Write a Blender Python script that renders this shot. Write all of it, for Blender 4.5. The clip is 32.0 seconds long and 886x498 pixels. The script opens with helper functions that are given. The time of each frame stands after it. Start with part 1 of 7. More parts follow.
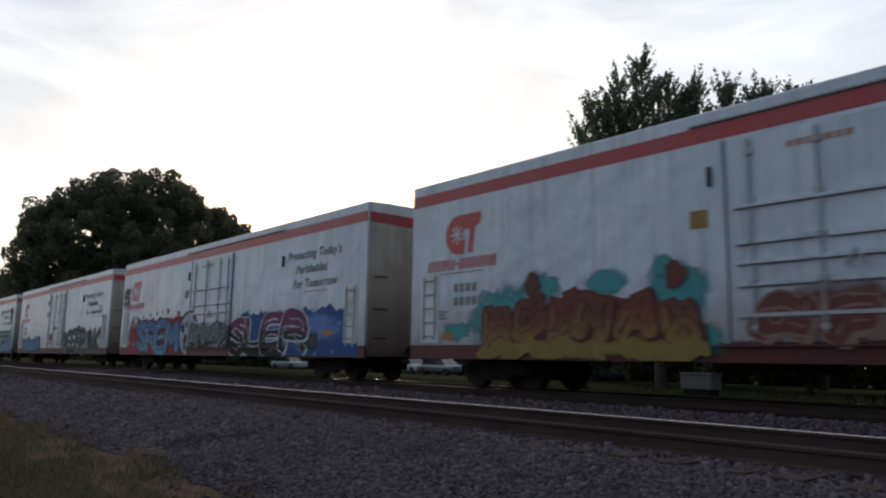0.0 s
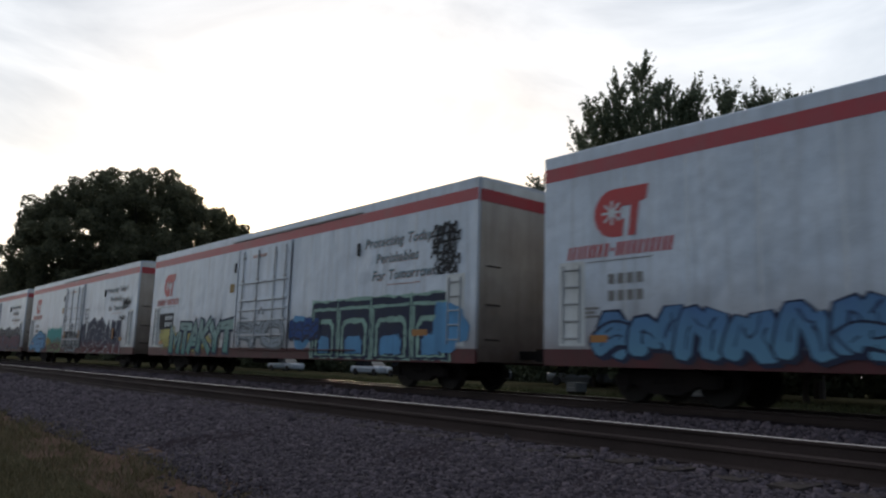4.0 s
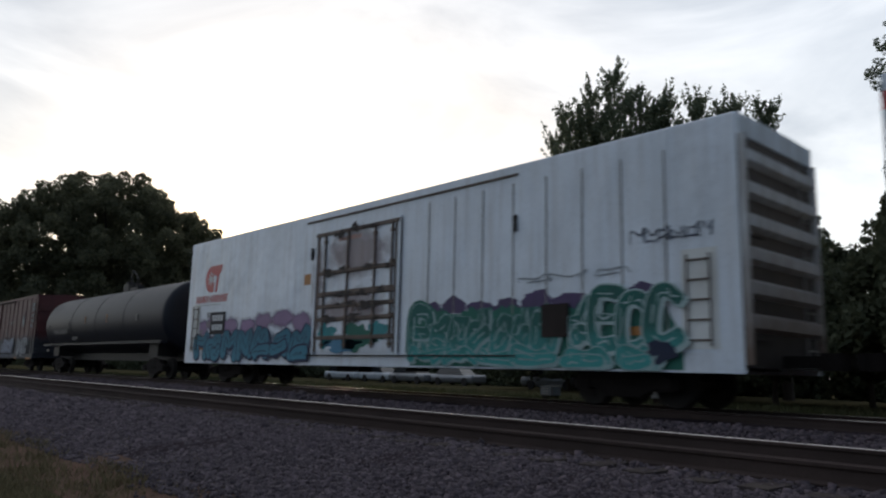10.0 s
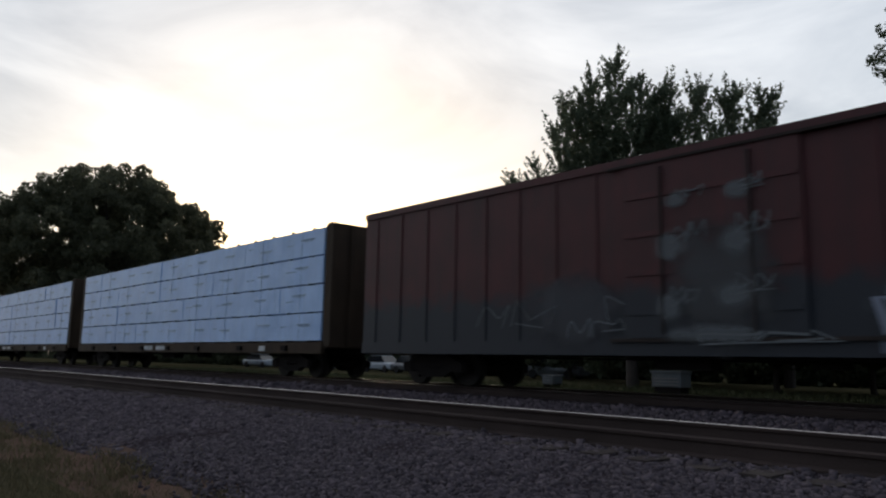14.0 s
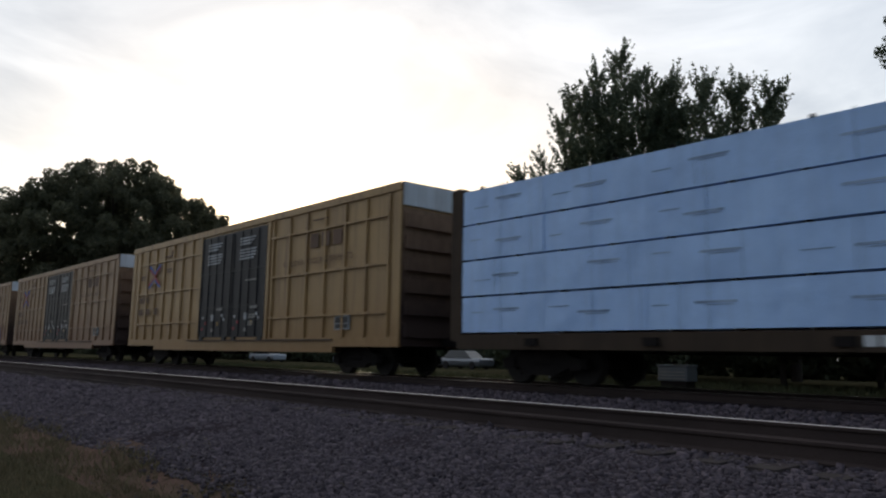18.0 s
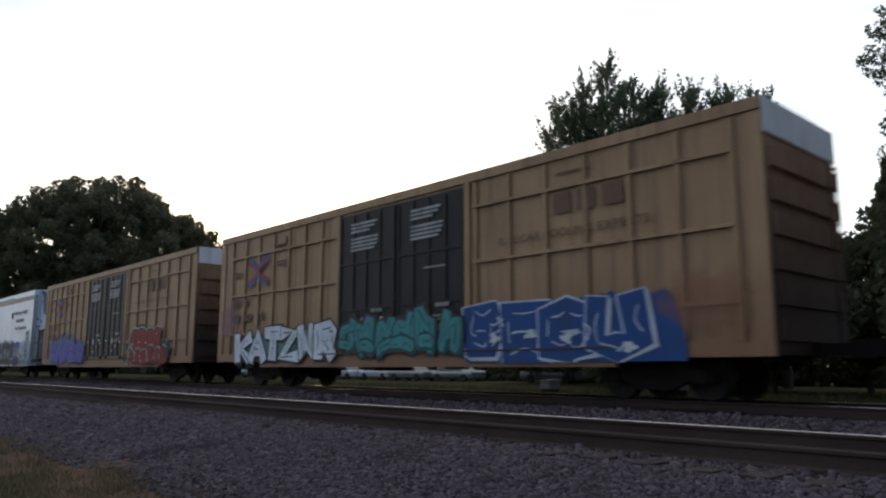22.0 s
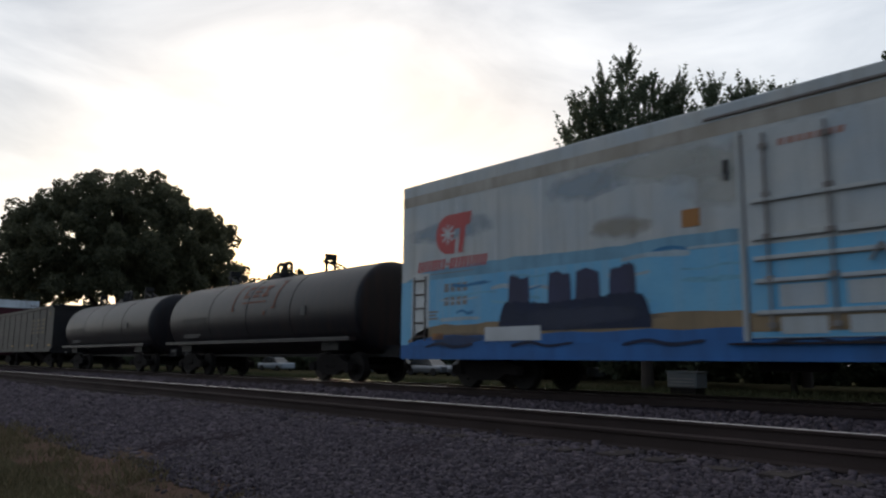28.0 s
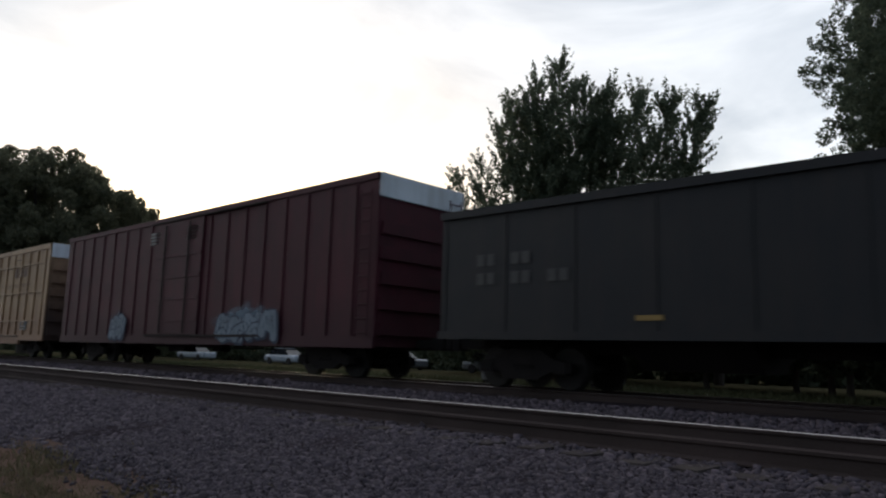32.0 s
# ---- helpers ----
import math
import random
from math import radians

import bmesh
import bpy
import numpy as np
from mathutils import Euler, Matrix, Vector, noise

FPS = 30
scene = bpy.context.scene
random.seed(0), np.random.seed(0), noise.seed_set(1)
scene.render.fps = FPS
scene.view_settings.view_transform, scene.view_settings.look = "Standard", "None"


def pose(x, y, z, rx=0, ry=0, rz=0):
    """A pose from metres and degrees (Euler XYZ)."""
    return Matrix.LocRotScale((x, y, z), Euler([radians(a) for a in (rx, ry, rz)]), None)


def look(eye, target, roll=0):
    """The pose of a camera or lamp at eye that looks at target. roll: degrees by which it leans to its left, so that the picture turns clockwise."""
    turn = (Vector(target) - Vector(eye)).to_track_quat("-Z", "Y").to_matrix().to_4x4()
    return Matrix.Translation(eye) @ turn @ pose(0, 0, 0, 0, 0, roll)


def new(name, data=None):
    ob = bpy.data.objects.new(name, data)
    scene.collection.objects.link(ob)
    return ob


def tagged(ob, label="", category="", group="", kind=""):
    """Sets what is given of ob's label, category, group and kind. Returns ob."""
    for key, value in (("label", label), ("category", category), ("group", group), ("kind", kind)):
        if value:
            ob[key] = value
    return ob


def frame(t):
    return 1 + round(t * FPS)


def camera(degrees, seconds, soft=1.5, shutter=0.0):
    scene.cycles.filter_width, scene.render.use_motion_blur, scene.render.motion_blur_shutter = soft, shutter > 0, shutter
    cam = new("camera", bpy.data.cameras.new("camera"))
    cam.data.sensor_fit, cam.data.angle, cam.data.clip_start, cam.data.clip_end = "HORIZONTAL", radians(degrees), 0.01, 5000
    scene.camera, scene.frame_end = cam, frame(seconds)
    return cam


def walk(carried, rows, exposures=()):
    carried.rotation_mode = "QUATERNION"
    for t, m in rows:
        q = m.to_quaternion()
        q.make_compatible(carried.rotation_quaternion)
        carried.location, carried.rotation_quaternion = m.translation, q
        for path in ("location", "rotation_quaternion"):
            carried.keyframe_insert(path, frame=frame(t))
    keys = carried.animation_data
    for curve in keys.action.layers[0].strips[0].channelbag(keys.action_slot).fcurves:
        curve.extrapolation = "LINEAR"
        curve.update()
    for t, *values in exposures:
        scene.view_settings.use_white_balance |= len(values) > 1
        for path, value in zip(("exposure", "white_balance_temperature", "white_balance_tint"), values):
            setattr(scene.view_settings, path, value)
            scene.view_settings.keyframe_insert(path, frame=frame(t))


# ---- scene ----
EYE = 0.603      # eye above the rail heads, which lie at z = 0
YT = 13.04       # middle of the track the train runs on
YN = 6.68        # middle of the nearer track
cam = camera(62.0, 32.0, soft=2.2, shutter=0.25)
walk(cam, [
    (0.0, pose(0, 0, EYE, 98.66, -1.00, 49.46)),
    (0.5, pose(0, 0, EYE, 98.70, -1.13, 49.59)),
    (1.0, pose(0, 0, EYE, 98.72, -0.81, 49.73)),
    (1.5, pose(0, 0, EYE, 98.72, -1.41, 49.79)),
    (2.0, pose(0, 0, EYE, 98.71, -1.34, 49.71)),
    (2.5, pose(0, 0, EYE, 98.84, -1.50, 49.88)),
    (4.5, pose(0, 0, EYE, 98.97, -1.64, 48.76)),
    (5.0, pose(0, 0, EYE, 98.88, -1.27, 48.15)),
    (5.5, pose(0, 0, EYE, 98.82, -1.08, 47.91)),
    (6.0, pose(0, 0, EYE, 98.76, -0.87, 47.64)),
    (6.5, pose(0, 0, EYE, 98.66, -1.02, 47.46)),
    (7.0, pose(0, 0, EYE, 98.74, -1.55, 47.11)),
    (7.5, pose(0, 0, EYE, 99.07, -1.56, 47.00)),
    (8.0, pose(0, 0, EYE, 99.27, -1.77, 47.09)),
    (8.5, pose(0, 0, EYE, 99.37, -1.81, 47.20)),
    (9.0, pose(0, 0, EYE, 99.40, -1.42, 47.31)),
    (9.5, pose(0, 0, EYE, 99.39, -1.41, 47.34)),
    (10.0, pose(0, 0, EYE, 99.35, -1.33, 47.27)),
    (10.5, pose(0, 0, EYE, 99.31, -1.13, 47.29)),
    (11.0, pose(0, 0, EYE, 98.99, -1.21, 47.36)),
    (11.5, pose(0, 0, EYE, 98.98, -0.89, 47.54)),
    (12.0, pose(0, 0, EYE, 98.84, -1.25, 47.46)),
    (12.5, pose(0, 0, EYE, 98.72, -1.24, 47.31)),
    (13.0, pose(0, 0, EYE, 98.68, -0.74, 47.37)),
    (13.5, pose(0, 0, EYE, 98.60, -0.98, 47.33)),
    (15.5, pose(0, 0, EYE, 98.42, -0.82, 47.71)),
    (16.0, pose(0, 0, EYE, 98.36, -0.88, 47.81)),
    (16.5, pose(0, 0, EYE, 98.32, -1.02, 47.82)),
    (17.0, pose(0, 0, EYE, 98.33, -1.17, 47.85)),
    (17.5, pose(0, 0, EYE, 98.22, -1.13, 47.84)),
    (18.0, pose(0, 0, EYE, 98.11, -0.89, 47.87)),
    (18.5, pose(0, 0, EYE, 98.24, -1.08, 47.86)),
    (19.0, pose(0, 0, EYE, 98.36, -1.11, 47.75)),
    (19.5, pose(0, 0, EYE, 98.53, -0.27, 47.55)),
    (20.0, pose(0, 0, EYE, 98.69, -0.35, 47.29)),
    (20.5, pose(0, 0, EYE, 98.81, -0.20, 47.24)),
    (21.0, pose(0, 0, EYE, 98.90, -0.38, 47.12)),
    (21.5, pose(0, 0, EYE, 98.93, -0.42, 47.10)),
    (22.0, pose(0, 0, EYE, 99.08, 0.02, 47.22)),
    (22.5, pose(0, 0, EYE, 99.05, -0.22, 47.28)),
    (23.0, pose(0, 0, EYE, 99.01, -0.35, 47.22)),
    (23.5, pose(0, 0, EYE, 99.01, -0.14, 47.37)),
    (24.0, pose(0, 0, EYE, 98.96, -0.13, 47.56)),
    (24.5, pose(0, 0, EYE, 98.86, -0.01, 47.72)),
    (25.0, pose(0, 0, EYE, 98.73, 0.08, 48.00)),
    (25.5, pose(0, 0, EYE, 98.70, 0.05, 48.35)),
    (26.0, pose(0, 0, EYE, 98.63, -0.04, 48.98)),
    (26.5, pose(0, 0, EYE, 98.63, -0.45, 49.37)),
    (28.5, pose(0, 0, EYE, 98.77, -0.80, 47.35)),
    (29.0, pose(0, 0, EYE, 98.74, -1.29, 45.30)),
    (29.5, pose(0, 0, EYE, 98.65, -1.22, 43.72)),
    (30.0, pose(0, 0, EYE, 98.58, -1.26, 43.04)),
    (30.5, pose(0, 0, EYE, 98.58, -1.17, 42.71)),
    (31.0, pose(0, 0, EYE, 98.49, -1.21, 42.51)),
    (31.5, pose(0, 0, EYE, 98.35, -1.27, 42.39)),
    (32.0, pose(0, 0, EYE, 98.27, -1.65, 42.81)),
], exposures=[(0.0, 0.08), (6.0, 0.05), (10.5, 0.05), (12.0, -0.15), (13.5, -0.15), (16.0, -0.1), (18.5, 0.08), (20.0, 0.42), (25.0, 0.38), (27.0, 0.1), (29.0, -0.2), (31.4, -0.3), (32.0, 0.05)])

# ---- light ----
SUN_AZ, SUN_EL = radians(57.0), radians(6.5)   # azimuth counted from +y towards -x
world = bpy.data.worlds.new("evening_sky")
scene.world = world
world.use_nodes = True
wn, wl = world.node_tree.nodes, world.node_tree.links
bg = wn["Background"]
sky = wn.new("ShaderNodeTexSky")
sky.sky_type = "NISHITA"
sky.sun_disc = False
sky.sun_elevation, sky.sun_rotation = SUN_EL, -SUN_AZ
sky.dust_density, sky.air_density = 2.0, 1.0
coord = wn.new("ShaderNodeTexCoord")
wmap = wn.new("ShaderNodeMapping")
wmap.inputs["Scale"].default_value = (1.0, 1.0, 3.2)
cloud = wn.new("ShaderNodeTexNoise")
cloud.inputs["Scale"].default_value = 2.1
cloud.inputs["Detail"].default_value = 7
cloud.inputs["Roughness"].default_value = 0.55
cloud.inputs["Distortion"].default_value = 0.6
wramp = wn.new("ShaderNodeMapRange")
wramp.inputs["From Min"].default_value, wramp.inputs["From Max"].default_value = 0.36, 0.66
wramp.inputs["To Min"].default_value, wramp.inputs["To Max"].default_value = 0.0, 1.0
sun_way = Vector((-math.sin(SUN_AZ) * math.cos(SUN_EL), math.cos(SUN_AZ) * math.cos(SUN_EL), math.sin(SUN_EL)))


def colour_mix(kind, factor, a, b):
    """A colour mix of the sky; factor, a and b are values or sockets."""
    x = wn.new("ShaderNodeMix")
    x.data_type, x.blend_type = "RGBA", kind
    for s, v in (("Factor", factor), ("A", a), ("B", b)):
        if isinstance(v, float):
            x.inputs[s].default_value = v
        elif isinstance(v, tuple):
            x.inputs[s].default_value = (*v, 1)
        else:
            wl.new(v, x.inputs[s])
    return x.outputs["Result"]


# thin high cloud, white and bright on the sun's side, dimmer and bluer away from it
toward = wn.new("ShaderNodeVectorMath")
toward.operation = "DOT_PRODUCT"
toward.inputs[1].default_value = tuple(sun_way)
wl.new(coord.outputs["Generated"], toward.inputs[0])
side = wn.new("ShaderNodeMapRange")
side.interpolation_type = "SMOOTHSTEP"
side.inputs["From Min"].default_value, side.inputs["From Max"].default_value = -0.6, 0.62
wl.new(toward.outputs["Value"], side.inputs["Value"])
wl.new(coord.outputs["Generated"], wmap.inputs["Vector"])
wl.new(wmap.outputs["Vector"], cloud.inputs["Vector"])
wl.new(cloud.outputs["Fac"], wramp.inputs["Value"])
lit = colour_mix("MIX", wramp.outputs["Result"], (4.7, 5.15, 5.9), (8.7, 8.95, 9.4))
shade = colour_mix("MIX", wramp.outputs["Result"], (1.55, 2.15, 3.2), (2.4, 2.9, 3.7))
veil = colour_mix("MIX", side.outputs["Result"], shade, lit)
# the cloud turns yellowish low round the sun
near_sun = wn.new("ShaderNodeMapRange")
near_sun.interpolation_type = "SMOOTHSTEP"
near_sun.inputs["From Min"].default_value, near_sun.inputs["From Max"].default_value = 0.965, 1.0
near_sun.inputs["To Max"].default_value = 0.28
wl.new(toward.outputs["Value"], near_sun.inputs["Value"])
veil = colour_mix("MIX", near_sun.outputs["Result"], veil, (10.5, 9.2, 6.6))
dim_sky = colour_mix("MIX", 0.45, sky.outputs["Color"], (0.0, 0.0, 0.0))
wl.new(colour_mix("ADD", 1.0, dim_sky, veil), bg.inputs["Color"])
bg.inputs["Strength"].default_value = 0.1
sun_data = bpy.data.lights.new("sun", "SUN")
sun_data.energy, sun_data.angle, sun_data.color = 0.6, radians(10.0), (1.0, 0.86, 0.68)
sun = new("sun", sun_data)
sun.matrix_world = look(sun_way * 200, (0, 0, 0))

# ---- materials ----


def surface(name, base, second=None, dirt=None, rough=0.6, metal=0.0, grain=9.0, streak=0.0, bump=0.15, low=None, spec=0.4, wave=0.0):
    """Paint, metal, wood or stone: a base colour that drifts to a second one, vertical streaks of dirt, fine grain and
    relief.
    low: (colour, z from, z to) grime, second paint or painted shade that climbs from the bottom edge."""
    m = bpy.data.materials.new(name)
    m.use_nodes = True
    n, l = m.node_tree.nodes, m.node_tree.links
    p = n["Principled BSDF"]
    tc, info = n.new("ShaderNodeTexCoord"), n.new("ShaderNodeObjectInfo")
    shift = n.new("ShaderNodeVectorMath")
    shift.operation = "MULTIPLY_ADD"
    shift.inputs[1].default_value = (37.0, 11.0, 5.0)
    l.new(info.outputs["Random"], shift.inputs[0])
    l.new(tc.outputs["Object"], shift.inputs[2])

    def noise_of(scale, stretch=(1, 1, 1), detail=6):
        mp, no = n.new("ShaderNodeMapping"), n.new("ShaderNodeTexNoise")
        mp.inputs["Scale"].default_value = stretch
        no.inputs["Scale"].default_value, no.inputs["Detail"].default_value = scale, detail
        l.new(shift.outputs[0], mp.inputs["Vector"])
        l.new(mp.outputs["Vector"], no.inputs["Vector"])
        return no.outputs["Fac"]

    def blend(fac, a, b, lo, hi, amount=1.0):
        r, x = n.new("ShaderNodeMapRange"), n.new("ShaderNodeMix")
        r.inputs["From Min"].default_value, r.inputs["From Max"].default_value = lo, hi
        r.inputs["To Max"].default_value = amount
        x.data_type = "RGBA"
        l.new(fac, r.inputs["Value"])
        l.new(r.outputs["Result"], x.inputs["Factor"])
        for s, v in (("A", a), ("B", b)):
            if isinstance(v, tuple):
                x.inputs[s].default_value = (*v, 1)
            else:
                l.new(v, x.inputs[s])
        return x.outputs["Result"]

    second = second or tuple(c * 0.78 for c in base)
    col = blend(noise_of(grain * 0.12), base, second, 0.35, 0.7)
    fine = noise_of(grain * 4)
    col = blend(fine, col, tuple(c * 0.6 for c in base), 0.52, 0.8, 0.45)
    if streak:
        col = blend(noise_of(2.2, (2.2, 2.2, 0.16)), col, dirt or (0.12, 0.1, 0.08), 0.47, 0.75, streak)
        col = blend(noise_of(1.1, (9.0, 9.0, 0.35), 3), col, dirt or (0.12, 0.1, 0.08), 0.55, 0.8, streak * 0.8)
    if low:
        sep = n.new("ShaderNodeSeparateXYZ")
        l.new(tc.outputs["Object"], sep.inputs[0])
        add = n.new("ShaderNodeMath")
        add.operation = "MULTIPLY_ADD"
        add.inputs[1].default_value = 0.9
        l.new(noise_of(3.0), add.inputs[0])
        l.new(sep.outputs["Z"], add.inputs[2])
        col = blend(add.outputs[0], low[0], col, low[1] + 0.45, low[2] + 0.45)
    l.new(col, p.inputs["Base Color"])
    p.inputs["Roughness"].default_value, p.inputs["Metallic"].default_value = rough, metal
    p.inputs["Specular IOR Level"].default_value = spec
    if bump:
        b = n.new("ShaderNodeBump")
        b.inputs["Strength"].default_value, b.inputs["Distance"].default_value = bump, 0.02
        l.new(fine, b.inputs["Height"])
        l.new(b.outputs["Normal"], p.inputs["Normal"])
        if wave:
            # sheet metal that buckles between its seams
            w = n.new("ShaderNodeBump")
            w.inputs["Strength"].default_value, w.inputs["Distance"].default_value = wave, 0.1
            l.new(noise_of(1.3, (1.0, 1.0, 0.8), 2), w.inputs["Height"])
            l.new(w.outputs["Normal"], b.inputs["Normal"])
    return m


def spray(name, low, high, z0, z1):
    """Spray paint that fades from one colour to another between two heights."""
    return surface(name, tuple(c * 0.9 for c in high), tuple(c * 0.65 + 0.015 for c in high), tuple(c * 0.3 + 0.02 for c in high), 0.65, spec=0.2, streak=0.35, grain=11, low=(tuple(c * 0.85 for c in low), z0, z1), bump=0.03)


GRIME = (0.16, 0.13, 0.10)
M_WHITE = surface("reefer_white_paint", (0.53, 0.58, 0.645), (0.445, 0.49, 0.55), GRIME, 0.38, streak=0.28, grain=5, low=((0.21, 0.185, 0.18), 0.55, 2.4), bump=0.05, spec=0.45, wave=1.0)
M_WHITE2 = surface("weathered_white_paint", (0.565, 0.645, 0.755), (0.50, 0.575, 0.68), (0.26, 0.23, 0.22), 0.36, streak=0.25, grain=5, bump=0.06, spec=0.5, wave=0.8)
M_RIBW = surface("streaked_white_paint", (0.60, 0.65, 0.72), (0.53, 0.57, 0.62), (0.24, 0.20, 0.18), 0.36, streak=0.3, grain=5, bump=0.06, spec=0.5, wave=0.8)
M_BAR = surface("grimy_white_bar", (0.42, 0.43, 0.45), (0.30, 0.29, 0.28), GRIME, 0.6, streak=0.4)
M_RAIL = surface("rusty_rail_steel", (0.056, 0.040, 0.036), (0.038, 0.028, 0.025), rough=0.9, bump=0.3, spec=0.1)
M_HOOD = surface("dark_hood_paint", (0.05, 0.055, 0.075), (0.035, 0.04, 0.05), rough=0.4, bump=0.03)
M_ENDW = surface("grimy_end_paint", (0.42, 0.38, 0.34), (0.31, 0.27, 0.23), GRIME, 0.6, streak=0.35, low=((0.075, 0.05, 0.04), 0.6, 3.0))
M_ROOFW = surface("roof_grey_white", (0.62, 0.63, 0.62), (0.48, 0.47, 0.44), GRIME, 0.55, streak=0.2)
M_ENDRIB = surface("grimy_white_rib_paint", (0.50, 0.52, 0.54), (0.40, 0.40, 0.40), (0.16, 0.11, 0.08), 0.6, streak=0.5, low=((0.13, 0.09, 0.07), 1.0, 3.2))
# wall between the ribs, coloured dark to stand for their shadows
M_ENDGAP = surface("shaded_end_gap", (0.09, 0.075, 0.065), (0.06, 0.05, 0.045), rough=0.8, streak=0.4, low=((0.025, 0.02, 0.018), 1.0, 3.0))
M_TANBAND = surface("faded_tan_band", (0.40, 0.36, 0.31), (0.30, 0.26, 0.21), GRIME, 0.65, streak=0.4)
M_RED = surface("red_stripe_paint", (0.38, 0.036, 0.046), (0.32, 0.06, 0.07), GRIME, 0.45, streak=0.2, bump=0.04)
M_SILL = surface("dirty_red_sill_paint", (0.088, 0.013, 0.016), (0.055, 0.013, 0.014), (0.035, 0.022, 0.02), 0.6, streak=0.5, bump=0.05)
M_LOGO = surface("red_logo_paint", (0.42, 0.032, 0.036), (0.36, 0.05, 0.05), rough=0.45, bump=0.03)
M_YELLOW = surface("yellow_placard", (0.27, 0.165, 0.045), rough=0.6, bump=0.05)
M_ORANGE = surface("orange_reflector", (0.34, 0.14, 0.03), rough=0.5, bump=0.0)
M_TTX = surface("freight_yellow_paint", (0.395, 0.25, 0.11), (0.325, 0.20, 0.092), (0.12, 0.07, 0.045), 0.5, streak=0.55, grain=5, low=((0.25, 0.135, 0.05), 0.5, 2.2), bump=0.06, spec=0.25)
M_TTX2 = surface("faded_yellow_brown_paint", (0.36, 0.232, 0.132), (0.28, 0.175, 0.10), (0.11, 0.065, 0.045), 0.55, streak=0.6, grain=5, low=((0.205, 0.108, 0.064), 0.6, 2.5), bump=0.06, spec=0.25)
# rust, plus end-wall shade put in as the dark base and lower fade
M_TTXEND = surface("rusty_shaded_yellow_end", (0.25, 0.155, 0.095), (0.18, 0.105, 0.065), (0.07, 0.04, 0.025), 0.7, streak=0.45, low=((0.04, 0.022, 0.018), 1.6, 4.0))
M_GALV = surface("galvanised_steel", (0.66, 0.70, 0.75), (0.54, 0.58, 0.62), GRIME, 0.4, metal=0.15, streak=0.35)
M_DOORB = surface("black_door_paint", (0.011, 0.012, 0.016), (0.018, 0.018, 0.021), (0.035, 0.027, 0.025), 0.5, streak=0.3, bump=0.05, spec=0.15)
M_BLACK = surface("black_steel", (0.012, 0.012, 0.014), (0.018, 0.016, 0.016), (0.030, 0.022, 0.019), 0.55, streak=0.3, spec=0.25)
M_TANK = surface("black_tank_paint", (0.011, 0.013, 0.020), (0.015, 0.017, 0.024), (0.024, 0.019, 0.018), 0.5, streak=0.35, bump=0.05, spec=0.2)
M_TANK2 = surface("grey_black_tank_paint", (0.009, 0.009, 0.013), (0.016, 0.014, 0.016), (0.042, 0.020, 0.015), 0.45, streak=0.45, bump=0.05, spec=0.3)
M_UNDER = surface("underframe_grime", (0.011, 0.009, 0.0085), (0.017, 0.013, 0.012), rough=0.85, bump=0.3, spec=0.12)
M_WHEEL = surface("wheel_steel", (0.014, 0.012, 0.011), (0.022, 0.018, 0.016), rough=0.7, metal=0.2, spec=0.2)
M_BROWN = surface("dark_red_boxcar_paint", (0.078, 0.019, 0.021), (0.055, 0.016, 0.017), (0.030, 0.017, 0.018), 0.55, streak=0.45, low=((0.022, 0.024, 0.031), 1.75, 2.15), bump=0.06, spec=0.3)
M_MAROON = surface("maroon_boxcar_paint", (0.066, 0.013, 0.020), (0.045, 0.011, 0.016), (0.028, 0.012, 0.014), 0.6, streak=0.45, low=((0.035, 0.010, 0.014), 0.6, 2.0), bump=0.06, spec=0.2)
M_RUST = surface("rusty_steel", (0.045, 0.035, 0.032), (0.030, 0.024, 0.022), rough=0.9, bump=0.3, spec=0.1)
M_BULK = surface("brown_bulkhead_paint", (0.060, 0.040, 0.027), (0.040, 0.028, 0.020), (0.03, 0.022, 0.016), 0.75, streak=0.5, spec=0.15)
M_WRAP = surface("lumber_wrap", (0.40, 0.57, 0.85), (0.33, 0.48, 0.75), (0.27, 0.36, 0.52), 0.4, streak=0.25, grain=9, bump=0.25, wave=0.8)
M_PRINT = surface("blue_grey_print", (0.15, 0.21, 0.32), (0.36, 0.46, 0.62), rough=0.6, grain=16, bump=0.0)
M_MARK = surface("white_stencil", (0.55, 0.56, 0.57), (0.42, 0.42, 0.42), rough=0.6, bump=0.0)
M_MARKG = surface("faded_grey_stencil", (0.22, 0.21, 0.20), (0.15, 0.14, 0.13), rough=0.6, bump=0.0)
M_RUSTBAR = surface("rust_stained_bar", (0.15, 0.115, 0.095), (0.085, 0.055, 0.042), (0.05, 0.03, 0.025), 0.7, streak=0.4)
M_GREYBAR = surface("grey_brown_bar", (0.27, 0.25, 0.24), (0.17, 0.14, 0.12), (0.09, 0.06, 0.05), 0.65, streak=0.5)
M_DOORTEXT = surface("worn_white_stencil", (0.34, 0.35, 0.36), (0.16, 0.16, 0.17), rough=0.6, grain=30, bump=0.0)
M_TANKMARK = surface("dull_tank_stencil", (0.075, 0.073, 0.072), (0.045, 0.043, 0.042), rough=0.6, bump=0.0)
M_GHOSTMARK = surface("worn_tank_stencil", (0.045, 0.04, 0.038), (0.03, 0.028, 0.028), rough=0.6, bump=0.0)
M_TEAL = surface("teal_lettering", (0.11, 0.19, 0.22), (0.20, 0.27, 0.29), rough=0.6, bump=0.0, spec=0.2)
M_TEALBOLD = surface("strong_teal_lettering", (0.045, 0.15, 0.19), (0.09, 0.21, 0.25), rough=0.6, bump=0.0, spec=0.2)
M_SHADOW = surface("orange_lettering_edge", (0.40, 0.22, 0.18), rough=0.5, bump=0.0)
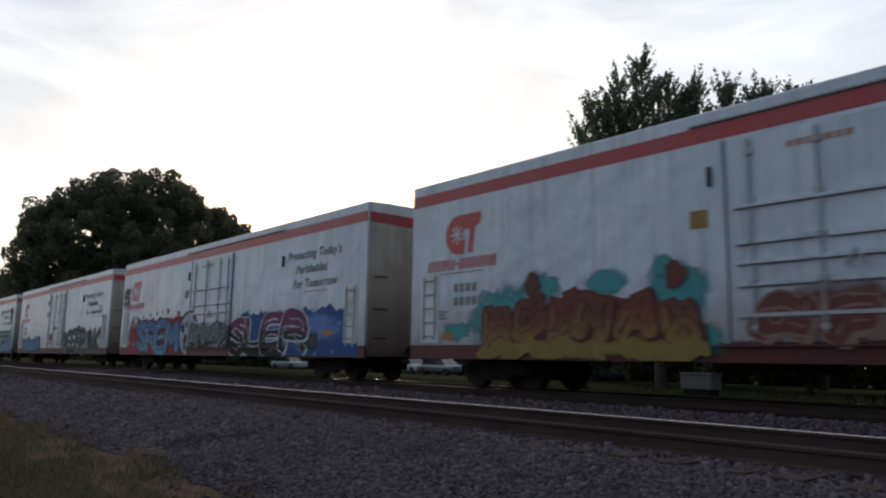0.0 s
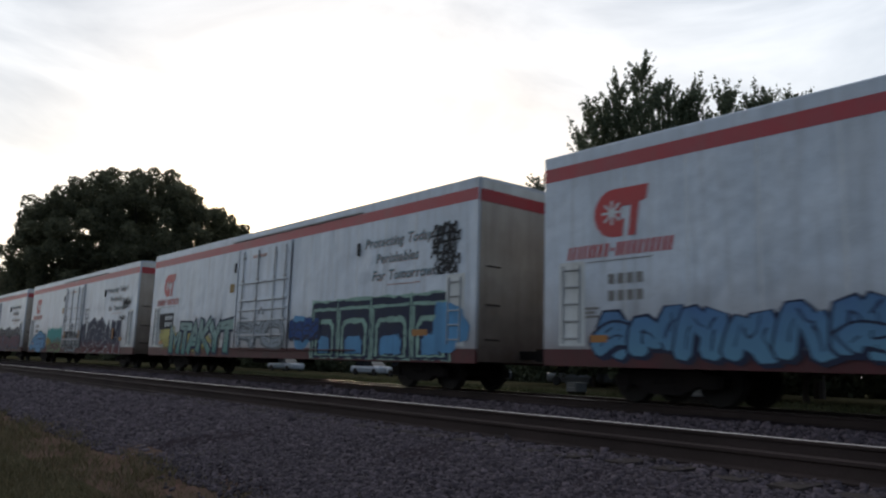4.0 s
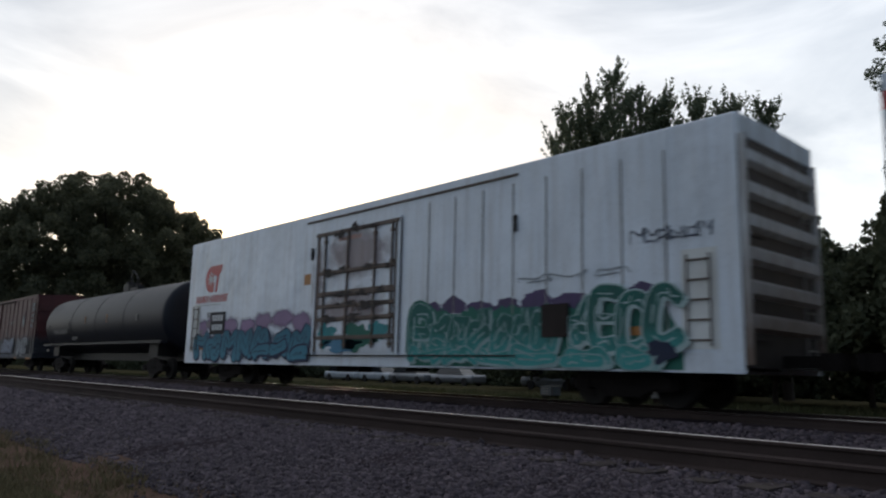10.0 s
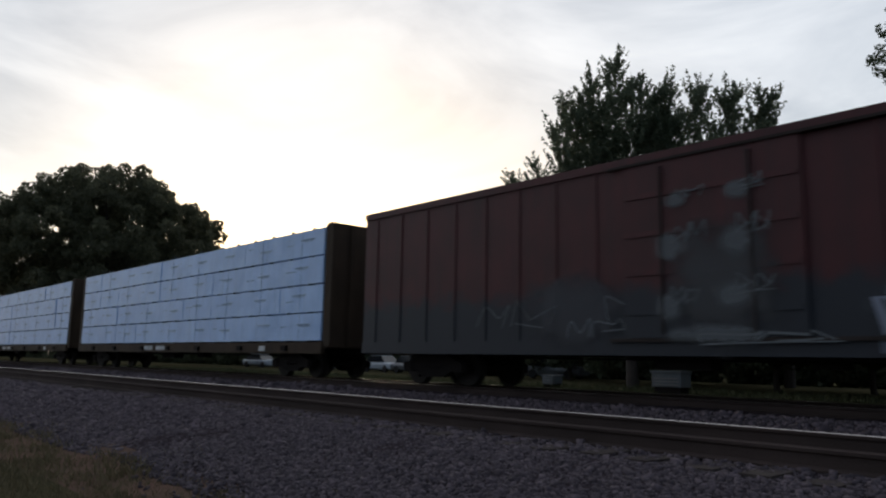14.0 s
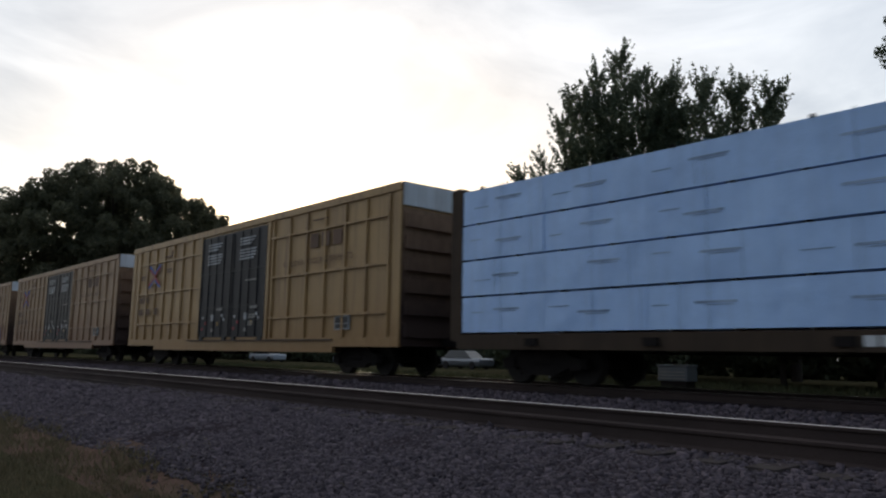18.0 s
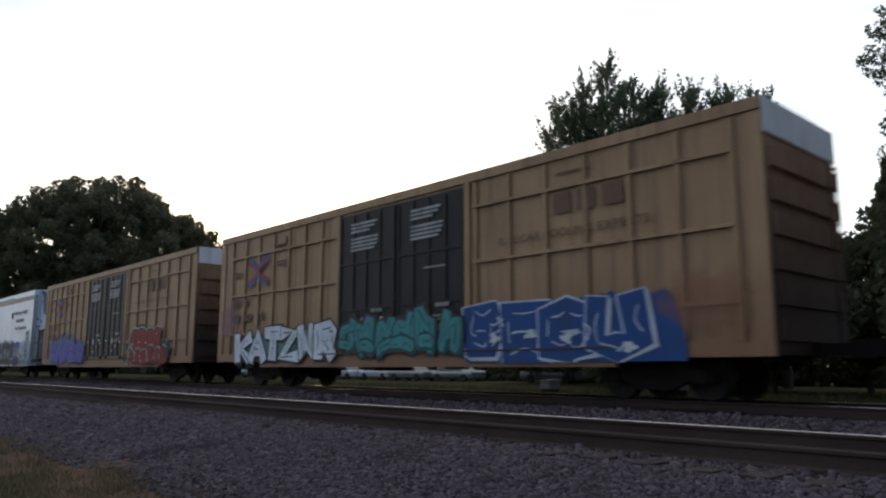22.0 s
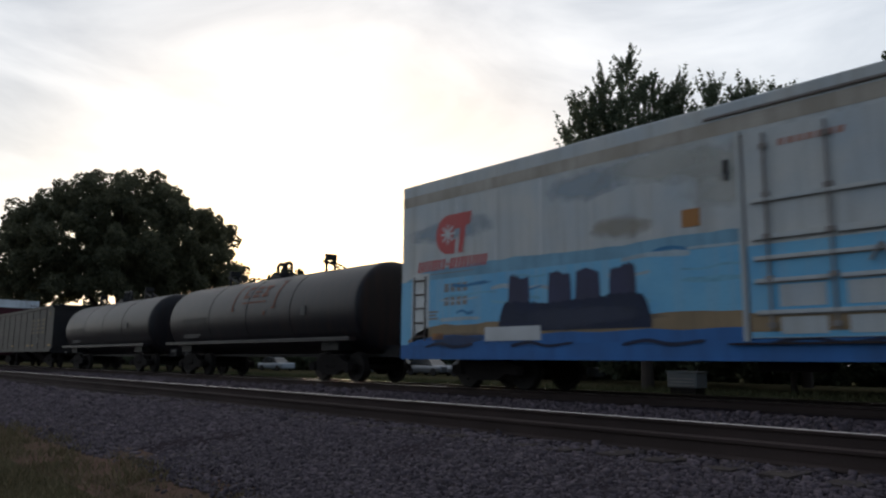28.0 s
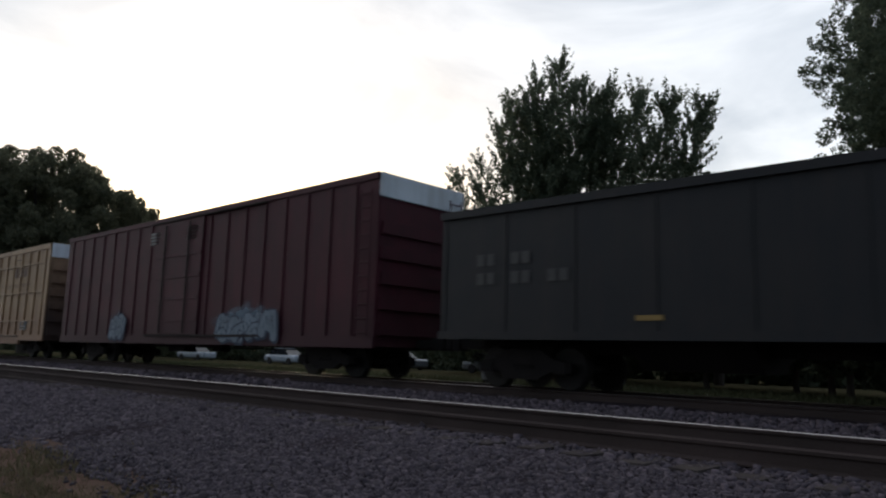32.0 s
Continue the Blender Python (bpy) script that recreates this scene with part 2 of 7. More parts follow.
M_CSX = surface("faded_gold_stencil", (0.085, 0.058, 0.025), (0.05, 0.036, 0.02), rough=0.6, bump=0.0)
M_STEEL = surface("polished_rail_head", (0.62, 0.57, 0.54), (0.50, 0.45, 0.43), rough=0.3, metal=1.0, bump=0.02)
M_TIE = surface("weathered_tie_wood", (0.044, 0.035, 0.033), (0.060, 0.048, 0.044), rough=0.95, streak=0.3, bump=0.5, spec=0.05)
M_BALLAST = surface("ballast_bed", (0.052, 0.041, 0.046), (0.034, 0.027, 0.030), rough=1.0, grain=40, bump=0.9, spec=0.0)
M_DIRT = surface("dry_earth", (0.125, 0.075, 0.060), (0.088, 0.066, 0.046), rough=1.0, grain=12, bump=0.6, spec=0.0)
M_LAWN = surface("lawn_sheet", (0.046, 0.045, 0.024), (0.066, 0.052, 0.031), rough=1.0, grain=8, bump=0.6, spec=0.0)
M_BARK = surface("bark", (0.05, 0.038, 0.03), (0.03, 0.024, 0.02), rough=0.95, bump=0.6)


def island(name, a, b, rough=0.8, through_light=0.0):
    """Many small loose pieces in one mesh, each of its own shade between two colours."""
    m = bpy.data.materials.new(name)
    m.use_nodes = True
    n, l = m.node_tree.nodes, m.node_tree.links
    p = n["Principled BSDF"]
    g, x = n.new("ShaderNodeNewGeometry"), n.new("ShaderNodeMix")
    x.data_type = "RGBA"
    x.inputs["A"].default_value, x.inputs["B"].default_value = (*a, 1), (*b, 1)
    l.new(g.outputs["Random Per Island"], x.inputs["Factor"])
    l.new(x.outputs["Result"], p.inputs["Base Color"])
    p.inputs["Roughness"].default_value = rough
    p.inputs["Specular IOR Level"].default_value = 0.25
    if through_light:
        t, mixs = n.new("ShaderNodeBsdfTranslucent"), n.new("ShaderNodeMixShader")
        l.new(x.outputs["Result"], t.inputs["Color"])
        mixs.inputs[0].default_value = through_light
        l.new(p.outputs[0], mixs.inputs[1])
        l.new(t.outputs[0], mixs.inputs[2])
        l.new(mixs.outputs[0], n["Material Output"].inputs["Surface"])
    return m


M_STONE = island("crushed_stone", (0.041, 0.032, 0.0365), (0.104, 0.081, 0.092), 0.95)
M_BLADE = island("grass_blade", (0.085, 0.077, 0.038), (0.17, 0.13, 0.076), 0.9, 0.2)
M_VERGE = island("verge_blade", (0.030, 0.036, 0.016), (0.075, 0.075, 0.036), 0.9, 0.2)
M_LEAF_OAK = island("oak_leaf", (0.085, 0.092, 0.062), (0.15, 0.15, 0.095), 0.8, 0.65)
M_LEAF_MAPLE = island("maple_leaf", (0.075, 0.098, 0.068), (0.13, 0.15, 0.10), 0.8, 0.6)
M_LEAF_FAR = island("far_leaf", (0.045, 0.055, 0.034), (0.085, 0.095, 0.058), 0.9, 0.3)
M_GLASS = surface("dark_car_glass", (0.02, 0.022, 0.025), rough=0.1, bump=0.0)
M_CARW = surface("white_car_paint", (0.38, 0.41, 0.45), rough=0.25, bump=0.0)
M_CARS = surface("silver_car_paint", (0.20, 0.21, 0.23), rough=0.3, metal=0.5, bump=0.0)
M_BOX = surface("pale_cabinet_paint", (0.11, 0.12, 0.13), (0.085, 0.095, 0.10), GRIME, 0.6, streak=0.3)

# ---- mesh helpers ----


def mesh_of(name, bm, material, smooth=False):
    me = bpy.data.meshes.new(name)
    bmesh.ops.recalc_face_normals(bm, faces=bm.faces)
    bm.to_mesh(me)
    bm.free()
    me.materials.append(material)
    if smooth:
        me.shade_smooth()
    return me


def part(name, bm, material, parent, label="", smooth=False, at=None):
    ob = new(name, bm if isinstance(bm, bpy.types.Mesh) else mesh_of(name, bm, material, smooth))
    ob.parent = parent
    if at:
        ob.location = at
    return tagged(ob, label) if label else ob


def box(bm, x0, x1, y0, y1, z0, z1):
    v = [bm.verts.new((x, y, z)) for x in (x0, x1) for y in (y0, y1) for z in (z0, z1)]
    for f in ((0, 1, 3, 2), (4, 6, 7, 5), (0, 4, 5, 1), (2, 3, 7, 6), (0, 2, 6, 4), (1, 5, 7, 3)):
        bm.faces.new([v[i] for i in f])
    return v


def boxes(*dims):
    bm = bmesh.new()
    for d in dims:
        box(bm, *d)
    return bm


def prism(bm, profile, x0, x1, steps=1):
    """A profile of (y, z) drawn out along x, closed at both ends."""
    rings = [[bm.verts.new((x0 + (x1 - x0) * i / steps, y, z)) for y, z in profile] for i in range(steps + 1)]
    k = len(profile)
    for a, b in zip(rings, rings[1:]):
        for i in range(k):
            bm.faces.new((a[i], a[(i + 1) % k], b[(i + 1) % k], b[i]))
    bm.faces.new(rings[0])
    bm.faces.new(rings[-1][::-1])


def prismed(profile, x0, x1):
    bm = bmesh.new()
    prism(bm, profile, x0, x1)
    return bm


def rod(bm, a, b, r, k=6):
    a, b = Vector(a), Vector(b)
    m = (b - a).to_track_quat("Z", "Y").to_matrix()
    rings = [[bm.verts.new(p + m @ Vector((r * math.cos(2 * math.pi * i / k), r * math.sin(2 * math.pi * i / k), 0))) for i in range(k)] for p in (a, b)]
    for i in range(k):
        bm.faces.new((rings[0][i], rings[0][(i + 1) % k], rings[1][(i + 1) % k], rings[1][i]))
    bm.faces.new(rings[0][::-1])
    bm.faces.new(rings[1])


def rods(segments, r, k=6):
    bm = bmesh.new()
    for a, b in segments:
        rod(bm, a, b, r, k)
    return bm


def lathe(bm, profile, axis="y", k=24, centre=(0, 0, 0)):
    """Revolve (distance along the axis, radius) about x or y."""
    c = Vector(centre)
    rings = []
    for d, r in profile:
        ring = []
        for i in range(k):
            a = 2 * math.pi * i / k
            p = (d, r * math.cos(a), r * math.sin(a)) if axis == "x" else (r * math.cos(a), d, r * math.sin(a))
            ring.append(bm.verts.new(c + Vector(p)))
        rings.append(ring)
    for a, b in zip(rings, rings[1:]):
        for i in range(k):
            bm.faces.new((a[i], a[(i + 1) % k], b[(i + 1) % k], b[i]))
    bm.faces.new(rings[0])
    bm.faces.new(rings[-1][::-1])


def polygon(bm, pts, y):
    bm.faces.new([bm.verts.new((x, y, z)) for x, z in pts])


# ---- lettering ----
GLYPHS = {}


def glyph(ch, offset):
    """Vertices and faces of one character of the built-in font, in a unit-high cell."""
    key = (ch, round(offset, 3))
    if key not in GLYPHS:
        cu = bpy.data.curves.new("glyph", "FONT")
        cu.body, cu.offset, cu.resolution_u = ch, offset, 3
        ob = bpy.data.objects.new("glyph", cu)
        me = bpy.data.meshes.new_from_object(ob)
        vs = [(v.co.x, v.co.y) for v in me.vertices]
        fs = [tuple(f.vertices) for f in me.polygons]
        adv = max([x for x, _ in vs], default=0.3)
        GLYPHS[key] = (vs, fs, adv)
        bpy.data.objects.remove(ob)
        bpy.data.meshes.remove(me)
        bpy.data.curves.remove(cu)
    return GLYPHS[key]


def writing(bm, text, u, z, height, y, slant=0.0, gap=0.08, bold=0.0):
    """A line of plain lettering whose left foot is at (u, z), seen from the -y side. Returns its right end."""
    s = height / 0.72
    for ch in text:
        if ch == " ":
            u += height * 0.5
            continue
        vs, fs, adv = glyph(ch, bold)
        vv = [bm.verts.new((u + (x + slant * yy) * s, y, z + yy * s)) for x, yy in vs]
        for f in fs:
            bm.faces.new([vv[i] for i in f])
        u += (adv + gap) * s
    return u


def cloud_patch(bm, u0, u1, z0, z1, y, rng, lumps=9, depth=0.18, flat_bottom=True):
    """A sprayed field with a lumpy upper edge."""
    r = random.Random(rng)
    n = 60
    ph = [r.random() * 6.28 for _ in range(4)]
    top = []
    for i in range(n + 1):
        f = i / n
        edge = min(1.0, 18 * f + 0.05, 18 * (1 - f) + 0.05) ** 0.5
        b = abs(math.sin(lumps * math.pi * f * 0.5 + ph[0])) * 0.6 + 0.4 * abs(math.sin(lumps * 1.7 * f + ph[1]))
        top.append((u0 + (u1 - u0) * f, z0 + (z1 - z0) * edge * (1 - depth + depth * b + r.uniform(-0.05, 0.05))))
    bot = [(u, z0 - 0.001 if flat_bottom else z0 + 0.12 * math.sin(5 * f_ + ph[2])) for f_, (u, _) in enumerate(top)]
    for i in range(n):
        a, b, c, d = bot[i], bot[i + 1], top[i + 1], top[i]
        bm.faces.new([bm.verts.new((p[0], y, p[1])) for p in (a, b, c, d)])


SIDE = -1.52


STROKES = {"W": "06 10 24 30 46", "L": "06 00 40", "A": "00 26 40/12 32", "B": "00 06 36 44 23 03/23 42 30 00", "C": "45 26 05 01 20 41", "E": "46 06 00 40/03 33", "G": "45 26 05 01 20 41 43 23", "H": "00 06/40 46/03 43", "I": "20 26", "K": "00 06/46 13 40",
           "M": "00 06 22 46 40", "N": "00 06 40 46", "O": "20 01 05 26 45 41 20", "P": "00 06 36 45 43 03", "R": "00 06 36 45 43 03/23 40", "S": "45 26 05 14 32 41 20 01", "T": "06 46/26 20", "U": "06 01 20 41 46", "Y": "06 23 46/23 20", "Z": "06 46 00 40"}


def skeleton_of(ch, r):
    """Centre lines of a sprayed letter in a 4 x 6 cell; any other sign gives a form that reads as no letter."""
    if ch in STROKES:
        return [[(int(p[0]), int(p[1])) for p in line.split()] for line in STROKES[ch].split("/")]
    a = [(r.uniform(0, 1.2), r.uniform(0, 1)), (r.uniform(0, 1.5), r.uniform(3.2, 6)), (r.uniform(1.5, 3), r.uniform(1.5, 4)), (r.uniform(2.4, 4), r.uniform(4.2, 6)), (r.uniform(2.8, 4), r.uniform(0, 1.2))]
    b = [(r.uniform(0, 1.5), r.uniform(0, 1.6)), (r.uniform(1.2, 2.8), r.uniform(0.2, 2.5)), (r.uniform(2.6, 4), r.uniform(0, 3))]
    return [a, b] if r.random() < 0.7 else [a]


def ribbon(bm, pts, half, y, smooth=True, seed=0, floor=0.675):
    """A band of paint along a line, swelling a little, with blunt ends."""
    r = random.Random(seed)
    ps = [Vector(p) for p in pts]
    ps[0] = ps[0] + (ps[0] - ps[1]).normalized() * half * 0.7
    ps[-1] = ps[-1] + (ps[-1] - ps[-2]).normalized() * half * 0.7
    if smooth and len(ps) > 2:
        fine = []
        for i in range(len(ps) - 1):
            p0, p1, p2, p3 = ps[max(0, i - 1)], ps[i], ps[i + 1], ps[min(len(ps) - 1, i + 2)]
            for k in range(5):
                t = k / 5
                fine.append(0.5 * (2 * p1 + (p2 - p0) * t + (2 * p0 - 5 * p1 + 4 * p2 - p3) * t * t + (3 * p1 - p0 - 3 * p2 + p3) * t ** 3))
        ps = fine + [ps[-1]]
    ph, prev = r.uniform(0, 6), None
    m = len(ps)
    for i, p in enumerate(ps):
        d = ps[min(m - 1, i + 1)] - ps[max(0, i - 1)]
        if d.length < 1e-5:
            continue
        nrm = Vector((-d.y, d.x)).normalized() * half * (1 + 0.16 * math.sin(ph + 4.5 * i / m))
        if not smooth and 0 < i < m - 1:
            nrm *= 1.2
        a, b = p + nrm, p - nrm
        if smooth and i in (0, m - 1):
            a, b = p + nrm * 0.55, p - nrm * 0.55
        cur = [bm.verts.new((q.x, y - 0.00009 * i, max(floor, q.y))) for q in (a, b)]
        if prev:
            bm.faces.new((prev[0], prev[1], cur[1], cur[0]))
        prev = cur


def graffiti(car, word, u0, u1, z0, z1, fill, outline, rng, halo=None, proud=0.0, line=0.05, thick=0.3, lean=0.1, wobble=0.08, over=1.25, soft=True, shine=None, rise=0.0):
    """One sprayed piece: overlapping swollen letters with outline, outer halo and highlights, as paint layers millimetres apart."""
    y = SIDE - 0.006 - proud
    cell, n = (u1 - u0) / len(word), len(word)
    t = thick * min(cell * over, (z1 - z0))
    rings = bmesh.new()
    s = 0
    for i, ch in enumerate(word):
        r = random.Random(rng * 97 + i)
        lines = skeleton_of(ch, r)
        a, k, dz = r.uniform(-wobble, wobble), r.uniform(0.9, 1.08), r.uniform(-0.05, 0.05) * (z1 - z0)
        mid = u0 + (i + 0.5) * cell
        edge, core, light, inner = bmesh.new(), bmesh.new(), bmesh.new(), bmesh.new()
        for j, pts in enumerate(lines):
            out = []
            for gx, gz in pts:
                px, pz = (gx / 4 - 0.5) * max(0.1, cell * over - t), (gz / 6 - 0.5) * max(0.1, (z1 - z0) - t) * k
                px *= 1 + 0.14 * math.sin(2.4 * pz + i)
                out.append((mid + px * math.cos(a) - pz * math.sin(a) + pz * lean, (z0 + z1) / 2 + dz + rise * math.sin(math.pi * (i + 0.5) / n) + px * math.sin(a) + pz * math.cos(a)))
            layer = y - 0.0024 * s - 0.0004 * j
            ribbon(edge, [(p[0] + 0.07, p[1] - 0.05) for p in out], t / 2 + line * 0.7, layer - 0.0004, soft, rng + i)
            ribbon(edge, out, t / 2 + line, layer - 0.0008, soft, rng + i)
            for p, q in zip(out, out[1:]):
                p, q = Vector(p), Vector(q)
                off = Vector((r.uniform(-0.25, 0.25), r.uniform(-0.25, 0.25))) * t
                ribbon(inner, [p.lerp(q, r.uniform(0.0, 0.3)) + off, p.lerp(q, 0.5) + off * r.uniform(-0.6, 0.6), p.lerp(q, r.uniform(0.7, 1.0)) + off], r.uniform(0.010, 0.022), layer - 0.0042, True, i)
            ribbon(core, out, t / 2, layer - 0.0016, soft, rng + i)
            if halo:
                ribbon(rings, out, t / 2 + line + 0.06, y, soft, rng + i)
            p, q = Vector(out[0]), Vector(out[1])
            ribbon(light, [p.lerp(q, 0.3) + Vector((-t * 0.2, 0)), p.lerp(q, 0.9) + Vector((-t * 0.2, 0))], 0.02, layer - 0.0045, False, i)
            s += 1 if ch == "?" else 0
        s += 1
        letter = part("letter", edge, outline, car, "sprayed letter")
        part("letter_fill", core, fill, letter)
        part("inner_line", inner, outline, letter)
        if shine:
            part("highlight", light, shine, letter)
        else:
            light.free()
    if halo:
        tagged(part("letter_halo", rings, halo, car), kind="stuff")
    else:
        rings.free()


def blob(car, u, z, w, h, mat, rng, dy=0.006, name="paint_patch", lump=0.22, k=26):
    """A closed irregular splash of paint round (u, z)."""
    r = random.Random(rng)
    ph = [r.uniform(0, 6.28) for _ in range(4)]
    bm = bmesh.new()
    mid = bm.verts.new((u, SIDE - dy, z))
    ring = []
    for i in range(k):
        a = 6.2832 * i / k
        q = 1 + lump * (0.5 * math.sin(3 * a + ph[0]) + 0.35 * math.sin(5 * a + ph[1]) + 0.3 * math.sin(9 * a + ph[2]) + r.uniform(-0.15, 0.15))
        ring.append(bm.verts.new((u + w / 2 * q * math.cos(a), SIDE - dy, max(0.675, z + h / 2 * q * math.sin(a)))))
    for i in range(k):
        bm.faces.new((mid, ring[i], ring[(i + 1) % k]))
    return part(name, bm, mat, car)


def haze(name, colour, strength=0.7):
    """Thin overspray: paint that breaks up and fades out towards the rim of its patch."""
    m = surface(name, colour, tuple(c * 0.8 for c in colour), rough=0.6, bump=0.0)
    n, l = m.node_tree.nodes, m.node_tree.links
    tc, sep, com = n.new("ShaderNodeTexCoord"), n.new("ShaderNodeSeparateXYZ"), n.new("ShaderNodeCombineXYZ")
    l.new(tc.outputs["Generated"], sep.inputs[0])
    for a, b in (("X", "X"), ("Z", "Y")):
        ma = n.new("ShaderNodeMath")
        ma.operation = "MULTIPLY_ADD"
        ma.inputs[1].default_value, ma.inputs[2].default_value = 2.0, -1.0
        l.new(sep.outputs[a], ma.inputs[0])
        l.new(ma.outputs[0], com.inputs[b])
    ball = n.new("ShaderNodeTexGradient")
    ball.gradient_type = "SPHERICAL"
    l.new(com.outputs[0], ball.inputs[0])
    nz = n.new("ShaderNodeTexNoise")
    nz.inputs["Scale"].default_value, nz.inputs["Detail"].default_value = 2.6, 6
    l.new(tc.outputs["Object"], nz.inputs["Vector"])
    s = n.new("ShaderNodeMath")
    s.operation = "ADD"
    l.new(ball.outputs["Fac"], s.inputs[0])
    l.new(nz.outputs["Fac"], s.inputs[1])
    mr = n.new("ShaderNodeMapRange")
    mr.interpolation_type = "SMOOTHSTEP"
    mr.inputs["From Min"].default_value, mr.inputs["From Max"].default_value = 0.5, 1.1
    mr.inputs["To Max"].default_value = strength
    l.new(s.outputs[0], mr.inputs["Value"])
    old = n["Material Output"].inputs["Surface"].links[0].from_socket
    mix, clear = n.new("ShaderNodeMixShader"), n.new("ShaderNodeBsdfTransparent")
    l.new(mr.outputs["Result"], mix.inputs[0])
    l.new(clear.outputs[0], mix.inputs[1])
    l.new(old, mix.inputs[2])
    l.new(mix.outputs[0], n["Material Output"].inputs["Surface"])
    return m


def patch(car, u0, u1, z0, z1, mat, rng, dy=0.004, lumps=9, proud=0.0, name="paint_patch"):
    bm = bmesh.new()
    cloud_patch(bm, u0, u1, z0, z1, SIDE - dy - proud, rng, lumps)
    return part(name, bm, mat, car)


def scribble(car, u, z, w, h, mat, rng, dy=0.012, strokes=9, r=0.016, proud=0.0):
    """A loose marker tag: thin looping strokes that read as nothing."""
    q = random.Random(rng)
    bm = bmesh.new()
    y = SIDE - dy - proud
    n = max(2, min(9, strokes // 4, int(w / (h * 0.35))))
    for i in range(n):
        for j, pts in enumerate(skeleton_of("?", q)):
            cw = w / n
            ribbon(bm, [(u + (i - 0.15 + 1.3 * gx / 4) * cw + 0.15 * h * gz / 6, z + h * (0.1 + 0.85 * gz / 6)) for gx, gz in pts], r, y - 0.003 * i - 0.001 * j, q.random() < 0.7, i)
    if q.random() < 0.5:
        ribbon(bm, [(u - 0.05 * w, z - 0.02), (u + 0.5 * w, z + 0.05 * h), (u + 1.05 * w, z + 0.1 * h)], r * 0.8, y - 0.003 * n, True, 3)
    return tagged(part("scribble", bm, mat, car), kind="stuff")


def bars(car, u, z, rows, height, mat, y=None, name="stencil", slant=0.0, gap=0.25):
    """Unreadable or withheld lettering: rows of plain bars; each row is a list of bar lengths."""
    bm = bmesh.new()
    y = SIDE - 0.008 if y is None else y
    for i, row in enumerate(rows):
        x, zz = u, z - i * height * 1.6
        for w in row:
            if w > 0:
                s = slant * height
                polygon(bm, [(x, zz), (x + w, zz), (x + w + s, zz + height), (x + s, zz + height)], y)
            x += abs(w) + height * gap
    return tagged(part(name, bm, mat, car), kind="stuff")


# ---- running gear ----


def wheel_profile():
    return [(-0.07, 0.10), (-0.07, 0.40), (-0.045, 0.42), (0.045, 0.425), (0.06, 0.45), (0.085, 0.45), (0.085, 0.37), (0.03, 0.33), (0.03, 0.16), (0.09, 0.14), (0.09, 0.10)]


bm = bmesh.new()
for s in (-1, 1):
    lathe(bm, [(s * (0.7175 + d * -1), r) for d, r in wheel_profile()], "y", 24)
lathe(bm, [(-1.05, 0.075), (1.05, 0.075)], "y", 12)
for i in range(4):
    a = i * math.pi / 2
    for s in (-0.79, 0.79):
        box(bm, 0.22 * math.cos(a) - 0.03, 0.22 * math.cos(a) + 0.03, s - 0.02, s + 0.02, 0.22 * math.sin(a) - 0.03, 0.22 * math.sin(a) + 0.03)
WHEELSET = mesh_of("wheelset", bm, M_WHEEL)

bm = bmesh.new()
outline = [(-1.12, 0.34), (-1.12, 0.52), (-0.72, 0.60), (-0.42, 0.78), (0.42, 0.78), (0.72, 0.60), (1.12, 0.52), (1.12, 0.34), (0.66, 0.36), (0.34, 0.20), (-0.34, 0.20), (-0.66, 0.36)]
lo, hi = ([bm.verts.new((x, y, z)) for x, z in outline] for y in (-0.09, 0.09))
for i in range(len(outline)):
    j = (i + 1) % len(outline)
    bm.faces.new((lo[i], lo[j], hi[j], hi[i]))
bm.faces.new(lo)
bm.faces.new(hi[::-1])
for x in (-0.889, 0.889):
    box(bm, x - 0.15, x + 0.15, -0.13, 0.13, 0.32, 0.54)
for x in (-0.2, -0.07, 0.07, 0.2):
    lathe(bm, [(-0.0, 0.0)] and [(-0.12, 0.055), (0.12, 0.055)], "y", 8, (x, 0, 0.45))
SIDEFRAME = mesh_of("side_frame", bm, M_UNDER)
BOLSTER = mesh_of("truck", boxes((-0.2, 0.2, -1.1, 1.1, 0.48, 0.74), (-0.3, 0.3, -0.35, 0.35, 0.70, 0.86)), M_UNDER)
COUPLER = mesh_of("coupler", boxes((-0.05, 0.75, -0.10, 0.10, 0.78, 0.98), (0.62, 0.98, -0.17, 0.15, 0.74, 1.03), (0.86, 1.02, 0.05, 0.18, 0.76, 1.01)), M_UNDER)
WHEELS = []


def running_gear(car, length, inset=2.3, reach=0.0):
    for x in (inset, length - inset):
        truck = part("truck", BOLSTER, None, car, at=(x, 0, 0))
        for s in (-1, 1):
            part("side_frame", SIDEFRAME, None, truck, at=(0, s * 1.0, 0))
            WHEELS.append(part("wheelset", WHEELSET, None, truck, at=(s * 0.889, 0, 0.425)))
    for x, a in ((0.0 - reach, 180), (length + reach, 0)):
        c = part("coupler", COUPLER, None, car, at=(x, 0, 0))
        c.rotation_euler = (0, 0, radians(a))


TRAIN = []


def rolling(name, c, label, category, group=""):
    """A wagon: c is the place of its trailing end along the train at the start of the clip."""
    car = tagged(new(name), label, category, group)
    car.location = (c, YT, 0)
    TRAIN.append((car, c))
    return car


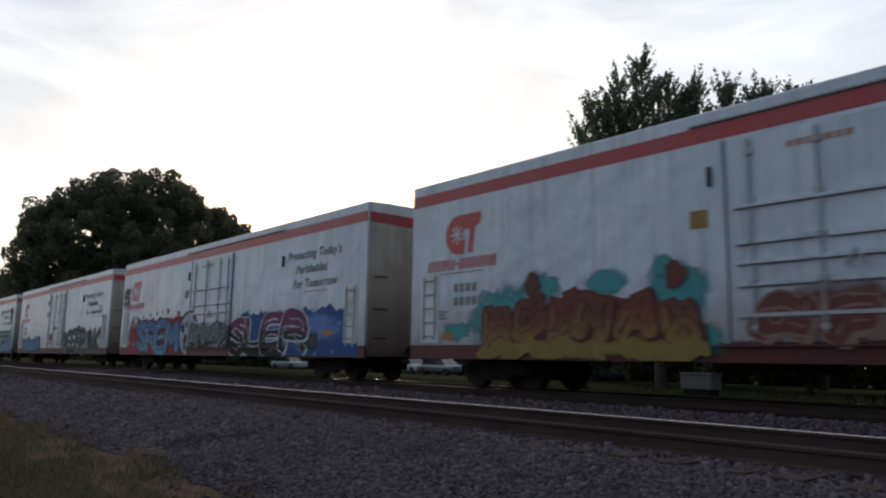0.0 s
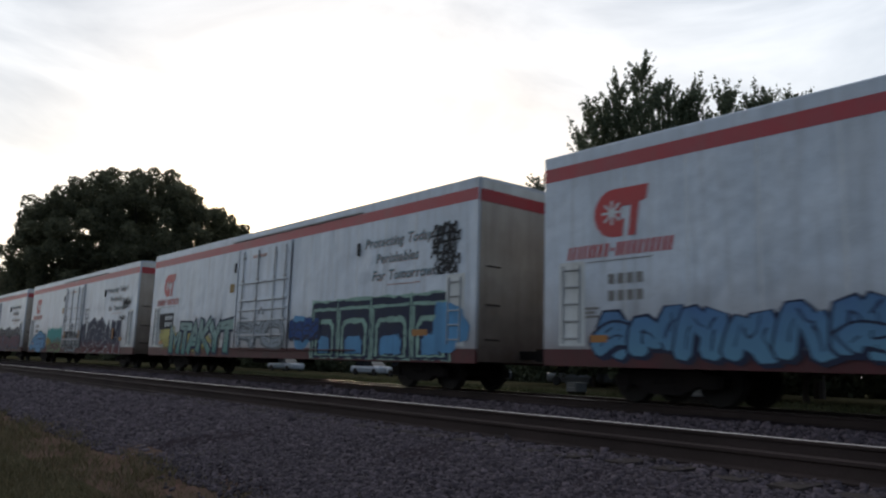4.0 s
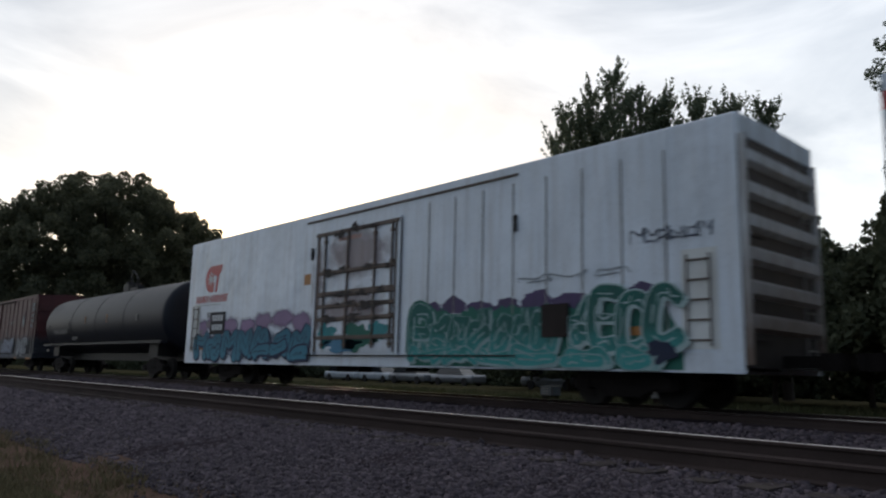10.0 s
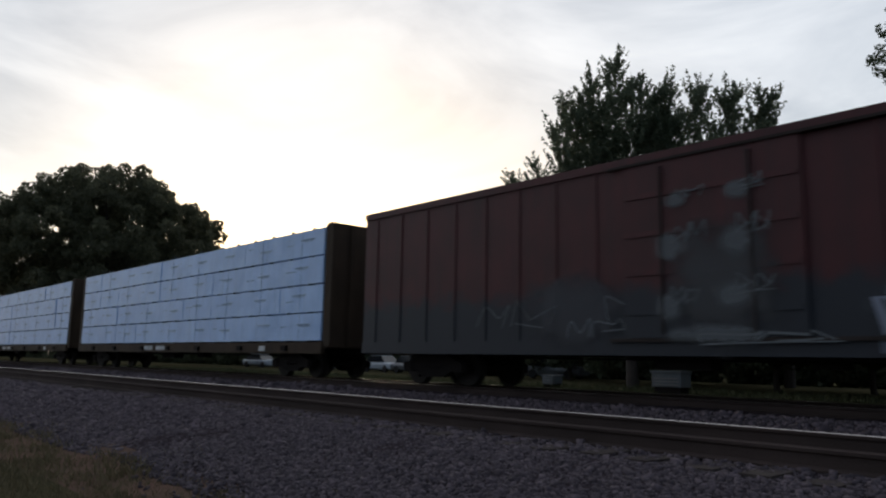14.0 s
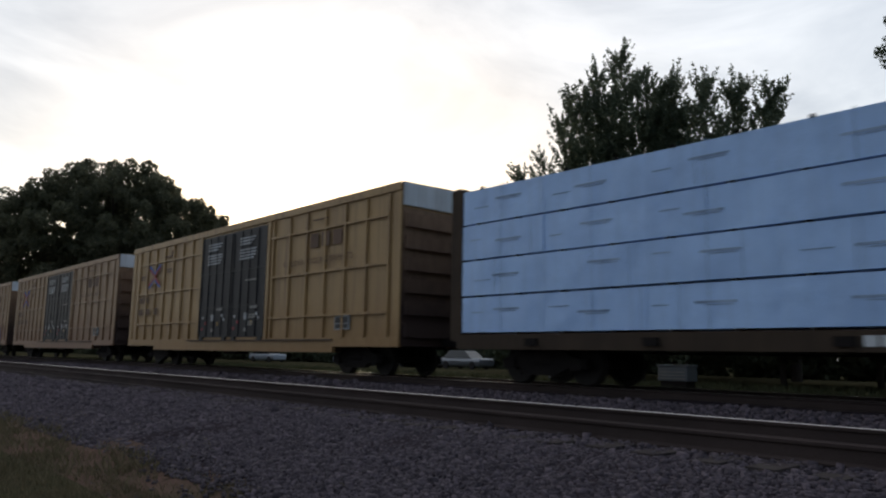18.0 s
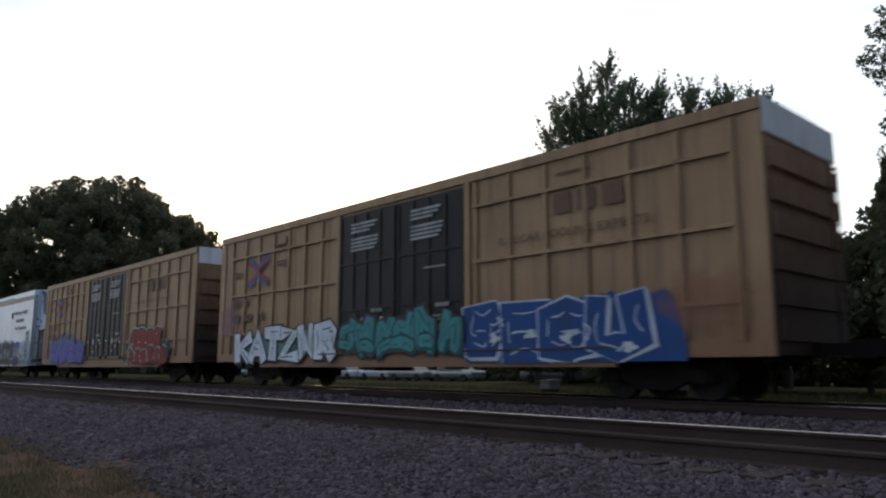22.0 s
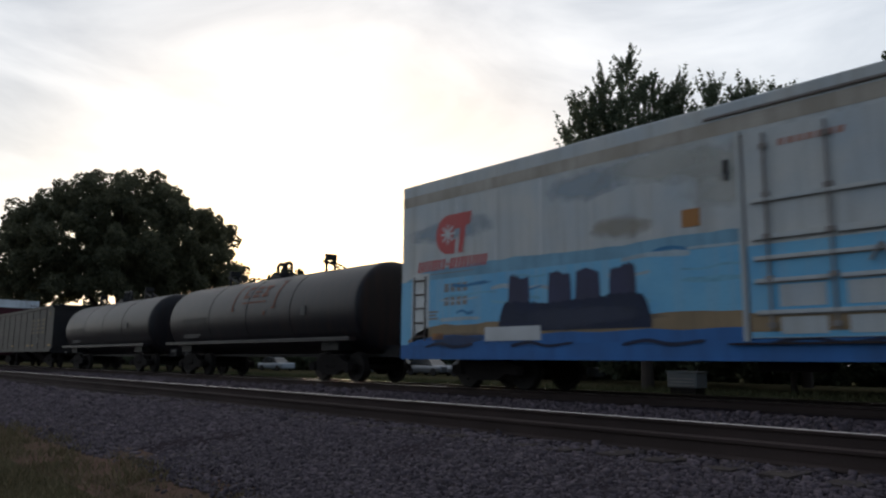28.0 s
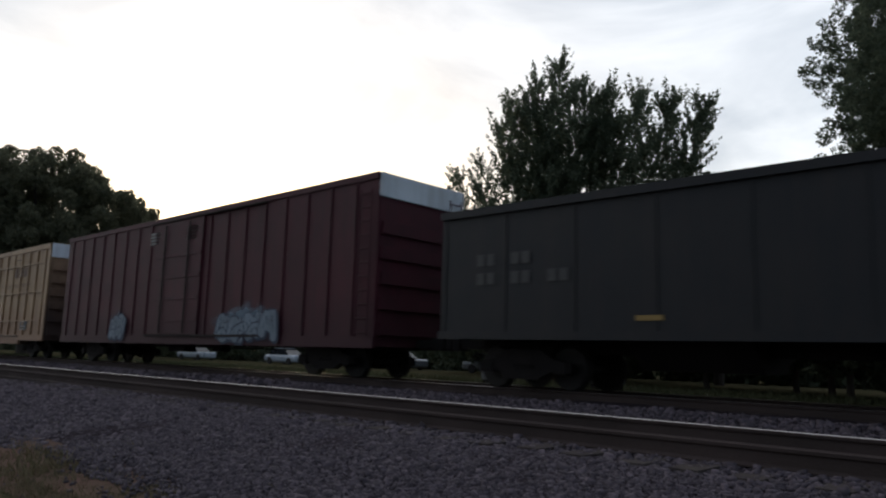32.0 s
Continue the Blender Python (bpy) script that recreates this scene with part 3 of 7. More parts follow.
def ladder(car, x, z0, z1, y, mat, width=0.42, along="x", parent=None):
    seg = []
    n = int((z1 - z0) / 0.33)
    ends = [(x, y), (x + width, y)] if along == "x" else [(x, y), (x, y + width)]
    for e in ends:
        seg.append(((e[0], e[1], z0), (e[0], e[1], z1)))
    for i in range(n + 1):
        z = z0 + 0.1 + (z1 - z0 - 0.2) * i / n
        seg.append(((ends[0][0], ends[0][1], z), (ends[1][0], ends[1][1], z)))
    return part("ladder", rods(seg, 0.018, 5), mat, parent or car)

# ---- setting ----


def mesh_np(name, verts, faces, material):
    """A mesh from arrays: verts (n, 3), faces (m, k)."""
    me = bpy.data.meshes.new(name)
    m, k = faces.shape
    me.vertices.add(len(verts))
    me.vertices.foreach_set("co", np.ascontiguousarray(verts, dtype=np.float32).ravel())
    me.loops.add(m * k)
    me.loops.foreach_set("vertex_index", np.ascontiguousarray(faces, dtype=np.int32).ravel())
    me.polygons.add(m)
    me.polygons.foreach_set("loop_start", np.arange(0, m * k, k, dtype=np.int32))
    me.polygons.foreach_set("loop_total", np.full(m, k, dtype=np.int32))
    me.update(calc_edges=True)
    me.materials.append(material)
    return me


PROFILE_Y = (-2500, -60, -6, -3, 0, 1.2, 2.4, 3.0, 3.5, 4.2, 4.8, 5.3, 5.9, 7.5, 8.2, 8.9, 9.7, 10.6, 11.4, 12.2, 13.9, 14.7, 15.4, 16.4, 18, 22, 35, 60, 300, 2500)
PROFILE_Z = (-1.2, -1.2, -1.06, -1.02, -0.95, -0.86, -0.74, -0.66, -0.56, -0.42, -0.30, -0.215, -0.185, -0.185, -0.19, -0.27, -0.31, -0.29, -0.19, -0.17, -0.17, -0.19, -0.34, -0.46, -0.55, -0.6, -0.55, -0.5, -0.5, -0.5)


def ground_z(y):
    return float(np.interp(y, PROFILE_Y, PROFILE_Z))


def ground():
    xs = [-2500, -900, -400, -250, -160, -110, -80, -60, -50] + [-44 + 0.5 * i for i in range(104)] + [12, 20, 40, 90, 250, 900, 2500]
    bm = bmesh.new()
    rows = []
    for x in xs:
        row = []
        for y in PROFILE_Y:
            d = 0.05 * noise.noise(Vector((x * 0.7, y * 0.7, 3))) if -3 < y < 30 else 0.0
            row.append(bm.verts.new((x, y, ground_z(y) + d)))
        rows.append(row)
    for a, b in zip(rows, rows[1:]):
        for i in range(len(PROFILE_Y) - 1):
            f = bm.faces.new((a[i], b[i], b[i + 1], a[i + 1]))
            y = (PROFILE_Y[i] + PROFILE_Y[i + 1]) / 2
            f.material_index = 1 if 3.5 < y < 15.6 else (2 if 2.4 < y <= 3.5 or 15.6 <= y < 17 else 0)
    me = mesh_of("ground", bm, M_LAWN)
    me.materials.append(M_BALLAST)
    me.materials.append(M_DIRT)
    tagged(new("ground", me), "dark lawn sheet with two raised ballast beds across it", "ground", kind="structure")


ground()


def rail(y, head_material, label):
    r = tagged(new("rail"), label, "rail", "rails of both tracks", kind="structure")
    r.location = (0, y, 0)
    web = [(-0.075, -0.172), (0.075, -0.172), (0.075, -0.158), (0.012, -0.14), (0.010, -0.05), (0.034, -0.038), (0.036, -0.012), (-0.036, -0.012), (-0.034, -0.038), (-0.010, -0.05), (-0.012, -0.14), (-0.075, -0.158)]
    part("rail_web", prismed(web, -430, 140), M_RAIL, r)
    part("rail_head", prismed([(-0.034, -0.0125), (0.034, -0.0125), (0.022, -0.006), (-0.022, -0.006)], -430, 140), M_RAIL, r)
    part("running_band", prismed([(-0.012, -0.006), (0.012, -0.006), (0.008, -0.001), (-0.008, -0.001)], -430, 140), head_material, r)


rail(YN - 0.7175, M_RAIL, "rusty steel rail with a dull head on wooden ties")
rail(YN + 0.7175, M_STEEL, "brown steel rail with a bright worn head on wooden ties")
rail(YT - 0.7175, M_STEEL, "brown steel rail under the passing wagons")
rail(YT + 0.7175, M_STEEL, "brown steel rail with a bright worn head under the passing wagons")


def track_ties():
    me = mesh_of("tie", boxes((-0.115, 0.115, -1.3, 1.3, -0.34, -0.175)), M_TIE)
    for y, label in ((YN, "dark creosoted wooden ties of the nearer empty track"), (YT, "dark creosoted wooden ties under the passing wagons")):
        bed = tagged(new("tie_row"), label, "railway ties", kind="structure")
        bed.location = (0, y, 0)
        r = random.Random(3)
        bm = bmesh.new()
        for i in range(1100):
            x = -430 + 0.5 * i + r.uniform(-0.03, 0.03)
            if y == YN and -42 < x < 6:
                t = part("tie", me, None, bed, at=(x, r.uniform(-0.05, 0.05), r.uniform(-0.01, 0.008)))
                t.rotation_euler = (0, 0, radians(r.uniform(-1.5, 1.5)))
            else:
                box(bm, x - 0.115, x + 0.115, -1.3, 1.3, -0.34, -0.175)
        tagged(part("far_ties", bm, M_TIE, bed), kind="stuff")


track_ties()


def stones():
    """Crushed stone lying on the ballast beds, densest where it is seen from nearest."""
    rng = np.random.default_rng(5)
    lots = []
    for x0, x1, y0, y1, count, size in ((-9, 0.5, 3.1, 5.4, 46000, 0.0135), (-16, -9, 3.1, 5.4, 22000, 0.0165), (-26, -16, 3.2, 5.4, 13000, 0.024), (-60, -26, 3.3, 5.4, 6000, 0.045), (-16, 1, 5.3, 5.9, 5000, 0.018),
                                        (-16, 1, 8.1, 11.6, 18000, 0.024), (-45, -16, 8.1, 11.6, 9000, 0.04), (-9, 0, 2.4, 3.2, 2600, 0.016), (-30, 0, 14.6, 15.6, 2500, 0.035)):
        lots.append(np.column_stack([rng.uniform(x0, x1, count), rng.uniform(y0, y1, count), size * rng.lognormal(0, 0.32, count)]))
    p = np.concatenate(lots)
    worn = np.sin(p[:, 0] * 1.7 + 2.0 * np.sin(p[:, 1] * 2.1)) * np.sin(p[:, 1] * 3.3 + p[:, 0] * 0.6)
    p = p[(p[:, 1] > 3.9) | (rng.uniform(0, 1, len(p)) < np.clip((p[:, 1] - 2.9) / 0.8 - 0.35 * worn, 0.05, 1))]
    n = len(p)
    cube = np.array([(x, y, z) for x in (-1, 1) for y in (-1, 1) for z in (-1, 1)], float)
    v = cube[None] * rng.uniform(0.55, 1.1, (n, 8, 3)) * p[:, 2][:, None, None] * np.array([1.15, 1.0, 0.75])
    a, b = rng.uniform(0, 6.28, n), rng.uniform(-0.7, 0.7, n)
    ca, sa, cb, sb = np.cos(a)[:, None], np.sin(a)[:, None], np.cos(b)[:, None], np.sin(b)[:, None]
    x, y, z = v[..., 0].copy(), v[..., 1].copy(), v[..., 2].copy()
    x, z = x * cb - z * sb, x * sb + z * cb
    x, y = x * ca - y * sa, x * sa + y * ca
    gz = np.interp(p[:, 1], PROFILE_Y, PROFILE_Z) + p[:, 2] * 0.35
    v = np.stack([x + p[:, 0][:, None], y + p[:, 1][:, None], z + gz[:, None]], -1).reshape(-1, 3)
    f = np.array(((0, 1, 3, 2), (4, 6, 7, 5), (0, 4, 5, 1), (2, 3, 7, 6), (0, 2, 6, 4), (1, 5, 7, 3)))
    faces = (np.arange(n) * 8)[:, None, None] + f[None]
    tagged(new("ballast", mesh_np("ballast", v, faces.reshape(-1, 4), M_STONE)), "loose grey crushed stone ballast beside the tracks", "gravel", kind="stuff")


stones()


def grass(name, label, areas, seed, blade):
    rng = np.random.default_rng(seed)
    lots = []
    for x0, x1, y0, y1, count, h in areas:
        lots.append(np.column_stack([rng.uniform(x0, x1, count), rng.uniform(y0, y1, count), h * rng.uniform(0.5, 1.3, count)]))
    p = np.concatenate(lots)
    # patchy: thin out where the turf is worn
    worn = np.sin(p[:, 0] * 1.7 + 2.0 * np.sin(p[:, 1] * 2.1)) * np.sin(p[:, 1] * 3.3 + p[:, 0] * 0.6) + 0.5 * np.sin(p[:, 0] * 4.1 - p[:, 1] * 5.3)
    edge = np.clip((p[:, 1] - 2.2) / 1.4, 0, 1) * (p[:, 1] < 10)
    p = p[rng.uniform(-1.6, 0.6, len(p)) + 1.5 * edge < worn + 0.4]
    n = len(p)
    a = rng.uniform(0, 6.28, n)
    w = p[:, 2] * 0.07 + 0.004
    lean = rng.normal(0, 0.4, (n, 2)) * p[:, 2][:, None]
    gz = np.interp(p[:, 1], PROFILE_Y, PROFILE_Z) - 0.03
    dx, dy = np.cos(a) * w, np.sin(a) * w
    v = np.empty((n, 3, 3))
    v[:, 0] = np.column_stack([p[:, 0] - dx, p[:, 1] - dy, gz])
    v[:, 1] = np.column_stack([p[:, 0] + dx, p[:, 1] + dy, gz])
    v[:, 2] = np.column_stack([p[:, 0] + lean[:, 0], p[:, 1] + lean[:, 1], gz + p[:, 2]])
    tagged(new(name, mesh_np(name, v.reshape(-1, 3), np.arange(n * 3).reshape(n, 3), blade)), label, "grass", kind="stuff")


grass("grass", "short dull green grass beside the gravel", ((-8, -1.5, 0.8, 2.7, 40000, 0.08), (-1.5, 5, -4, 2.7, 22000, 0.08), (-9, -1.5, -4, 0.8, 24000, 0.08), (-8, -3, 2.7, 3.3, 5000, 0.06), (-9, -3.5, 3.3, 3.9, 1500, 0.05), (-22, -8, 3.3, 4.0, 3500, 0.07), (-22, -8, 1.2, 3.3, 26000, 0.11), (-50, -22, 1.2, 3.4, 16000, 0.16)), 8, M_BLADE)
grass("verge_grass", "rough green grass on the verge behind the train", ((-45, 4, 15.6, 17.5, 22000, 0.28), (-60, 4, 17.5, 30, 30000, 0.28), (-90, -45, 15.6, 26, 12000, 0.35)), 9, M_VERGE)


# ---- trees ----


def leaf_cloud(centres, radii, axes, per, size, rng, hollow=0.35):
    """Leaves scattered in clumps: each clump is a spindle round its axis. Returns verts and faces."""
    out = []
    counts = per if isinstance(per, list) else [per] * len(centres)
    for c, r, ax, per in zip(centres, radii, axes, counts):
        ax = np.asarray(ax, float)
        L = np.linalg.norm(ax)
        d = ax / L
        t = rng.beta(1.3, 1.5, per)
        width = r * np.sin(np.pi * np.clip(t * 0.92 + 0.06, 0, 1)) ** 0.75
        rad = width * np.sqrt(rng.uniform(hollow ** 2, 1, per))
        q = rng.normal(0, 1, (per, 3))
        q -= (q @ d)[:, None] * d
        q /= np.linalg.norm(q, axis=1)[:, None] + 1e-9
        out.append(np.asarray(c) + t[:, None] * ax + q * rad[:, None])
    p = np.concatenate(out)
    n = len(p)
    u = rng.normal(0, 1, (n, 3))
    u /= np.linalg.norm(u, axis=1)[:, None]
    w = np.cross(u, rng.normal(0, 1, (n, 3)))
    w /= np.linalg.norm(w, axis=1)[:, None] + 1e-9
    s = size * rng.uniform(0.6, 1.4, n)[:, None]
    v = np.stack([p - u * s, p + w * s * 0.42, p + u * s, p - w * s * 0.42], 1)
    return v.reshape(-1, 3), np.arange(n * 4).reshape(n, 4)


def limb(bm, a, b, r0, r1, bend=0.0, k=7, seed=0):
    r = random.Random(seed)
    a, b = Vector(a), Vector(b)
    prev = None
    side = Vector((r.uniform(-1, 1), r.uniform(-1, 1), 0)) * bend
    for i in range(6):
        f = i / 5
        p = a.lerp(b, f) + side * math.sin(math.pi * f)
        rad = r0 + (r1 - r0) * f
        ring = [bm.verts.new(p + Vector((rad * math.cos(6.2832 * j / k), rad * math.sin(6.2832 * j / k), 0))) for j in range(k)]
        if prev:
            for j in range(k):
                bm.faces.new((prev[j], prev[(j + 1) % k], ring[(j + 1) % k], ring[j]))
        prev = ring


def tree(name, base, label, fork, tips, clumps, leaf_material, size, per, trunk_r, seed, group=""):
    """tips: ends of the main limbs. clumps: (centre, radius, axis) in world places."""
    t = tagged(new(name), label, "tree", group)
    t.location = base
    b = Vector(base)
    bm = bmesh.new()
    limb(bm, (0, 0, -0.2), (0, 0, fork), trunk_r, trunk_r * 0.75, 0.1, 10, seed)
    part("trunk", bm, M_BARK, t)
    for i, tip in enumerate(tips):
        bm = bmesh.new()
        limb(bm, (0, 0, fork * random.Random(seed + i).uniform(0.75, 1.0)), Vector(tip) - b, trunk_r * 0.5, 0.03, 0.6, 6, seed + i)
        part("limb", bm, M_BARK, t)
    rng = np.random.default_rng(seed)
    v, f = leaf_cloud([c[0] for c in clumps], [c[1] for c in clumps], [c[2] for c in clumps], [c[3] if len(c) > 3 else per for c in clumps], size, rng)
    part("crown", mesh_np("crown", v - np.array(base), f, leaf_material), None, t)
    return t


def plume_tree():
    """The tall ragged tree behind the train: limbs that fan out from a low fork, each a plume of upswept leafy shoots."""
    r = random.Random(21)
    y0 = 30.0
    base = (-19.6, y0, ground_z(y0))
    # tip of each plume (x, z), how wide it is, how far down its leaves reach
    plumes = [(-20.3, 15.5, 1.15, 0.75), (-21.7, 14.9, 1.15, 0.75), (-19.0, 14.0, 1.1, 0.55), (-17.5, 13.5, 1.05, 0.48), (-23.3, 14.4, 1.05, 0.72), (-24.1, 13.0, 0.9, 0.6), (-22.4, 13.8, 1.1, 0.6), (-18.3, 13.0, 1.1, 0.45),
              (-15.9, 13.0, 1.15, 0.5), (-14.3, 12.2, 1.1, 0.55), (-12.8, 11.7, 1.0, 0.5), (-13.2, 10.4, 0.9, 0.5), (-13.4, 9.2, 0.75, 0.5), (-14.2, 7.9, 0.7, 0.5), (-15.4, 10.8, 1.0, 0.55), (-16.2, 9.2, 0.7, 0.45),
              (-25.6, 11.2, 0.95, 0.55), (-27.2, 10.6, 0.85, 0.55), (-28.2, 9.8, 0.75, 0.5), (-27.2, 8.6, 0.9, 0.5), (-25.2, 9.4, 1.1, 0.5),
              (-20.8, 13.2, 1.2, 0.6), (-17.2, 11.8, 1.0, 0.48), (-23.4, 11.2, 1.2, 0.5), (-21.3, 11.2, 1.3, 0.5), (-19.2, 11.0, 1.2, 0.5)]
    clumps, tips = [], []
    fork = Vector((-19.6, y0, 3.4))
    for n, (x, z, k, reach) in enumerate(plumes):
        for j in range(2):
            y = y0 + (r.uniform(-2.2, -0.3), r.uniform(0.3, 2.2))[j]
            far = y / y0
            tip = Vector((x * far, y, 0.6 + (z - 0.6 - 0.25 * j) * far))
            bow = Vector((0.35 * (x + 19.6) * 0.4, 0, -0.5))
            def on(t):
                return fork.lerp(tip, t) + bow * math.sin(math.pi * t)
            count = int(26 + 84 * k * reach) if z > 11.6 else int(12 + 40 * k * reach)
            for i in range(count):
                t = 1 - reach * (1 - r.random() ** 0.8) * 0.95
                d = (on(min(1, t + 0.02)) - on(t - 0.02)).normalized()
                a = r.uniform(0, 6.2832)
                out = Vector((math.cos(a), math.sin(a), 0))
                room = k * (0.15 + 1.15 * min(1.0, (1.02 - t) * 3.2))
                o = on(t) + out * room * r.uniform(0.0, 0.75)
                way = (d * 0.9 + Vector((0, 0, 0.55)) + out * r.uniform(0.3, 1.2)).normalized() * r.uniform(0.65, 1.25)
                clumps.append((tuple(o), 0.095, tuple(way), 36))
            clumps.append((tuple(on(1 - reach * 0.8)), 0.3 * k, tuple(on(0.94) - on(1 - reach * 0.8)), int((170 if z > 12 else 50) * k)))
        tips.append(tuple(tip))
    for _ in range(50):
        f = r.uniform(-1, 0.15)
        z = r.uniform(3.4 + 1.2 * abs(f), 10.0 - 2.6 * abs(f))
        way = Vector((0.8 * f + r.uniform(-0.4, 0.4), r.uniform(-0.5, 0.5), 0.9)).normalized() * r.uniform(0.7, 1.5)
        y = y0 + r.uniform(-2.5, 2.5)
        clumps.append((((-20.2 + 5.6 * f) * y / y0, y, z - 0.6), r.uniform(0.14, 0.32), tuple(way), 60))
    tree("tall_tree", base, "tall ragged broadleaf tree with upright plumes of dark leaves", 3.6, tips, clumps, M_LEAF_MAPLE, 0.09, 100, 0.3, 21)


def dome_tree(name, label, centre, ground_at, spread, rise, count, clump_r, leaf, per, mat, seed, trunk_r=0.5, flat=0.0, ragged=0.25):
    """A broad crown of rounded clumps on a dome."""
    r = random.Random(seed)
    clumps, tips = [], []
    for i in range(count):
        a, e = r.uniform(0, 6.2832), math.asin(r.uniform(-0.35, 1.0))
        k = r.uniform(0.72, 1.0) if r.random() < 0.75 else r.uniform(0.2, 0.7)
        k *= 1 + ragged * (noise.noise(Vector((math.cos(a) * 1.5, math.sin(a) * 1.5, e * 1.7 + seed))) - 0.1)
        p = Vector(centre) + Vector((math.cos(a) * math.cos(e) * spread * k, math.sin(a) * math.cos(e) * spread * k, math.sin(e) * rise * k))
        d = Vector((math.cos(a), math.sin(a), r.uniform(0.2, 1.2))).normalized() * clump_r * r.uniform(1.2, 2.0)
        clumps.append((tuple(p - d * 0.5), clump_r * r.uniform(0.6, 1.15), tuple(d)))
        if i % max(1, count // 9) == 0:
            tips.append(tuple(p))
    base = (centre[0], centre[1], ground_at)
    tree(name, base, label, (centre[2] - ground_at) * 0.42, tips, clumps, mat, leaf, per, trunk_r, seed)


plume_tree()
dome_tree("oak_tree", "broad dark oak with a dense rounded crown behind the train", (-81, 26.0, 9.2), -0.5, 13.0, 10.6, 900, 1.0, 0.2, 190, M_LEAF_OAK, 31, 0.7, ragged=0.12)
dome_tree("broadleaf_tree", "low dark broadleaf tree far down the line", (-150, 26, 7.5), -0.5, 11, 7.5, 90, 1.9, 0.45, 120, M_LEAF_FAR, 32)
dome_tree("broadleaf_tree", "small dark round tree in the distance", (-106, 60, 8.0), -0.5, 8, 7.0, 70, 1.6, 0.4, 110, M_LEAF_FAR, 33)
dome_tree("broadleaf_tree", "dark round-topped tree beyond the grass", (-16.6, 40, 5.6), -0.5, 3.1, 4.9, 170, 0.55, 0.13, 120, M_LEAF_FAR, 34, 0.3)
dome_tree("bush", "tall dark shrub under the trees", (-22.5, 38, 1.6), -0.55, 4.6, 3.4, 110, 0.9, 0.17, 160, M_LEAF_FAR, 37, 0.15)
dome_tree("bush", "broad dark shrub under the trees", (-31, 40, 1.4), -0.55, 5.4, 3.0, 110, 0.9, 0.18, 150, M_LEAF_FAR, 38, 0.15)
dome_tree("bush", "tall dark leafy shrub beside the evergreens", (-11.0, 35, 2.4), -0.55, 3.8, 4.2, 120, 0.85, 0.16, 170, M_LEAF_FAR, 39, 0.15)
dome_tree("broadleaf_tree", "tall leafy tree with loose outer sprays", (-0.5, 24.5, 8.4), -0.6, 6.4, 6.2, 4200, 0.26, 0.062, 75, M_LEAF_MAPLE, 35, 0.35, ragged=0.4)
dome_tree("bush", "dense dark shrub at the foot of the trees", (-3.8, 28, 3.0), -0.6, 5.2, 4.6, 130, 1.0, 0.16, 190, M_LEAF_FAR, 36, 0.2)


dome_tree("bush", "wide dark shrub filling the gap under the trees", (-14.2, 33, 2.2), -0.55, 4.2, 3.6, 240, 0.8, 0.15, 170, M_LEAF_FAR, 43, 0.15)
dome_tree("bush", "tall loose shrub under the ragged tree", (-19.3, 34, 3.0), -0.55, 3.4, 4.0, 210, 0.6, 0.13, 120, M_LEAF_FAR, 45, 0.15)
dome_tree("bush", "low dark shrub beside the evergreens", (-7.6, 30, 2.0), -0.55, 3.6, 3.4, 200, 0.7, 0.15, 160, M_LEAF_FAR, 44, 0.15)


def conifer(base, height, seed):
    r = random.Random(seed)
    b = Vector(base)
    clumps = []
    for i in range(95):
        f = r.random() ** 0.75
        a = r.uniform(0, 6.2832)
        w = (1 - f) * height * 0.2 + 0.1
        p = b + Vector((math.cos(a) * w * 0.5, math.sin(a) * w * 0.5, 0.3 + f * height * 0.95))
        clumps.append((tuple(p), 0.28, tuple(Vector((math.cos(a) * w * 0.6, math.sin(a) * w * 0.6, 0.5)))))
    tree("conifer", tuple(base), "slim dark pointed evergreen", height * 0.7, [], clumps, M_LEAF_FAR, 0.16, 60, 0.14, seed)


conifer((-8.5, 31, -0.55), 8.9, 41)
conifer((-6.9, 33, -0.55), 7.6, 42)


def hedge():
    rng = random.Random(51)
    clumps = []
    for i in range(1500):
        x = 20 - 170 * rng.random() if i < 1050 else -150 - 220 * rng.random()
        h = 3.0 + 1.3 * noise.noise(Vector((x * 0.12, 0, 0)))
        clumps.append(((x, 46 + rng.uniform(-1.2, 1.2), (rng.uniform(-0.5, h) * rng.random() ** 0.3 if i % 3 else rng.uniform(-0.9, 0.4)) - 0.3), rng.uniform(0.7, 1.2) * (1.1 if i < 1050 else 1.6), (rng.uniform(-0.5, 0.5), rng.uniform(-0.5, 0.5), rng.uniform(0.8, 1.6))))
    nr = np.random.default_rng(51)
    v, f = leaf_cloud([c for c, _, _ in clumps], [r for _, r, _ in clumps], [a for _, _, a in clumps], 130, 0.26, nr)
    tagged(new("hedge", mesh_np("hedge", v, f, M_LEAF_FAR)), "long dark unclipped hedge across the grass behind the tracks", "hedge", kind="stuff")


hedge()


# ---- things on the verge ----


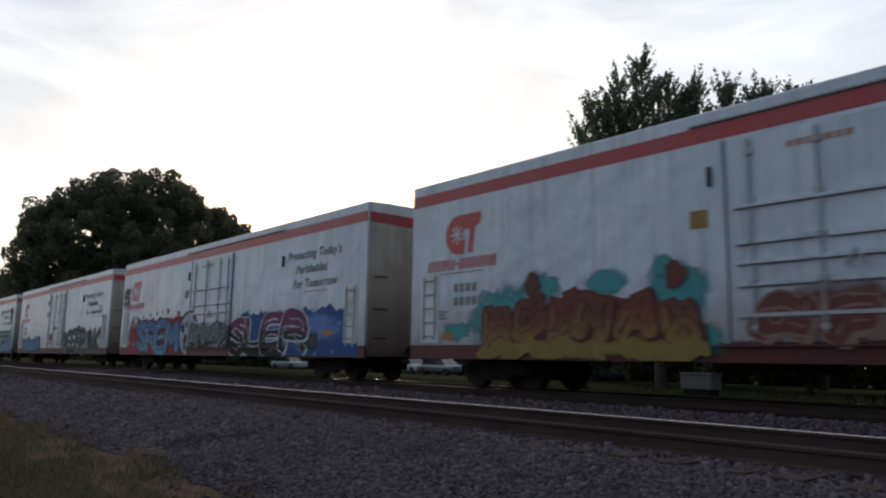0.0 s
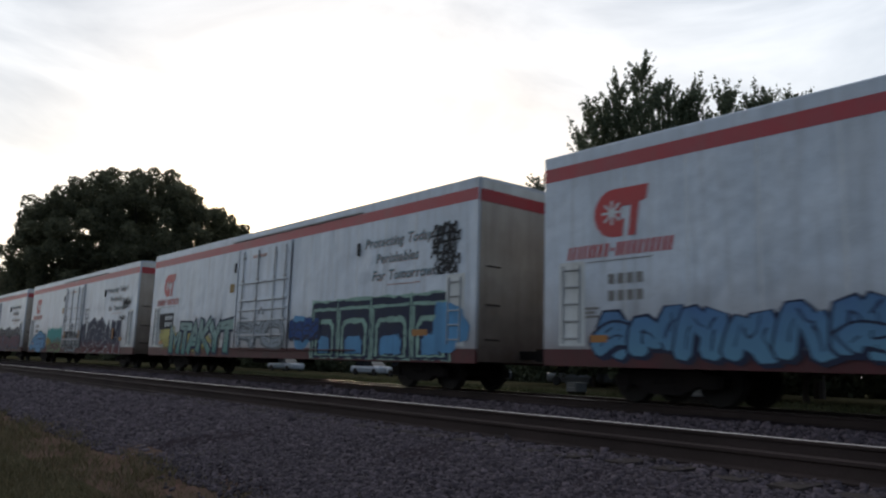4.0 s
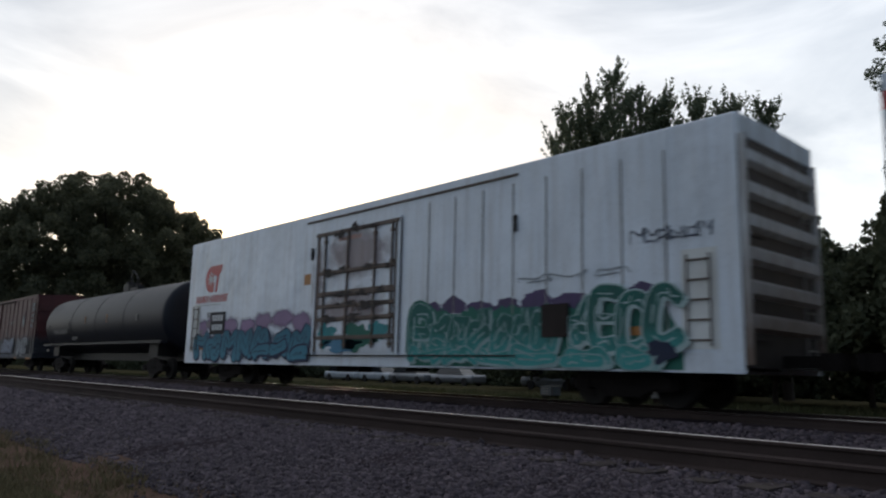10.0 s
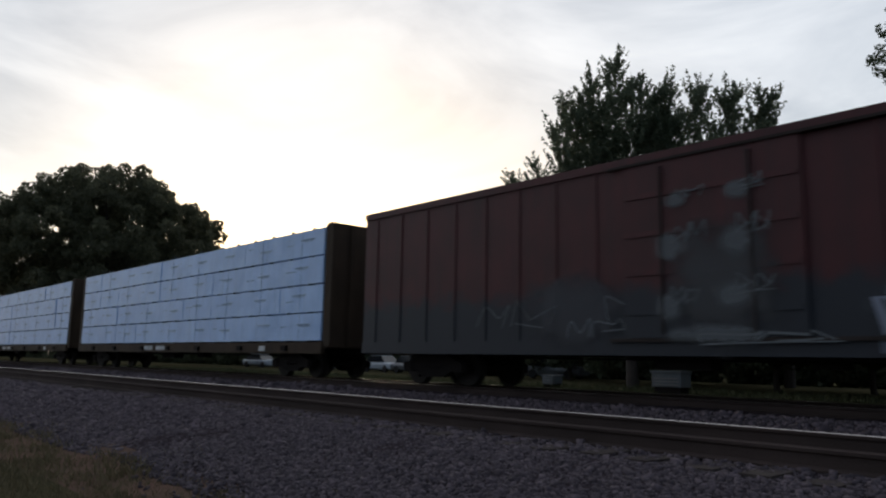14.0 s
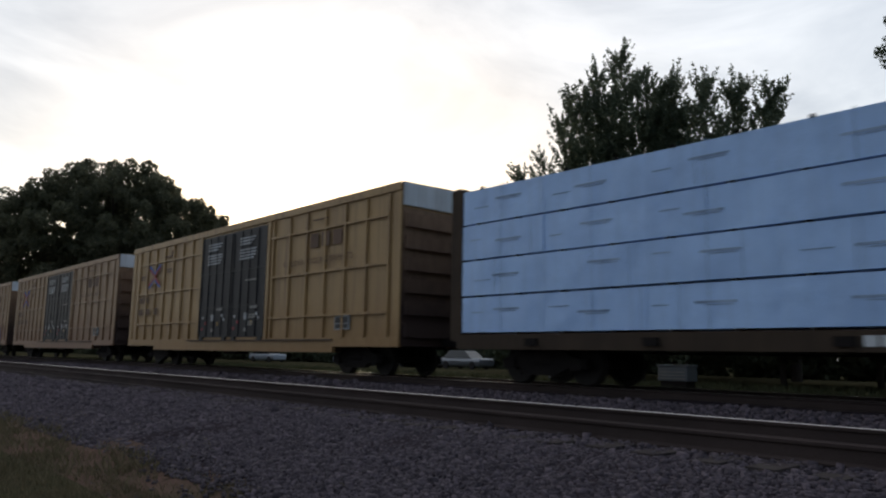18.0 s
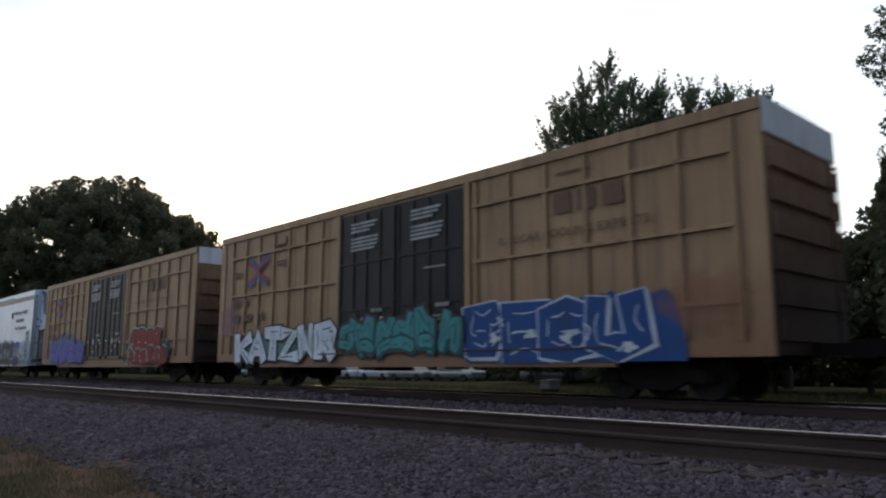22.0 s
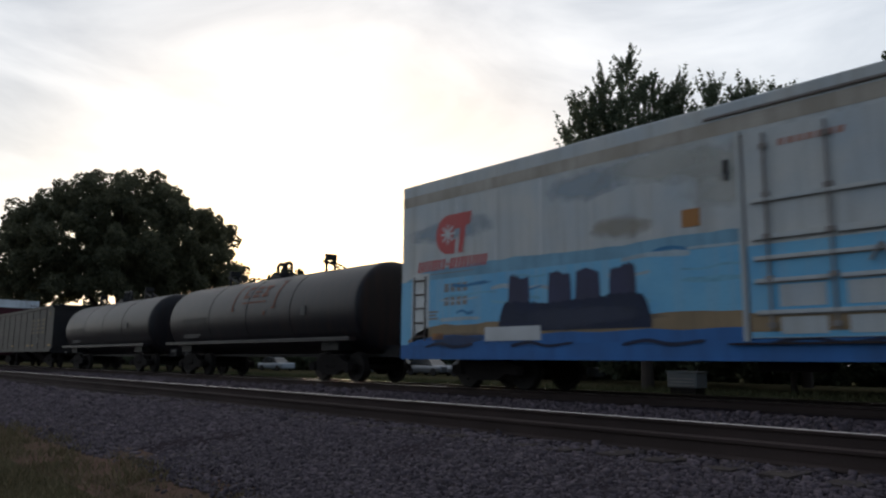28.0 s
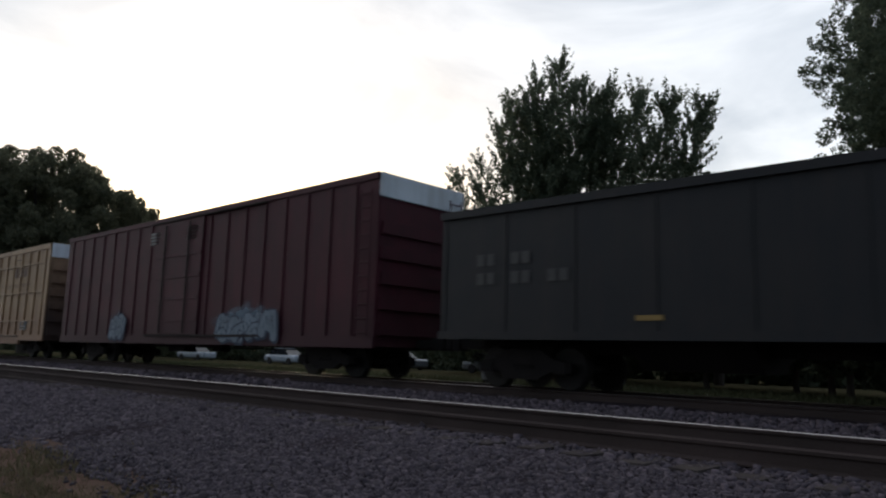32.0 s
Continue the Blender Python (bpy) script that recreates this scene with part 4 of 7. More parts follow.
def parked_car(x, y, paint, label, turn=0):
    car = tagged(new("parked_car"), label, "car")
    car.matrix_world = pose(x, y, ground_z(y), 0, 0, turn)
    prof = [(-0.85, 0.22), (0.85, 0.22), (0.9, 0.6), (0.84, 0.86), (-0.84, 0.86), (-0.9, 0.6)]
    bm = prismed(prof, -2.2, 2.25)
    body = part("body", bm, paint, car)
    body.modifiers.new("round", "BEVEL").width = 0.12
    bm = bmesh.new()
    lo = [bm.verts.new(p) for p in ((-1.7, -0.78, 0.86), (1.2, -0.78, 0.86), (1.2, 0.78, 0.86), (-1.7, 0.78, 0.86))]
    hi = [bm.verts.new(p) for p in ((-1.2, -0.62, 1.42), (0.45, -0.62, 1.42), (0.45, 0.62, 1.42), (-1.2, 0.62, 1.42))]
    for i in range(4):
        bm.faces.new((lo[i], lo[(i + 1) % 4], hi[(i + 1) % 4], hi[i]))
    bm.faces.new(hi)
    part("cabin", bm, M_GLASS, car)
    part("roof", boxes((-1.15, 0.4, -0.6, 0.6, 1.42, 1.46)), paint, car)
    for wx in (-1.35, 1.4):
        for wy in (-0.82, 0.82):
            bm = bmesh.new()
            lathe(bm, [(-0.1, 0.18), (-0.1, 0.3), (-0.07, 0.32), (0.07, 0.32), (0.1, 0.3), (0.1, 0.18)], "y", 16, (wx, wy, 0.32))
            part("wheel", bm, M_BLACK, car)


parked_car(-72.5, 40, M_CARW, "white car parked on the grass behind the tracks", 8)
parked_car(-56.4, 40, M_CARW, "white car at the end of a row beside the hedge", 3)
parked_car(-51.6, 40.4, M_CARW, "white car parked close to others beside the hedge", -3)
parked_car(-46.9, 40, M_CARS, "silver car parked between others beside the hedge", 2)
parked_car(-42.2, 40.6, M_CARS, "silver car parked in a row beside the hedge", 4)
parked_car(-33.0, 41, M_CARS, "silver car parked behind the tracks", 12)


def cabinet(x, y, w, h, label):
    c = tagged(new("utility_cabinet"), label, "utility box")
    c.location = (x, y, ground_z(y))
    b = part("body", boxes((-w / 2, w / 2, -0.35, 0.35, h * 0.42, h)), M_BOX, c)
    b.modifiers.new("round", "BEVEL").width = 0.02
    part("base", boxes((-w / 2 + 0.08, w / 2 - 0.08, -0.3, 0.3, -0.1, h * 0.42)), M_UNDER, c)
    part("lid", boxes((-w / 2 - 0.03, w / 2 + 0.03, -0.38, 0.38, h, h + 0.05)), M_BOX, c)
    for i in range(3):
        part("louvre", boxes((-w / 2 + 0.1, w / 2 - 0.1, -0.365, -0.35, h * 0.5 + i * 0.11, h * 0.5 + 0.04 + i * 0.11)), M_MARKG, c)


cabinet(-14.1, 24, 1.15, 0.9, "pale grey metal utility cabinet standing in the grass")
cabinet(-20.3, 25, 0.55, 0.6, "small pale metal utility cabinet in the grass")

# ---- wagons ----


def body_profile(half, z0, eave, crown, curve=0.22):
    near = [(-half, z0), (-half, eave - curve), (-half + 0.015, eave - curve * 0.45), (-half + 0.06, eave - 0.012), (-half * 0.55, eave + (crown - eave) * 0.7), (0, crown)]
    return near + [(-y, z) for y, z in near[-2::-1]]


def ct_logo(car, u, z, mat=None):
    """The maker's red mark: a rounded block running into a slanted bar, with a white star."""
    w, h = 1.24, 0.94
    y = SIDE - 0.008
    bm = bmesh.new()
    arc = [(u + 0.45 + 0.45 * math.cos(a), z + h / 2 + h / 2 * math.sin(a)) for a in [math.pi * (0.5 + i / 14) for i in range(15)]]
    polygon(bm, arc + [(u + 0.66, z), (u + 0.70, z + 0.34), (u + 0.60, z + 0.34), (u + 0.63, z + h * 0.62), (u + 0.78, z + h * 0.62), (u + 0.84, z + h)], y)
    polygon(bm, [(u + 0.78, z + h * 0.62), (u + 0.84, z + h), (u + w, z + h), (u + w - 0.05, z + h * 0.70), (u + w - 0.20, z + h * 0.66), (u + w - 0.29, z), (u + 0.78, z), (u + 0.85, z + h * 0.62)], y)
    logo = part("logo", bm, mat or M_LOGO, car, "red painted mark")
    bm = bmesh.new()
    for i in range(4):
        a = math.pi * i / 4
        c, s = math.cos(a), math.sin(a)
        cx, cz = u + 0.42, z + 0.48
        polygon(bm, [(cx + c * 0.24 - s * 0.025, cz + s * 0.24 + c * 0.025), (cx - c * 0.24 - s * 0.025, cz - s * 0.24 + c * 0.025), (cx - c * 0.24 + s * 0.025, cz - s * 0.24 - c * 0.025), (cx + c * 0.24 + s * 0.025, cz + s * 0.24 - c * 0.025)], y - 0.003 - i * 0.0004)
    part("star", bm, M_MARK, logo)
    bm, x, zz = bmesh.new(), u - 0.68, z - 0.36
    for i, w in enumerate((0.20, 0.20, 0.19, 0.22, 0.08, 0.19, 0.20, 0.21, 0.20, 0.19)):
        for x0, x1, z0, z1 in (((0, w, 0.10, 0.16),) if i == 4 else ((0, 0.075, 0, 0.26), (w - 0.075, w, 0, 0.26))):
            polygon(bm, [(x + x0 + 0.22 * z0, zz + z0), (x + x1 + 0.22 * z0, zz + z0), (x + x1 + 0.22 * z1, zz + z1), (x + x0 + 0.22 * z1, zz + z1)], y)
        x += w + 0.055
    tagged(part("word_mark", bm, mat or M_LOGO, car), kind="stuff")
    bars(car, u - 0.2, z - 0.45, [[1.5]], 0.02, M_MARKG, name="thin_line")


def slogan(car, u, z, h=0.27, paint=M_TEAL):
    """The painted motto on the leading half of the side."""
    for text, du, dz in (("Protecting Today's", 0.0, 0.0), ("Perishables", 0.55, -0.46), ("For Tomorrow", 0.40, -0.92)):
        line = None
        for dx, mat, dy in ((0.0, paint, 0.010), (0.02, M_SHADOW, 0.006)):
            bm = bmesh.new()
            writing(bm, text, u + du + dx, z + dz - dx, h, SIDE - dy, 0.22, 0.06, 0.014)
            line = part("motto_line" if line is None else "letter_edge", bm, mat, line or car)
            tagged(line, kind="stuff")
    bars(car, u + 1.1, z - 1.08, [[1.4]], 0.025, M_SHADOW, name="thin_line")


def plug_door(car, d0, d1, paint, bar_mat, top=4.38, low=1.02, bold=1.0, track=4.78):
    """A sliding insulated door: posts, upright lock bars with brackets, cross rails, two rows of stiffened panels, hanging track."""
    y = SIDE - 0.035
    door = part("door", boxes((d0 + 0.06, d1 - 0.06, y, SIDE + 0.05, low, top)), paint, car, "plug door")
    for x in (d0, d1):
        part("door_post", boxes((x - 0.035, x + 0.035, SIDE - 0.06, SIDE + 0.02, low - 0.05, top + 0.05)), paint, car)
        part("post_joint", boxes((x + 0.05, x + 0.075, y - 0.004, y + 0.01, low, top)), M_RUSTBAR, car)
    w = d1 - d0
    bars_at = [d0 + w * f for f in (0.13, 0.42, 0.74, 0.93)]
    for x in bars_at:
        part("lock_bar", rods([((x, y - 0.035, low + 0.1), (x, y - 0.035, top - 0.06))], 0.022 * bold, 6), bar_mat, door)
        tagged(part("bracket", boxes(*[(x - 0.06, x + 0.06, y - 0.06, y, z - 0.04, z + 0.04) for z in (low + 0.2, 1.95, 2.62, 3.3, 4.1)]), bar_mat, door), kind="stuff")
    for z, a, b, h in ((3.22, 0.06, 0.97, 0.03), (2.62, 0.06, 0.40, 0.04), (2.62, 0.45, 0.97, 0.05), (2.28, 0.06, 0.97, 0.03), (1.92, 0.06, 0.4, 0.03), (1.92, 0.45, 0.97, 0.03), (1.42, 0.06, 0.97, 0.03)):
        part("door_rib", boxes((d0 + w * a, d0 + w * b, y - 0.05, y, z - h * bold, z + h * bold)), bar_mat if bold > 1 else paint, door)
        # dark strip right below the rib, drawn in as the rib's shadow
        part("rib_seam", boxes((d0 + w * a, d0 + w * b, y - 0.03, y, z - h * bold - 0.022, z - h * bold)), M_RUSTBAR if bold > 1.1 else M_MARKG, door)
    for a, b in ((0.17, 0.38), (0.47, 0.70), (0.77, 0.91)):
        for z0, z1 in ((1.08, 1.34), (1.5, 1.84)):
            part("door_panel", boxes((d0 + w * a, d0 + w * b, y - 0.012, y, z0, z1)), paint, door)
    if bold > 1:
        for x in (d0 + 0.1, d1 - 0.16):
            part("door_edge", boxes((x, x + 0.06, SIDE - 0.06, y, low, top)), bar_mat, door)
        part("door_head", boxes((d0, d1, SIDE - 0.07, y, top - 0.1, top)), bar_mat, door)
    part("door_wheel", rods([((d0 + 1.9, SIDE - 0.09, 2.1), (d0 + 2.05, SIDE - 0.09, 2.35)), ((d0 + 2.05, SIDE - 0.09, 2.35), (d0 + 2.2, SIDE - 0.09, 2.1))], 0.025, 5), bar_mat, door)
    part("door_track", boxes((d0 - 0.6, d1 + 3.9, SIDE - 0.035, SIDE, track, track + 0.03)), bar_mat, car)
    part("track_lip", boxes((d0 - 0.6, d1 + 3.9, SIDE - 0.03, SIDE, track - 0.02, track)), M_RUSTBAR, car)
    part("lower_track", boxes((d0 - 0.3, d1 + 3.9, SIDE - 0.08, SIDE, low - 0.10, low - 0.07)), M_SILL if paint == M_WHITE else M_RUST, car)
    part("door_handle", boxes((d0 - 0.27, d0 - 0.21, SIDE - 0.06, SIDE, 3.66, 4.0)), M_BLACK, car)
    part("door_stop", boxes((d1 + 3.8, d1 + 3.88, SIDE - 0.06, SIDE, 3.55, 3.9)), M_BLACK, car)


def underframe(car, length, drop=0.55):
    part("centre_sill", boxes((0.2, length - 0.2, -0.28, 0.28, 0.72, 1.0)), M_UNDER, car)
    dims = [(x - 0.06, x + 0.06, -1.4, 1.4, 0.82, 1.0) for x in (4.2, length * 0.33, length * 0.5, length * 0.67, length - 4.2)]
    for d in dims:
        part("cross_bearer", boxes(d), M_UNDER, car)
    part("brake_tank", boxes((length * 0.42, length * 0.42 + 1.1, -0.9, -0.5, 0.50, 0.82)), M_UNDER, car)
    part("brake_valve", boxes((length * 0.56, length * 0.56 + 0.5, -0.8, -0.45, 0.55, 0.85)), M_UNDER, car)
    part("brake_rod", rods([((3.4, -0.5, 0.68), (length - 3.4, -0.5, 0.66))], 0.02, 5), M_UNDER, car)
    part("brake_pipe", rods([((length * 0.4, -1.2, 0.7), (length * 0.62, -1.2, 0.7))], 0.02, 5), M_UNDER, car)


def reefer(c, right, label, kind="stripe"):
    """An insulated boxcar. kind: stripe (red band), ribbed (corrugated end), unit (cooling plant on the leading end)."""
    L = right - c
    car = rolling("refrigerator_car", c, label, "railway wagon", "insulated wagons of the train")
    paint = {"stripe": M_WHITE, "ribbed": M_RIBW, "unit": M_WHITE2, "mural": M_MURAL}[kind]
    body = part("body", prismed(body_profile(1.52, 0.95, 5.03, 5.04, 0.05), 0, L), paint, car)
    part("roof", prismed([(-1.3, 5.03), (1.3, 5.03), (0.8, 5.055), (0, 5.065), (-0.8, 5.055)], 0.02, L - 0.05), M_ROOFW, car)
    sill = M_SILL if kind == "stripe" else paint
    for s in (-1, 1):
        part("side_sill", boxes((0, L, min(s * 1.46, s * 1.523), max(s * 1.46, s * 1.523), 0.66, 0.99)), sill, car)
    if kind != "ribbed":
        part("end_plate", boxes((L, L + 0.03, -1.45, 1.45, 0.70, 4.43)), M_ENDW if kind == "stripe" else paint, car)
    part("end_plate", boxes((-0.03, 0, -1.45, 1.45, 0.70, 4.7)), M_ENDW, car)
    if kind == "stripe":
        part("stripe", boxes((0, L, SIDE - 0.004, SIDE, 4.46, 4.75)), M_RED, car, "faded red stripe")
        part("end_stripe", boxes((L + 0.002, L + 0.034, -1.45, 1.45, 4.44, 4.73)), M_RED, car)
        scribble_end = boxes((L + 0.002, L + 0.03, -1.42, 1.42, 4.735, 4.96))
        part("end_cap", scribble_end, M_ROOFW, car)
    if kind in ("unit", "mural"):
        part("band", boxes((0, L, SIDE - 0.004, SIDE, 4.46, 4.72)), M_TANBAND, car, "dirty tan band")
    plug_door(car, 8.5 if kind in ("stripe", "ribbed") else 8.95, 12.25, paint, {"stripe": M_BAR, "ribbed": M_RUSTBAR}.get(kind, M_GREYBAR), bold={"stripe": 1.0, "ribbed": 1.4, "mural": 1.0}.get(kind, 1.05))
    part("placard", boxes((7.86, 8.2, SIDE - 0.012, SIDE, 2.96, 3.27)), M_YELLOW if kind == "stripe" else M_ORANGE, car)
    ladder(car, 0.52, 1.1, 2.66, SIDE - 0.03, M_BAR if kind == "stripe" else M_RUSTBAR)
    ladder(car, L - 0.95, 1.1, 2.66, SIDE - 0.03, M_BAR if kind == "stripe" else M_RUSTBAR)
    part("grab_panel", boxes((L - 1.05, L - 0.4, SIDE - 0.01, SIDE, 1.05, 2.75)), M_ROOFW, car)
    part("grab_panel", boxes((0.42, 1.06, SIDE - 0.01, SIDE, 1.05, 2.72)), M_ROOFW, car)
    if kind != "ribbed":
        for x in (2.0, 3.3, 4.6, 5.9, 7.2, 13.4, 14.7, 16.0, 17.3, 18.6):
            part("panel_seam", boxes((x, x + 0.02, SIDE - 0.003, SIDE, 1.0, 4.45)), M_ROOFW, car)
    ladder(car, L + 0.06, 1.0, 4.6, 0.85, M_MARKG, along="y")
    if kind == "stripe":
        part("roof_bracket", boxes((L - 0.1, L + 0.28, 1.0, 1.5, 4.72, 4.9), (L, L + 0.1, 1.15, 1.35, 4.5, 4.72)), M_ENDW, car)
    for z in (1.2, 2.0, 2.9):
        part("grab_iron", rods([((L + 0.09, -1.3, z), (L + 0.09, -0.85, z))], 0.02, 5), M_RUST, car)
    if kind == "ribbed":
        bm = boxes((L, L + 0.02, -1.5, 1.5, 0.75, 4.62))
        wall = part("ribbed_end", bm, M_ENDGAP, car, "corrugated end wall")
        part("end_cap", boxes((L, L + 0.05, -1.5, 1.5, 4.62, 4.98)), M_GALV, car)
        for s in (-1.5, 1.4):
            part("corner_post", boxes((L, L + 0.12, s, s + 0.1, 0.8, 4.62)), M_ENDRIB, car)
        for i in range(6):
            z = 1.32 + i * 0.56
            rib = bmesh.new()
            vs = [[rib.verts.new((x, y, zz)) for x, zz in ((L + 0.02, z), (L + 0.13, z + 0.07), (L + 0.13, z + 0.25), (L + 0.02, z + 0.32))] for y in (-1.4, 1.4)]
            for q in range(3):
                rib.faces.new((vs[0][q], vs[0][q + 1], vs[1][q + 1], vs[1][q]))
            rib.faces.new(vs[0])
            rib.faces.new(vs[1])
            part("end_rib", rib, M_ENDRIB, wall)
        for x in (13.3, 14.2, 15.1, 16.0, 16.9, 17.8, 18.7, 19.6):
            part("side_seam", boxes((x, x + 0.03, SIDE - 0.012, SIDE, 1.05, 4.6)), M_MARKG, car)
    if kind in ("unit", "mural"):
        part("platform", boxes((L, L + 1.15, -1.4, 1.4, 0.95, 1.05)), M_UNDER, car)
        def slab(pts, y0, y1):
            bm = bmesh.new()
            near, back = ([bm.verts.new((L + x, y, z)) for x, z in pts] for y in (y0, y1))
            bm.faces.new(near)
            bm.faces.new(back[::-1])
            for i in range(len(pts)):
                j = (i + 1) % len(pts)
                bm.faces.new((near[j], near[i], back[i], back[j]))
            return bm
        unit = part("cooling_unit", slab([(0.03, 2.7), (1.08, 2.7), (1.08, 3.5), (0.62, 3.66), (0.46, 4.5), (0.34, 4.72), (0.03, 4.76)], -1.15, 1.15), M_WHITE2, car, "white cooling plant")
        part("hood", slab([(0.03, 4.77), (0.345, 4.73), (0.47, 4.5), (0.63, 3.67), (1.075, 3.52), (1.06, 4.4), (0.95, 4.68), (0.7, 4.86), (0.4, 4.95), (0.03, 4.98)], -1.13, 1.13), M_HOOD, unit, "dark rounded hood")
        part("unit_window", boxes((L + 0.32, L + 0.42, -1.16, -1.14, 4.2, 4.42)), M_BLACK, unit)
        part("unit_window", boxes((L + 0.28, L + 0.44, -1.16, -1.14, 3.13, 3.27)), M_BLACK, unit)
        part("status_lamp", boxes((L - 0.02, L + 0.06, -1.3, -1.22, 3.3, 3.38)), M_BLACK, unit)
        part("unit_rim", boxes((L + 0.03, L + 1.1, -1.17, 1.17, 2.64, 2.7)), M_UNDER, unit)
        part("engine", boxes((L + 0.2, L + 0.95, -0.9, 0.9, 1.06, 1.9)), M_RUST, car)
        part("fuel_tank", boxes((L + 0.12, L + 1.0, -1.05, -0.6, 1.06, 1.5)), M_MARKG, car)
        for x in (0.1, 0.55, 0.75, 1.02):
            part("frame_post", boxes((L + x, L + x + 0.07, -1.16, -1.08, 1.05, 2.66)), M_MARKG, car)
        part("cross_rail", boxes((L + 0.1, L + 1.05, -1.15, -1.10, 1.95, 2.02)), M_MARKG, car)
        ladder(car, L + 0.06, 0.8, 4.7, -1.45, M_MARKG, width=0.4)
    ct_logo(car, 1.3, 3.12)
    bars(car, 1.62, 2.22, [[0.15] * 4, [0.15] * 4], 0.2, M_MARKG, name="wagon_mark", gap=0.3)
    bars(car, 0.9, 1.75, [[0.5], [0.42], [0.5]], 0.05, M_MARKG, name="data_text")
    part("reflector", boxes((1.2, 1.6, SIDE - 0.016, SIDE, 1.12, 1.26)), M_ORANGE, car)
    part("reflector", boxes((18.6, 19.2, SIDE - 0.018, SIDE, 1.3, 1.46)), M_ORANGE, car)
    if kind != "ribbed":
        slogan(car, 16.35, 3.72, 0.27, M_TEAL if kind == "stripe" else M_TEALBOLD)
    bars(car, 9.6, 4.06, [[0.11, 0.13, 0.1, 0.12, 0.13, 0.1, 0.12]], 0.11, M_SHADOW, name="door_number", y=SIDE - 0.04, slant=0.15, gap=0.3)
    underframe(car, L)
    running_gear(car, L, 2.55)
    return car


def boxcar_yellow(c, right, label, paint=None):
    """A high boxcar with ribbed sides and a pair of black plug doors."""
    paint = paint or M_TTX2
    L = right - c
    car = rolling("boxcar", c, label, "railway wagon", "yellow boxcars of the train")
    part("body", prismed([(-1.5, 0.98), (-1.5, 4.93), (-1.4, 4.975), (0, 5.0), (1.4, 4.975), (1.5, 4.93), (1.5, 0.98)], 0, L), paint, car)
    for s in (-1, 1):
        a, b = min(s * 1.45, s * 1.54), max(s * 1.45, s * 1.54)
        part("side_sill", boxes((0, L, a, b, 0.76, 1.02), (2.9, L - 2.9, a, b, 0.60, 0.76)), paint, car)
        part("top_chord", boxes((0, L, a - 0.02 * (s < 0), b + 0.02 * (s > 0), 4.74, 4.95)), paint, car)
    for i in range(15):
        roof = bmesh.new()
        x = 0.5 + i * (L - 1.2) / 14
        prism(roof, [(-1.5, 4.94), (-1.4, 4.995), (0, 5.03), (1.4, 4.995), (1.5, 4.94), (0, 4.95)], x, x + 0.14)
        part("roof_rib", roof, paint, car)
    left = [0.86 + 0.885 * i for i in range(7)]
    rightr = [12.3 + 0.99 * i for i in range(7)]
    for x in left + rightr:
        part("side_post", prismed([(SIDE + 0.03, 0.98), (SIDE - 0.045, 1.0), (SIDE - 0.045, 4.70), (SIDE + 0.03, 4.72)], x - 0.045, x + 0.045), paint, car)
    for z in (4.15, 2.9, 1.64):
        for a, b in ((0.86, 6.95), (12.2, 18.25)):
            part("side_rib", boxes((a, b, SIDE - 0.06, SIDE + 0.03, z - 0.035, z + 0.03)), paint, car)
    for x in (0.0, L - 0.3):
        part("corner_post", boxes((x, x + 0.3, SIDE - 0.014, SIDE + 0.03, 0.98, 4.72)), paint, car)
    for x in (7.0, 12.05):
        part("door_post", boxes((x - 0.08, x + 0.08, SIDE - 0.06, SIDE + 0.03, 0.98, 4.74)), paint, car)
    for i, (a, b) in enumerate(((7.1, 9.5), (9.56, 11.96))):
        door = part("door", boxes((a, b, SIDE - 0.03, SIDE + 0.03, 1.06, 4.66)), M_DOORB, car, "black plug door")
        for x in [a + 0.06 + k * (b - a - 0.12) / 4 for k in range(5)]:
            part("door_rib", boxes((x - 0.035, x + 0.035, SIDE - 0.06, SIDE - 0.03, 1.1, 4.6)), M_DOORB, door)
        for z in (3.32, 2.1):
            part("door_belt", boxes((a, b, SIDE - 0.062, SIDE - 0.03, z - 0.03, z + 0.03)), M_DOORB, door)
        bars(car, a + 0.55, 4.33, [[1.1], [1.0], [0.8], [0], [1.15], [1.15], [1.1], [1.0]], 0.062, M_DOORTEXT, y=SIDE - 0.068, name="door_text")
        bars(car, a + 1.45, 1.98, [[0.16, 0.1, 0.16]], 0.09, M_MARKG, y=SIDE - 0.068, name="door_text")
        part("door_label", boxes((a + 1.05, a + 1.25, SIDE - 0.068, SIDE - 0.055, 1.62, 1.86)), M_DOORTEXT, door)
        for dx, z, w, mat in ((0.35, 1.7, 0.10, M_MARK), (0.55, 1.5, 0.12, M_REDMARK), (1.5, 1.45, 0.16, M_YELLOW), (1.85, 1.75, 0.12, M_MARK), (2.0, 1.62, 0.1, M_MARK), (0.3, 1.3, 0.12, M_REDMARK)):
            part("door_label", boxes((a + dx, a + dx + w * 0.7, SIDE - 0.068, SIDE - 0.055, z, z + w * 0.9)), mat, door)
        part("door_label", boxes((a + 1.1, a + 1.24, SIDE - 0.068, SIDE - 0.055, 1.24, 1.36)), M_MARKG, door)
    bars(car, 10.9, 1.75, [[0.55], [0.5], [0], [0.35], [0.3]], 0.05, M_MARKG, y=SIDE - 0.068, name="door_text")
    bars(car, 10.6, 2.9, [[0.45, 0.3]], 0.05, M_MARKG, y=SIDE - 0.068, name="door_text")
    part("door_rail", boxes((6.2, L - 2.9, SIDE - 0.09, SIDE, 0.93, 0.965)), M_TTXEND, car)
    for x in (7.4, 9.2, 9.9, 11.7):
        part("door_hanger", boxes((x - 0.12, x + 0.12, SIDE - 0.08, SIDE, 0.95, 1.08)), M_BLACK, car)
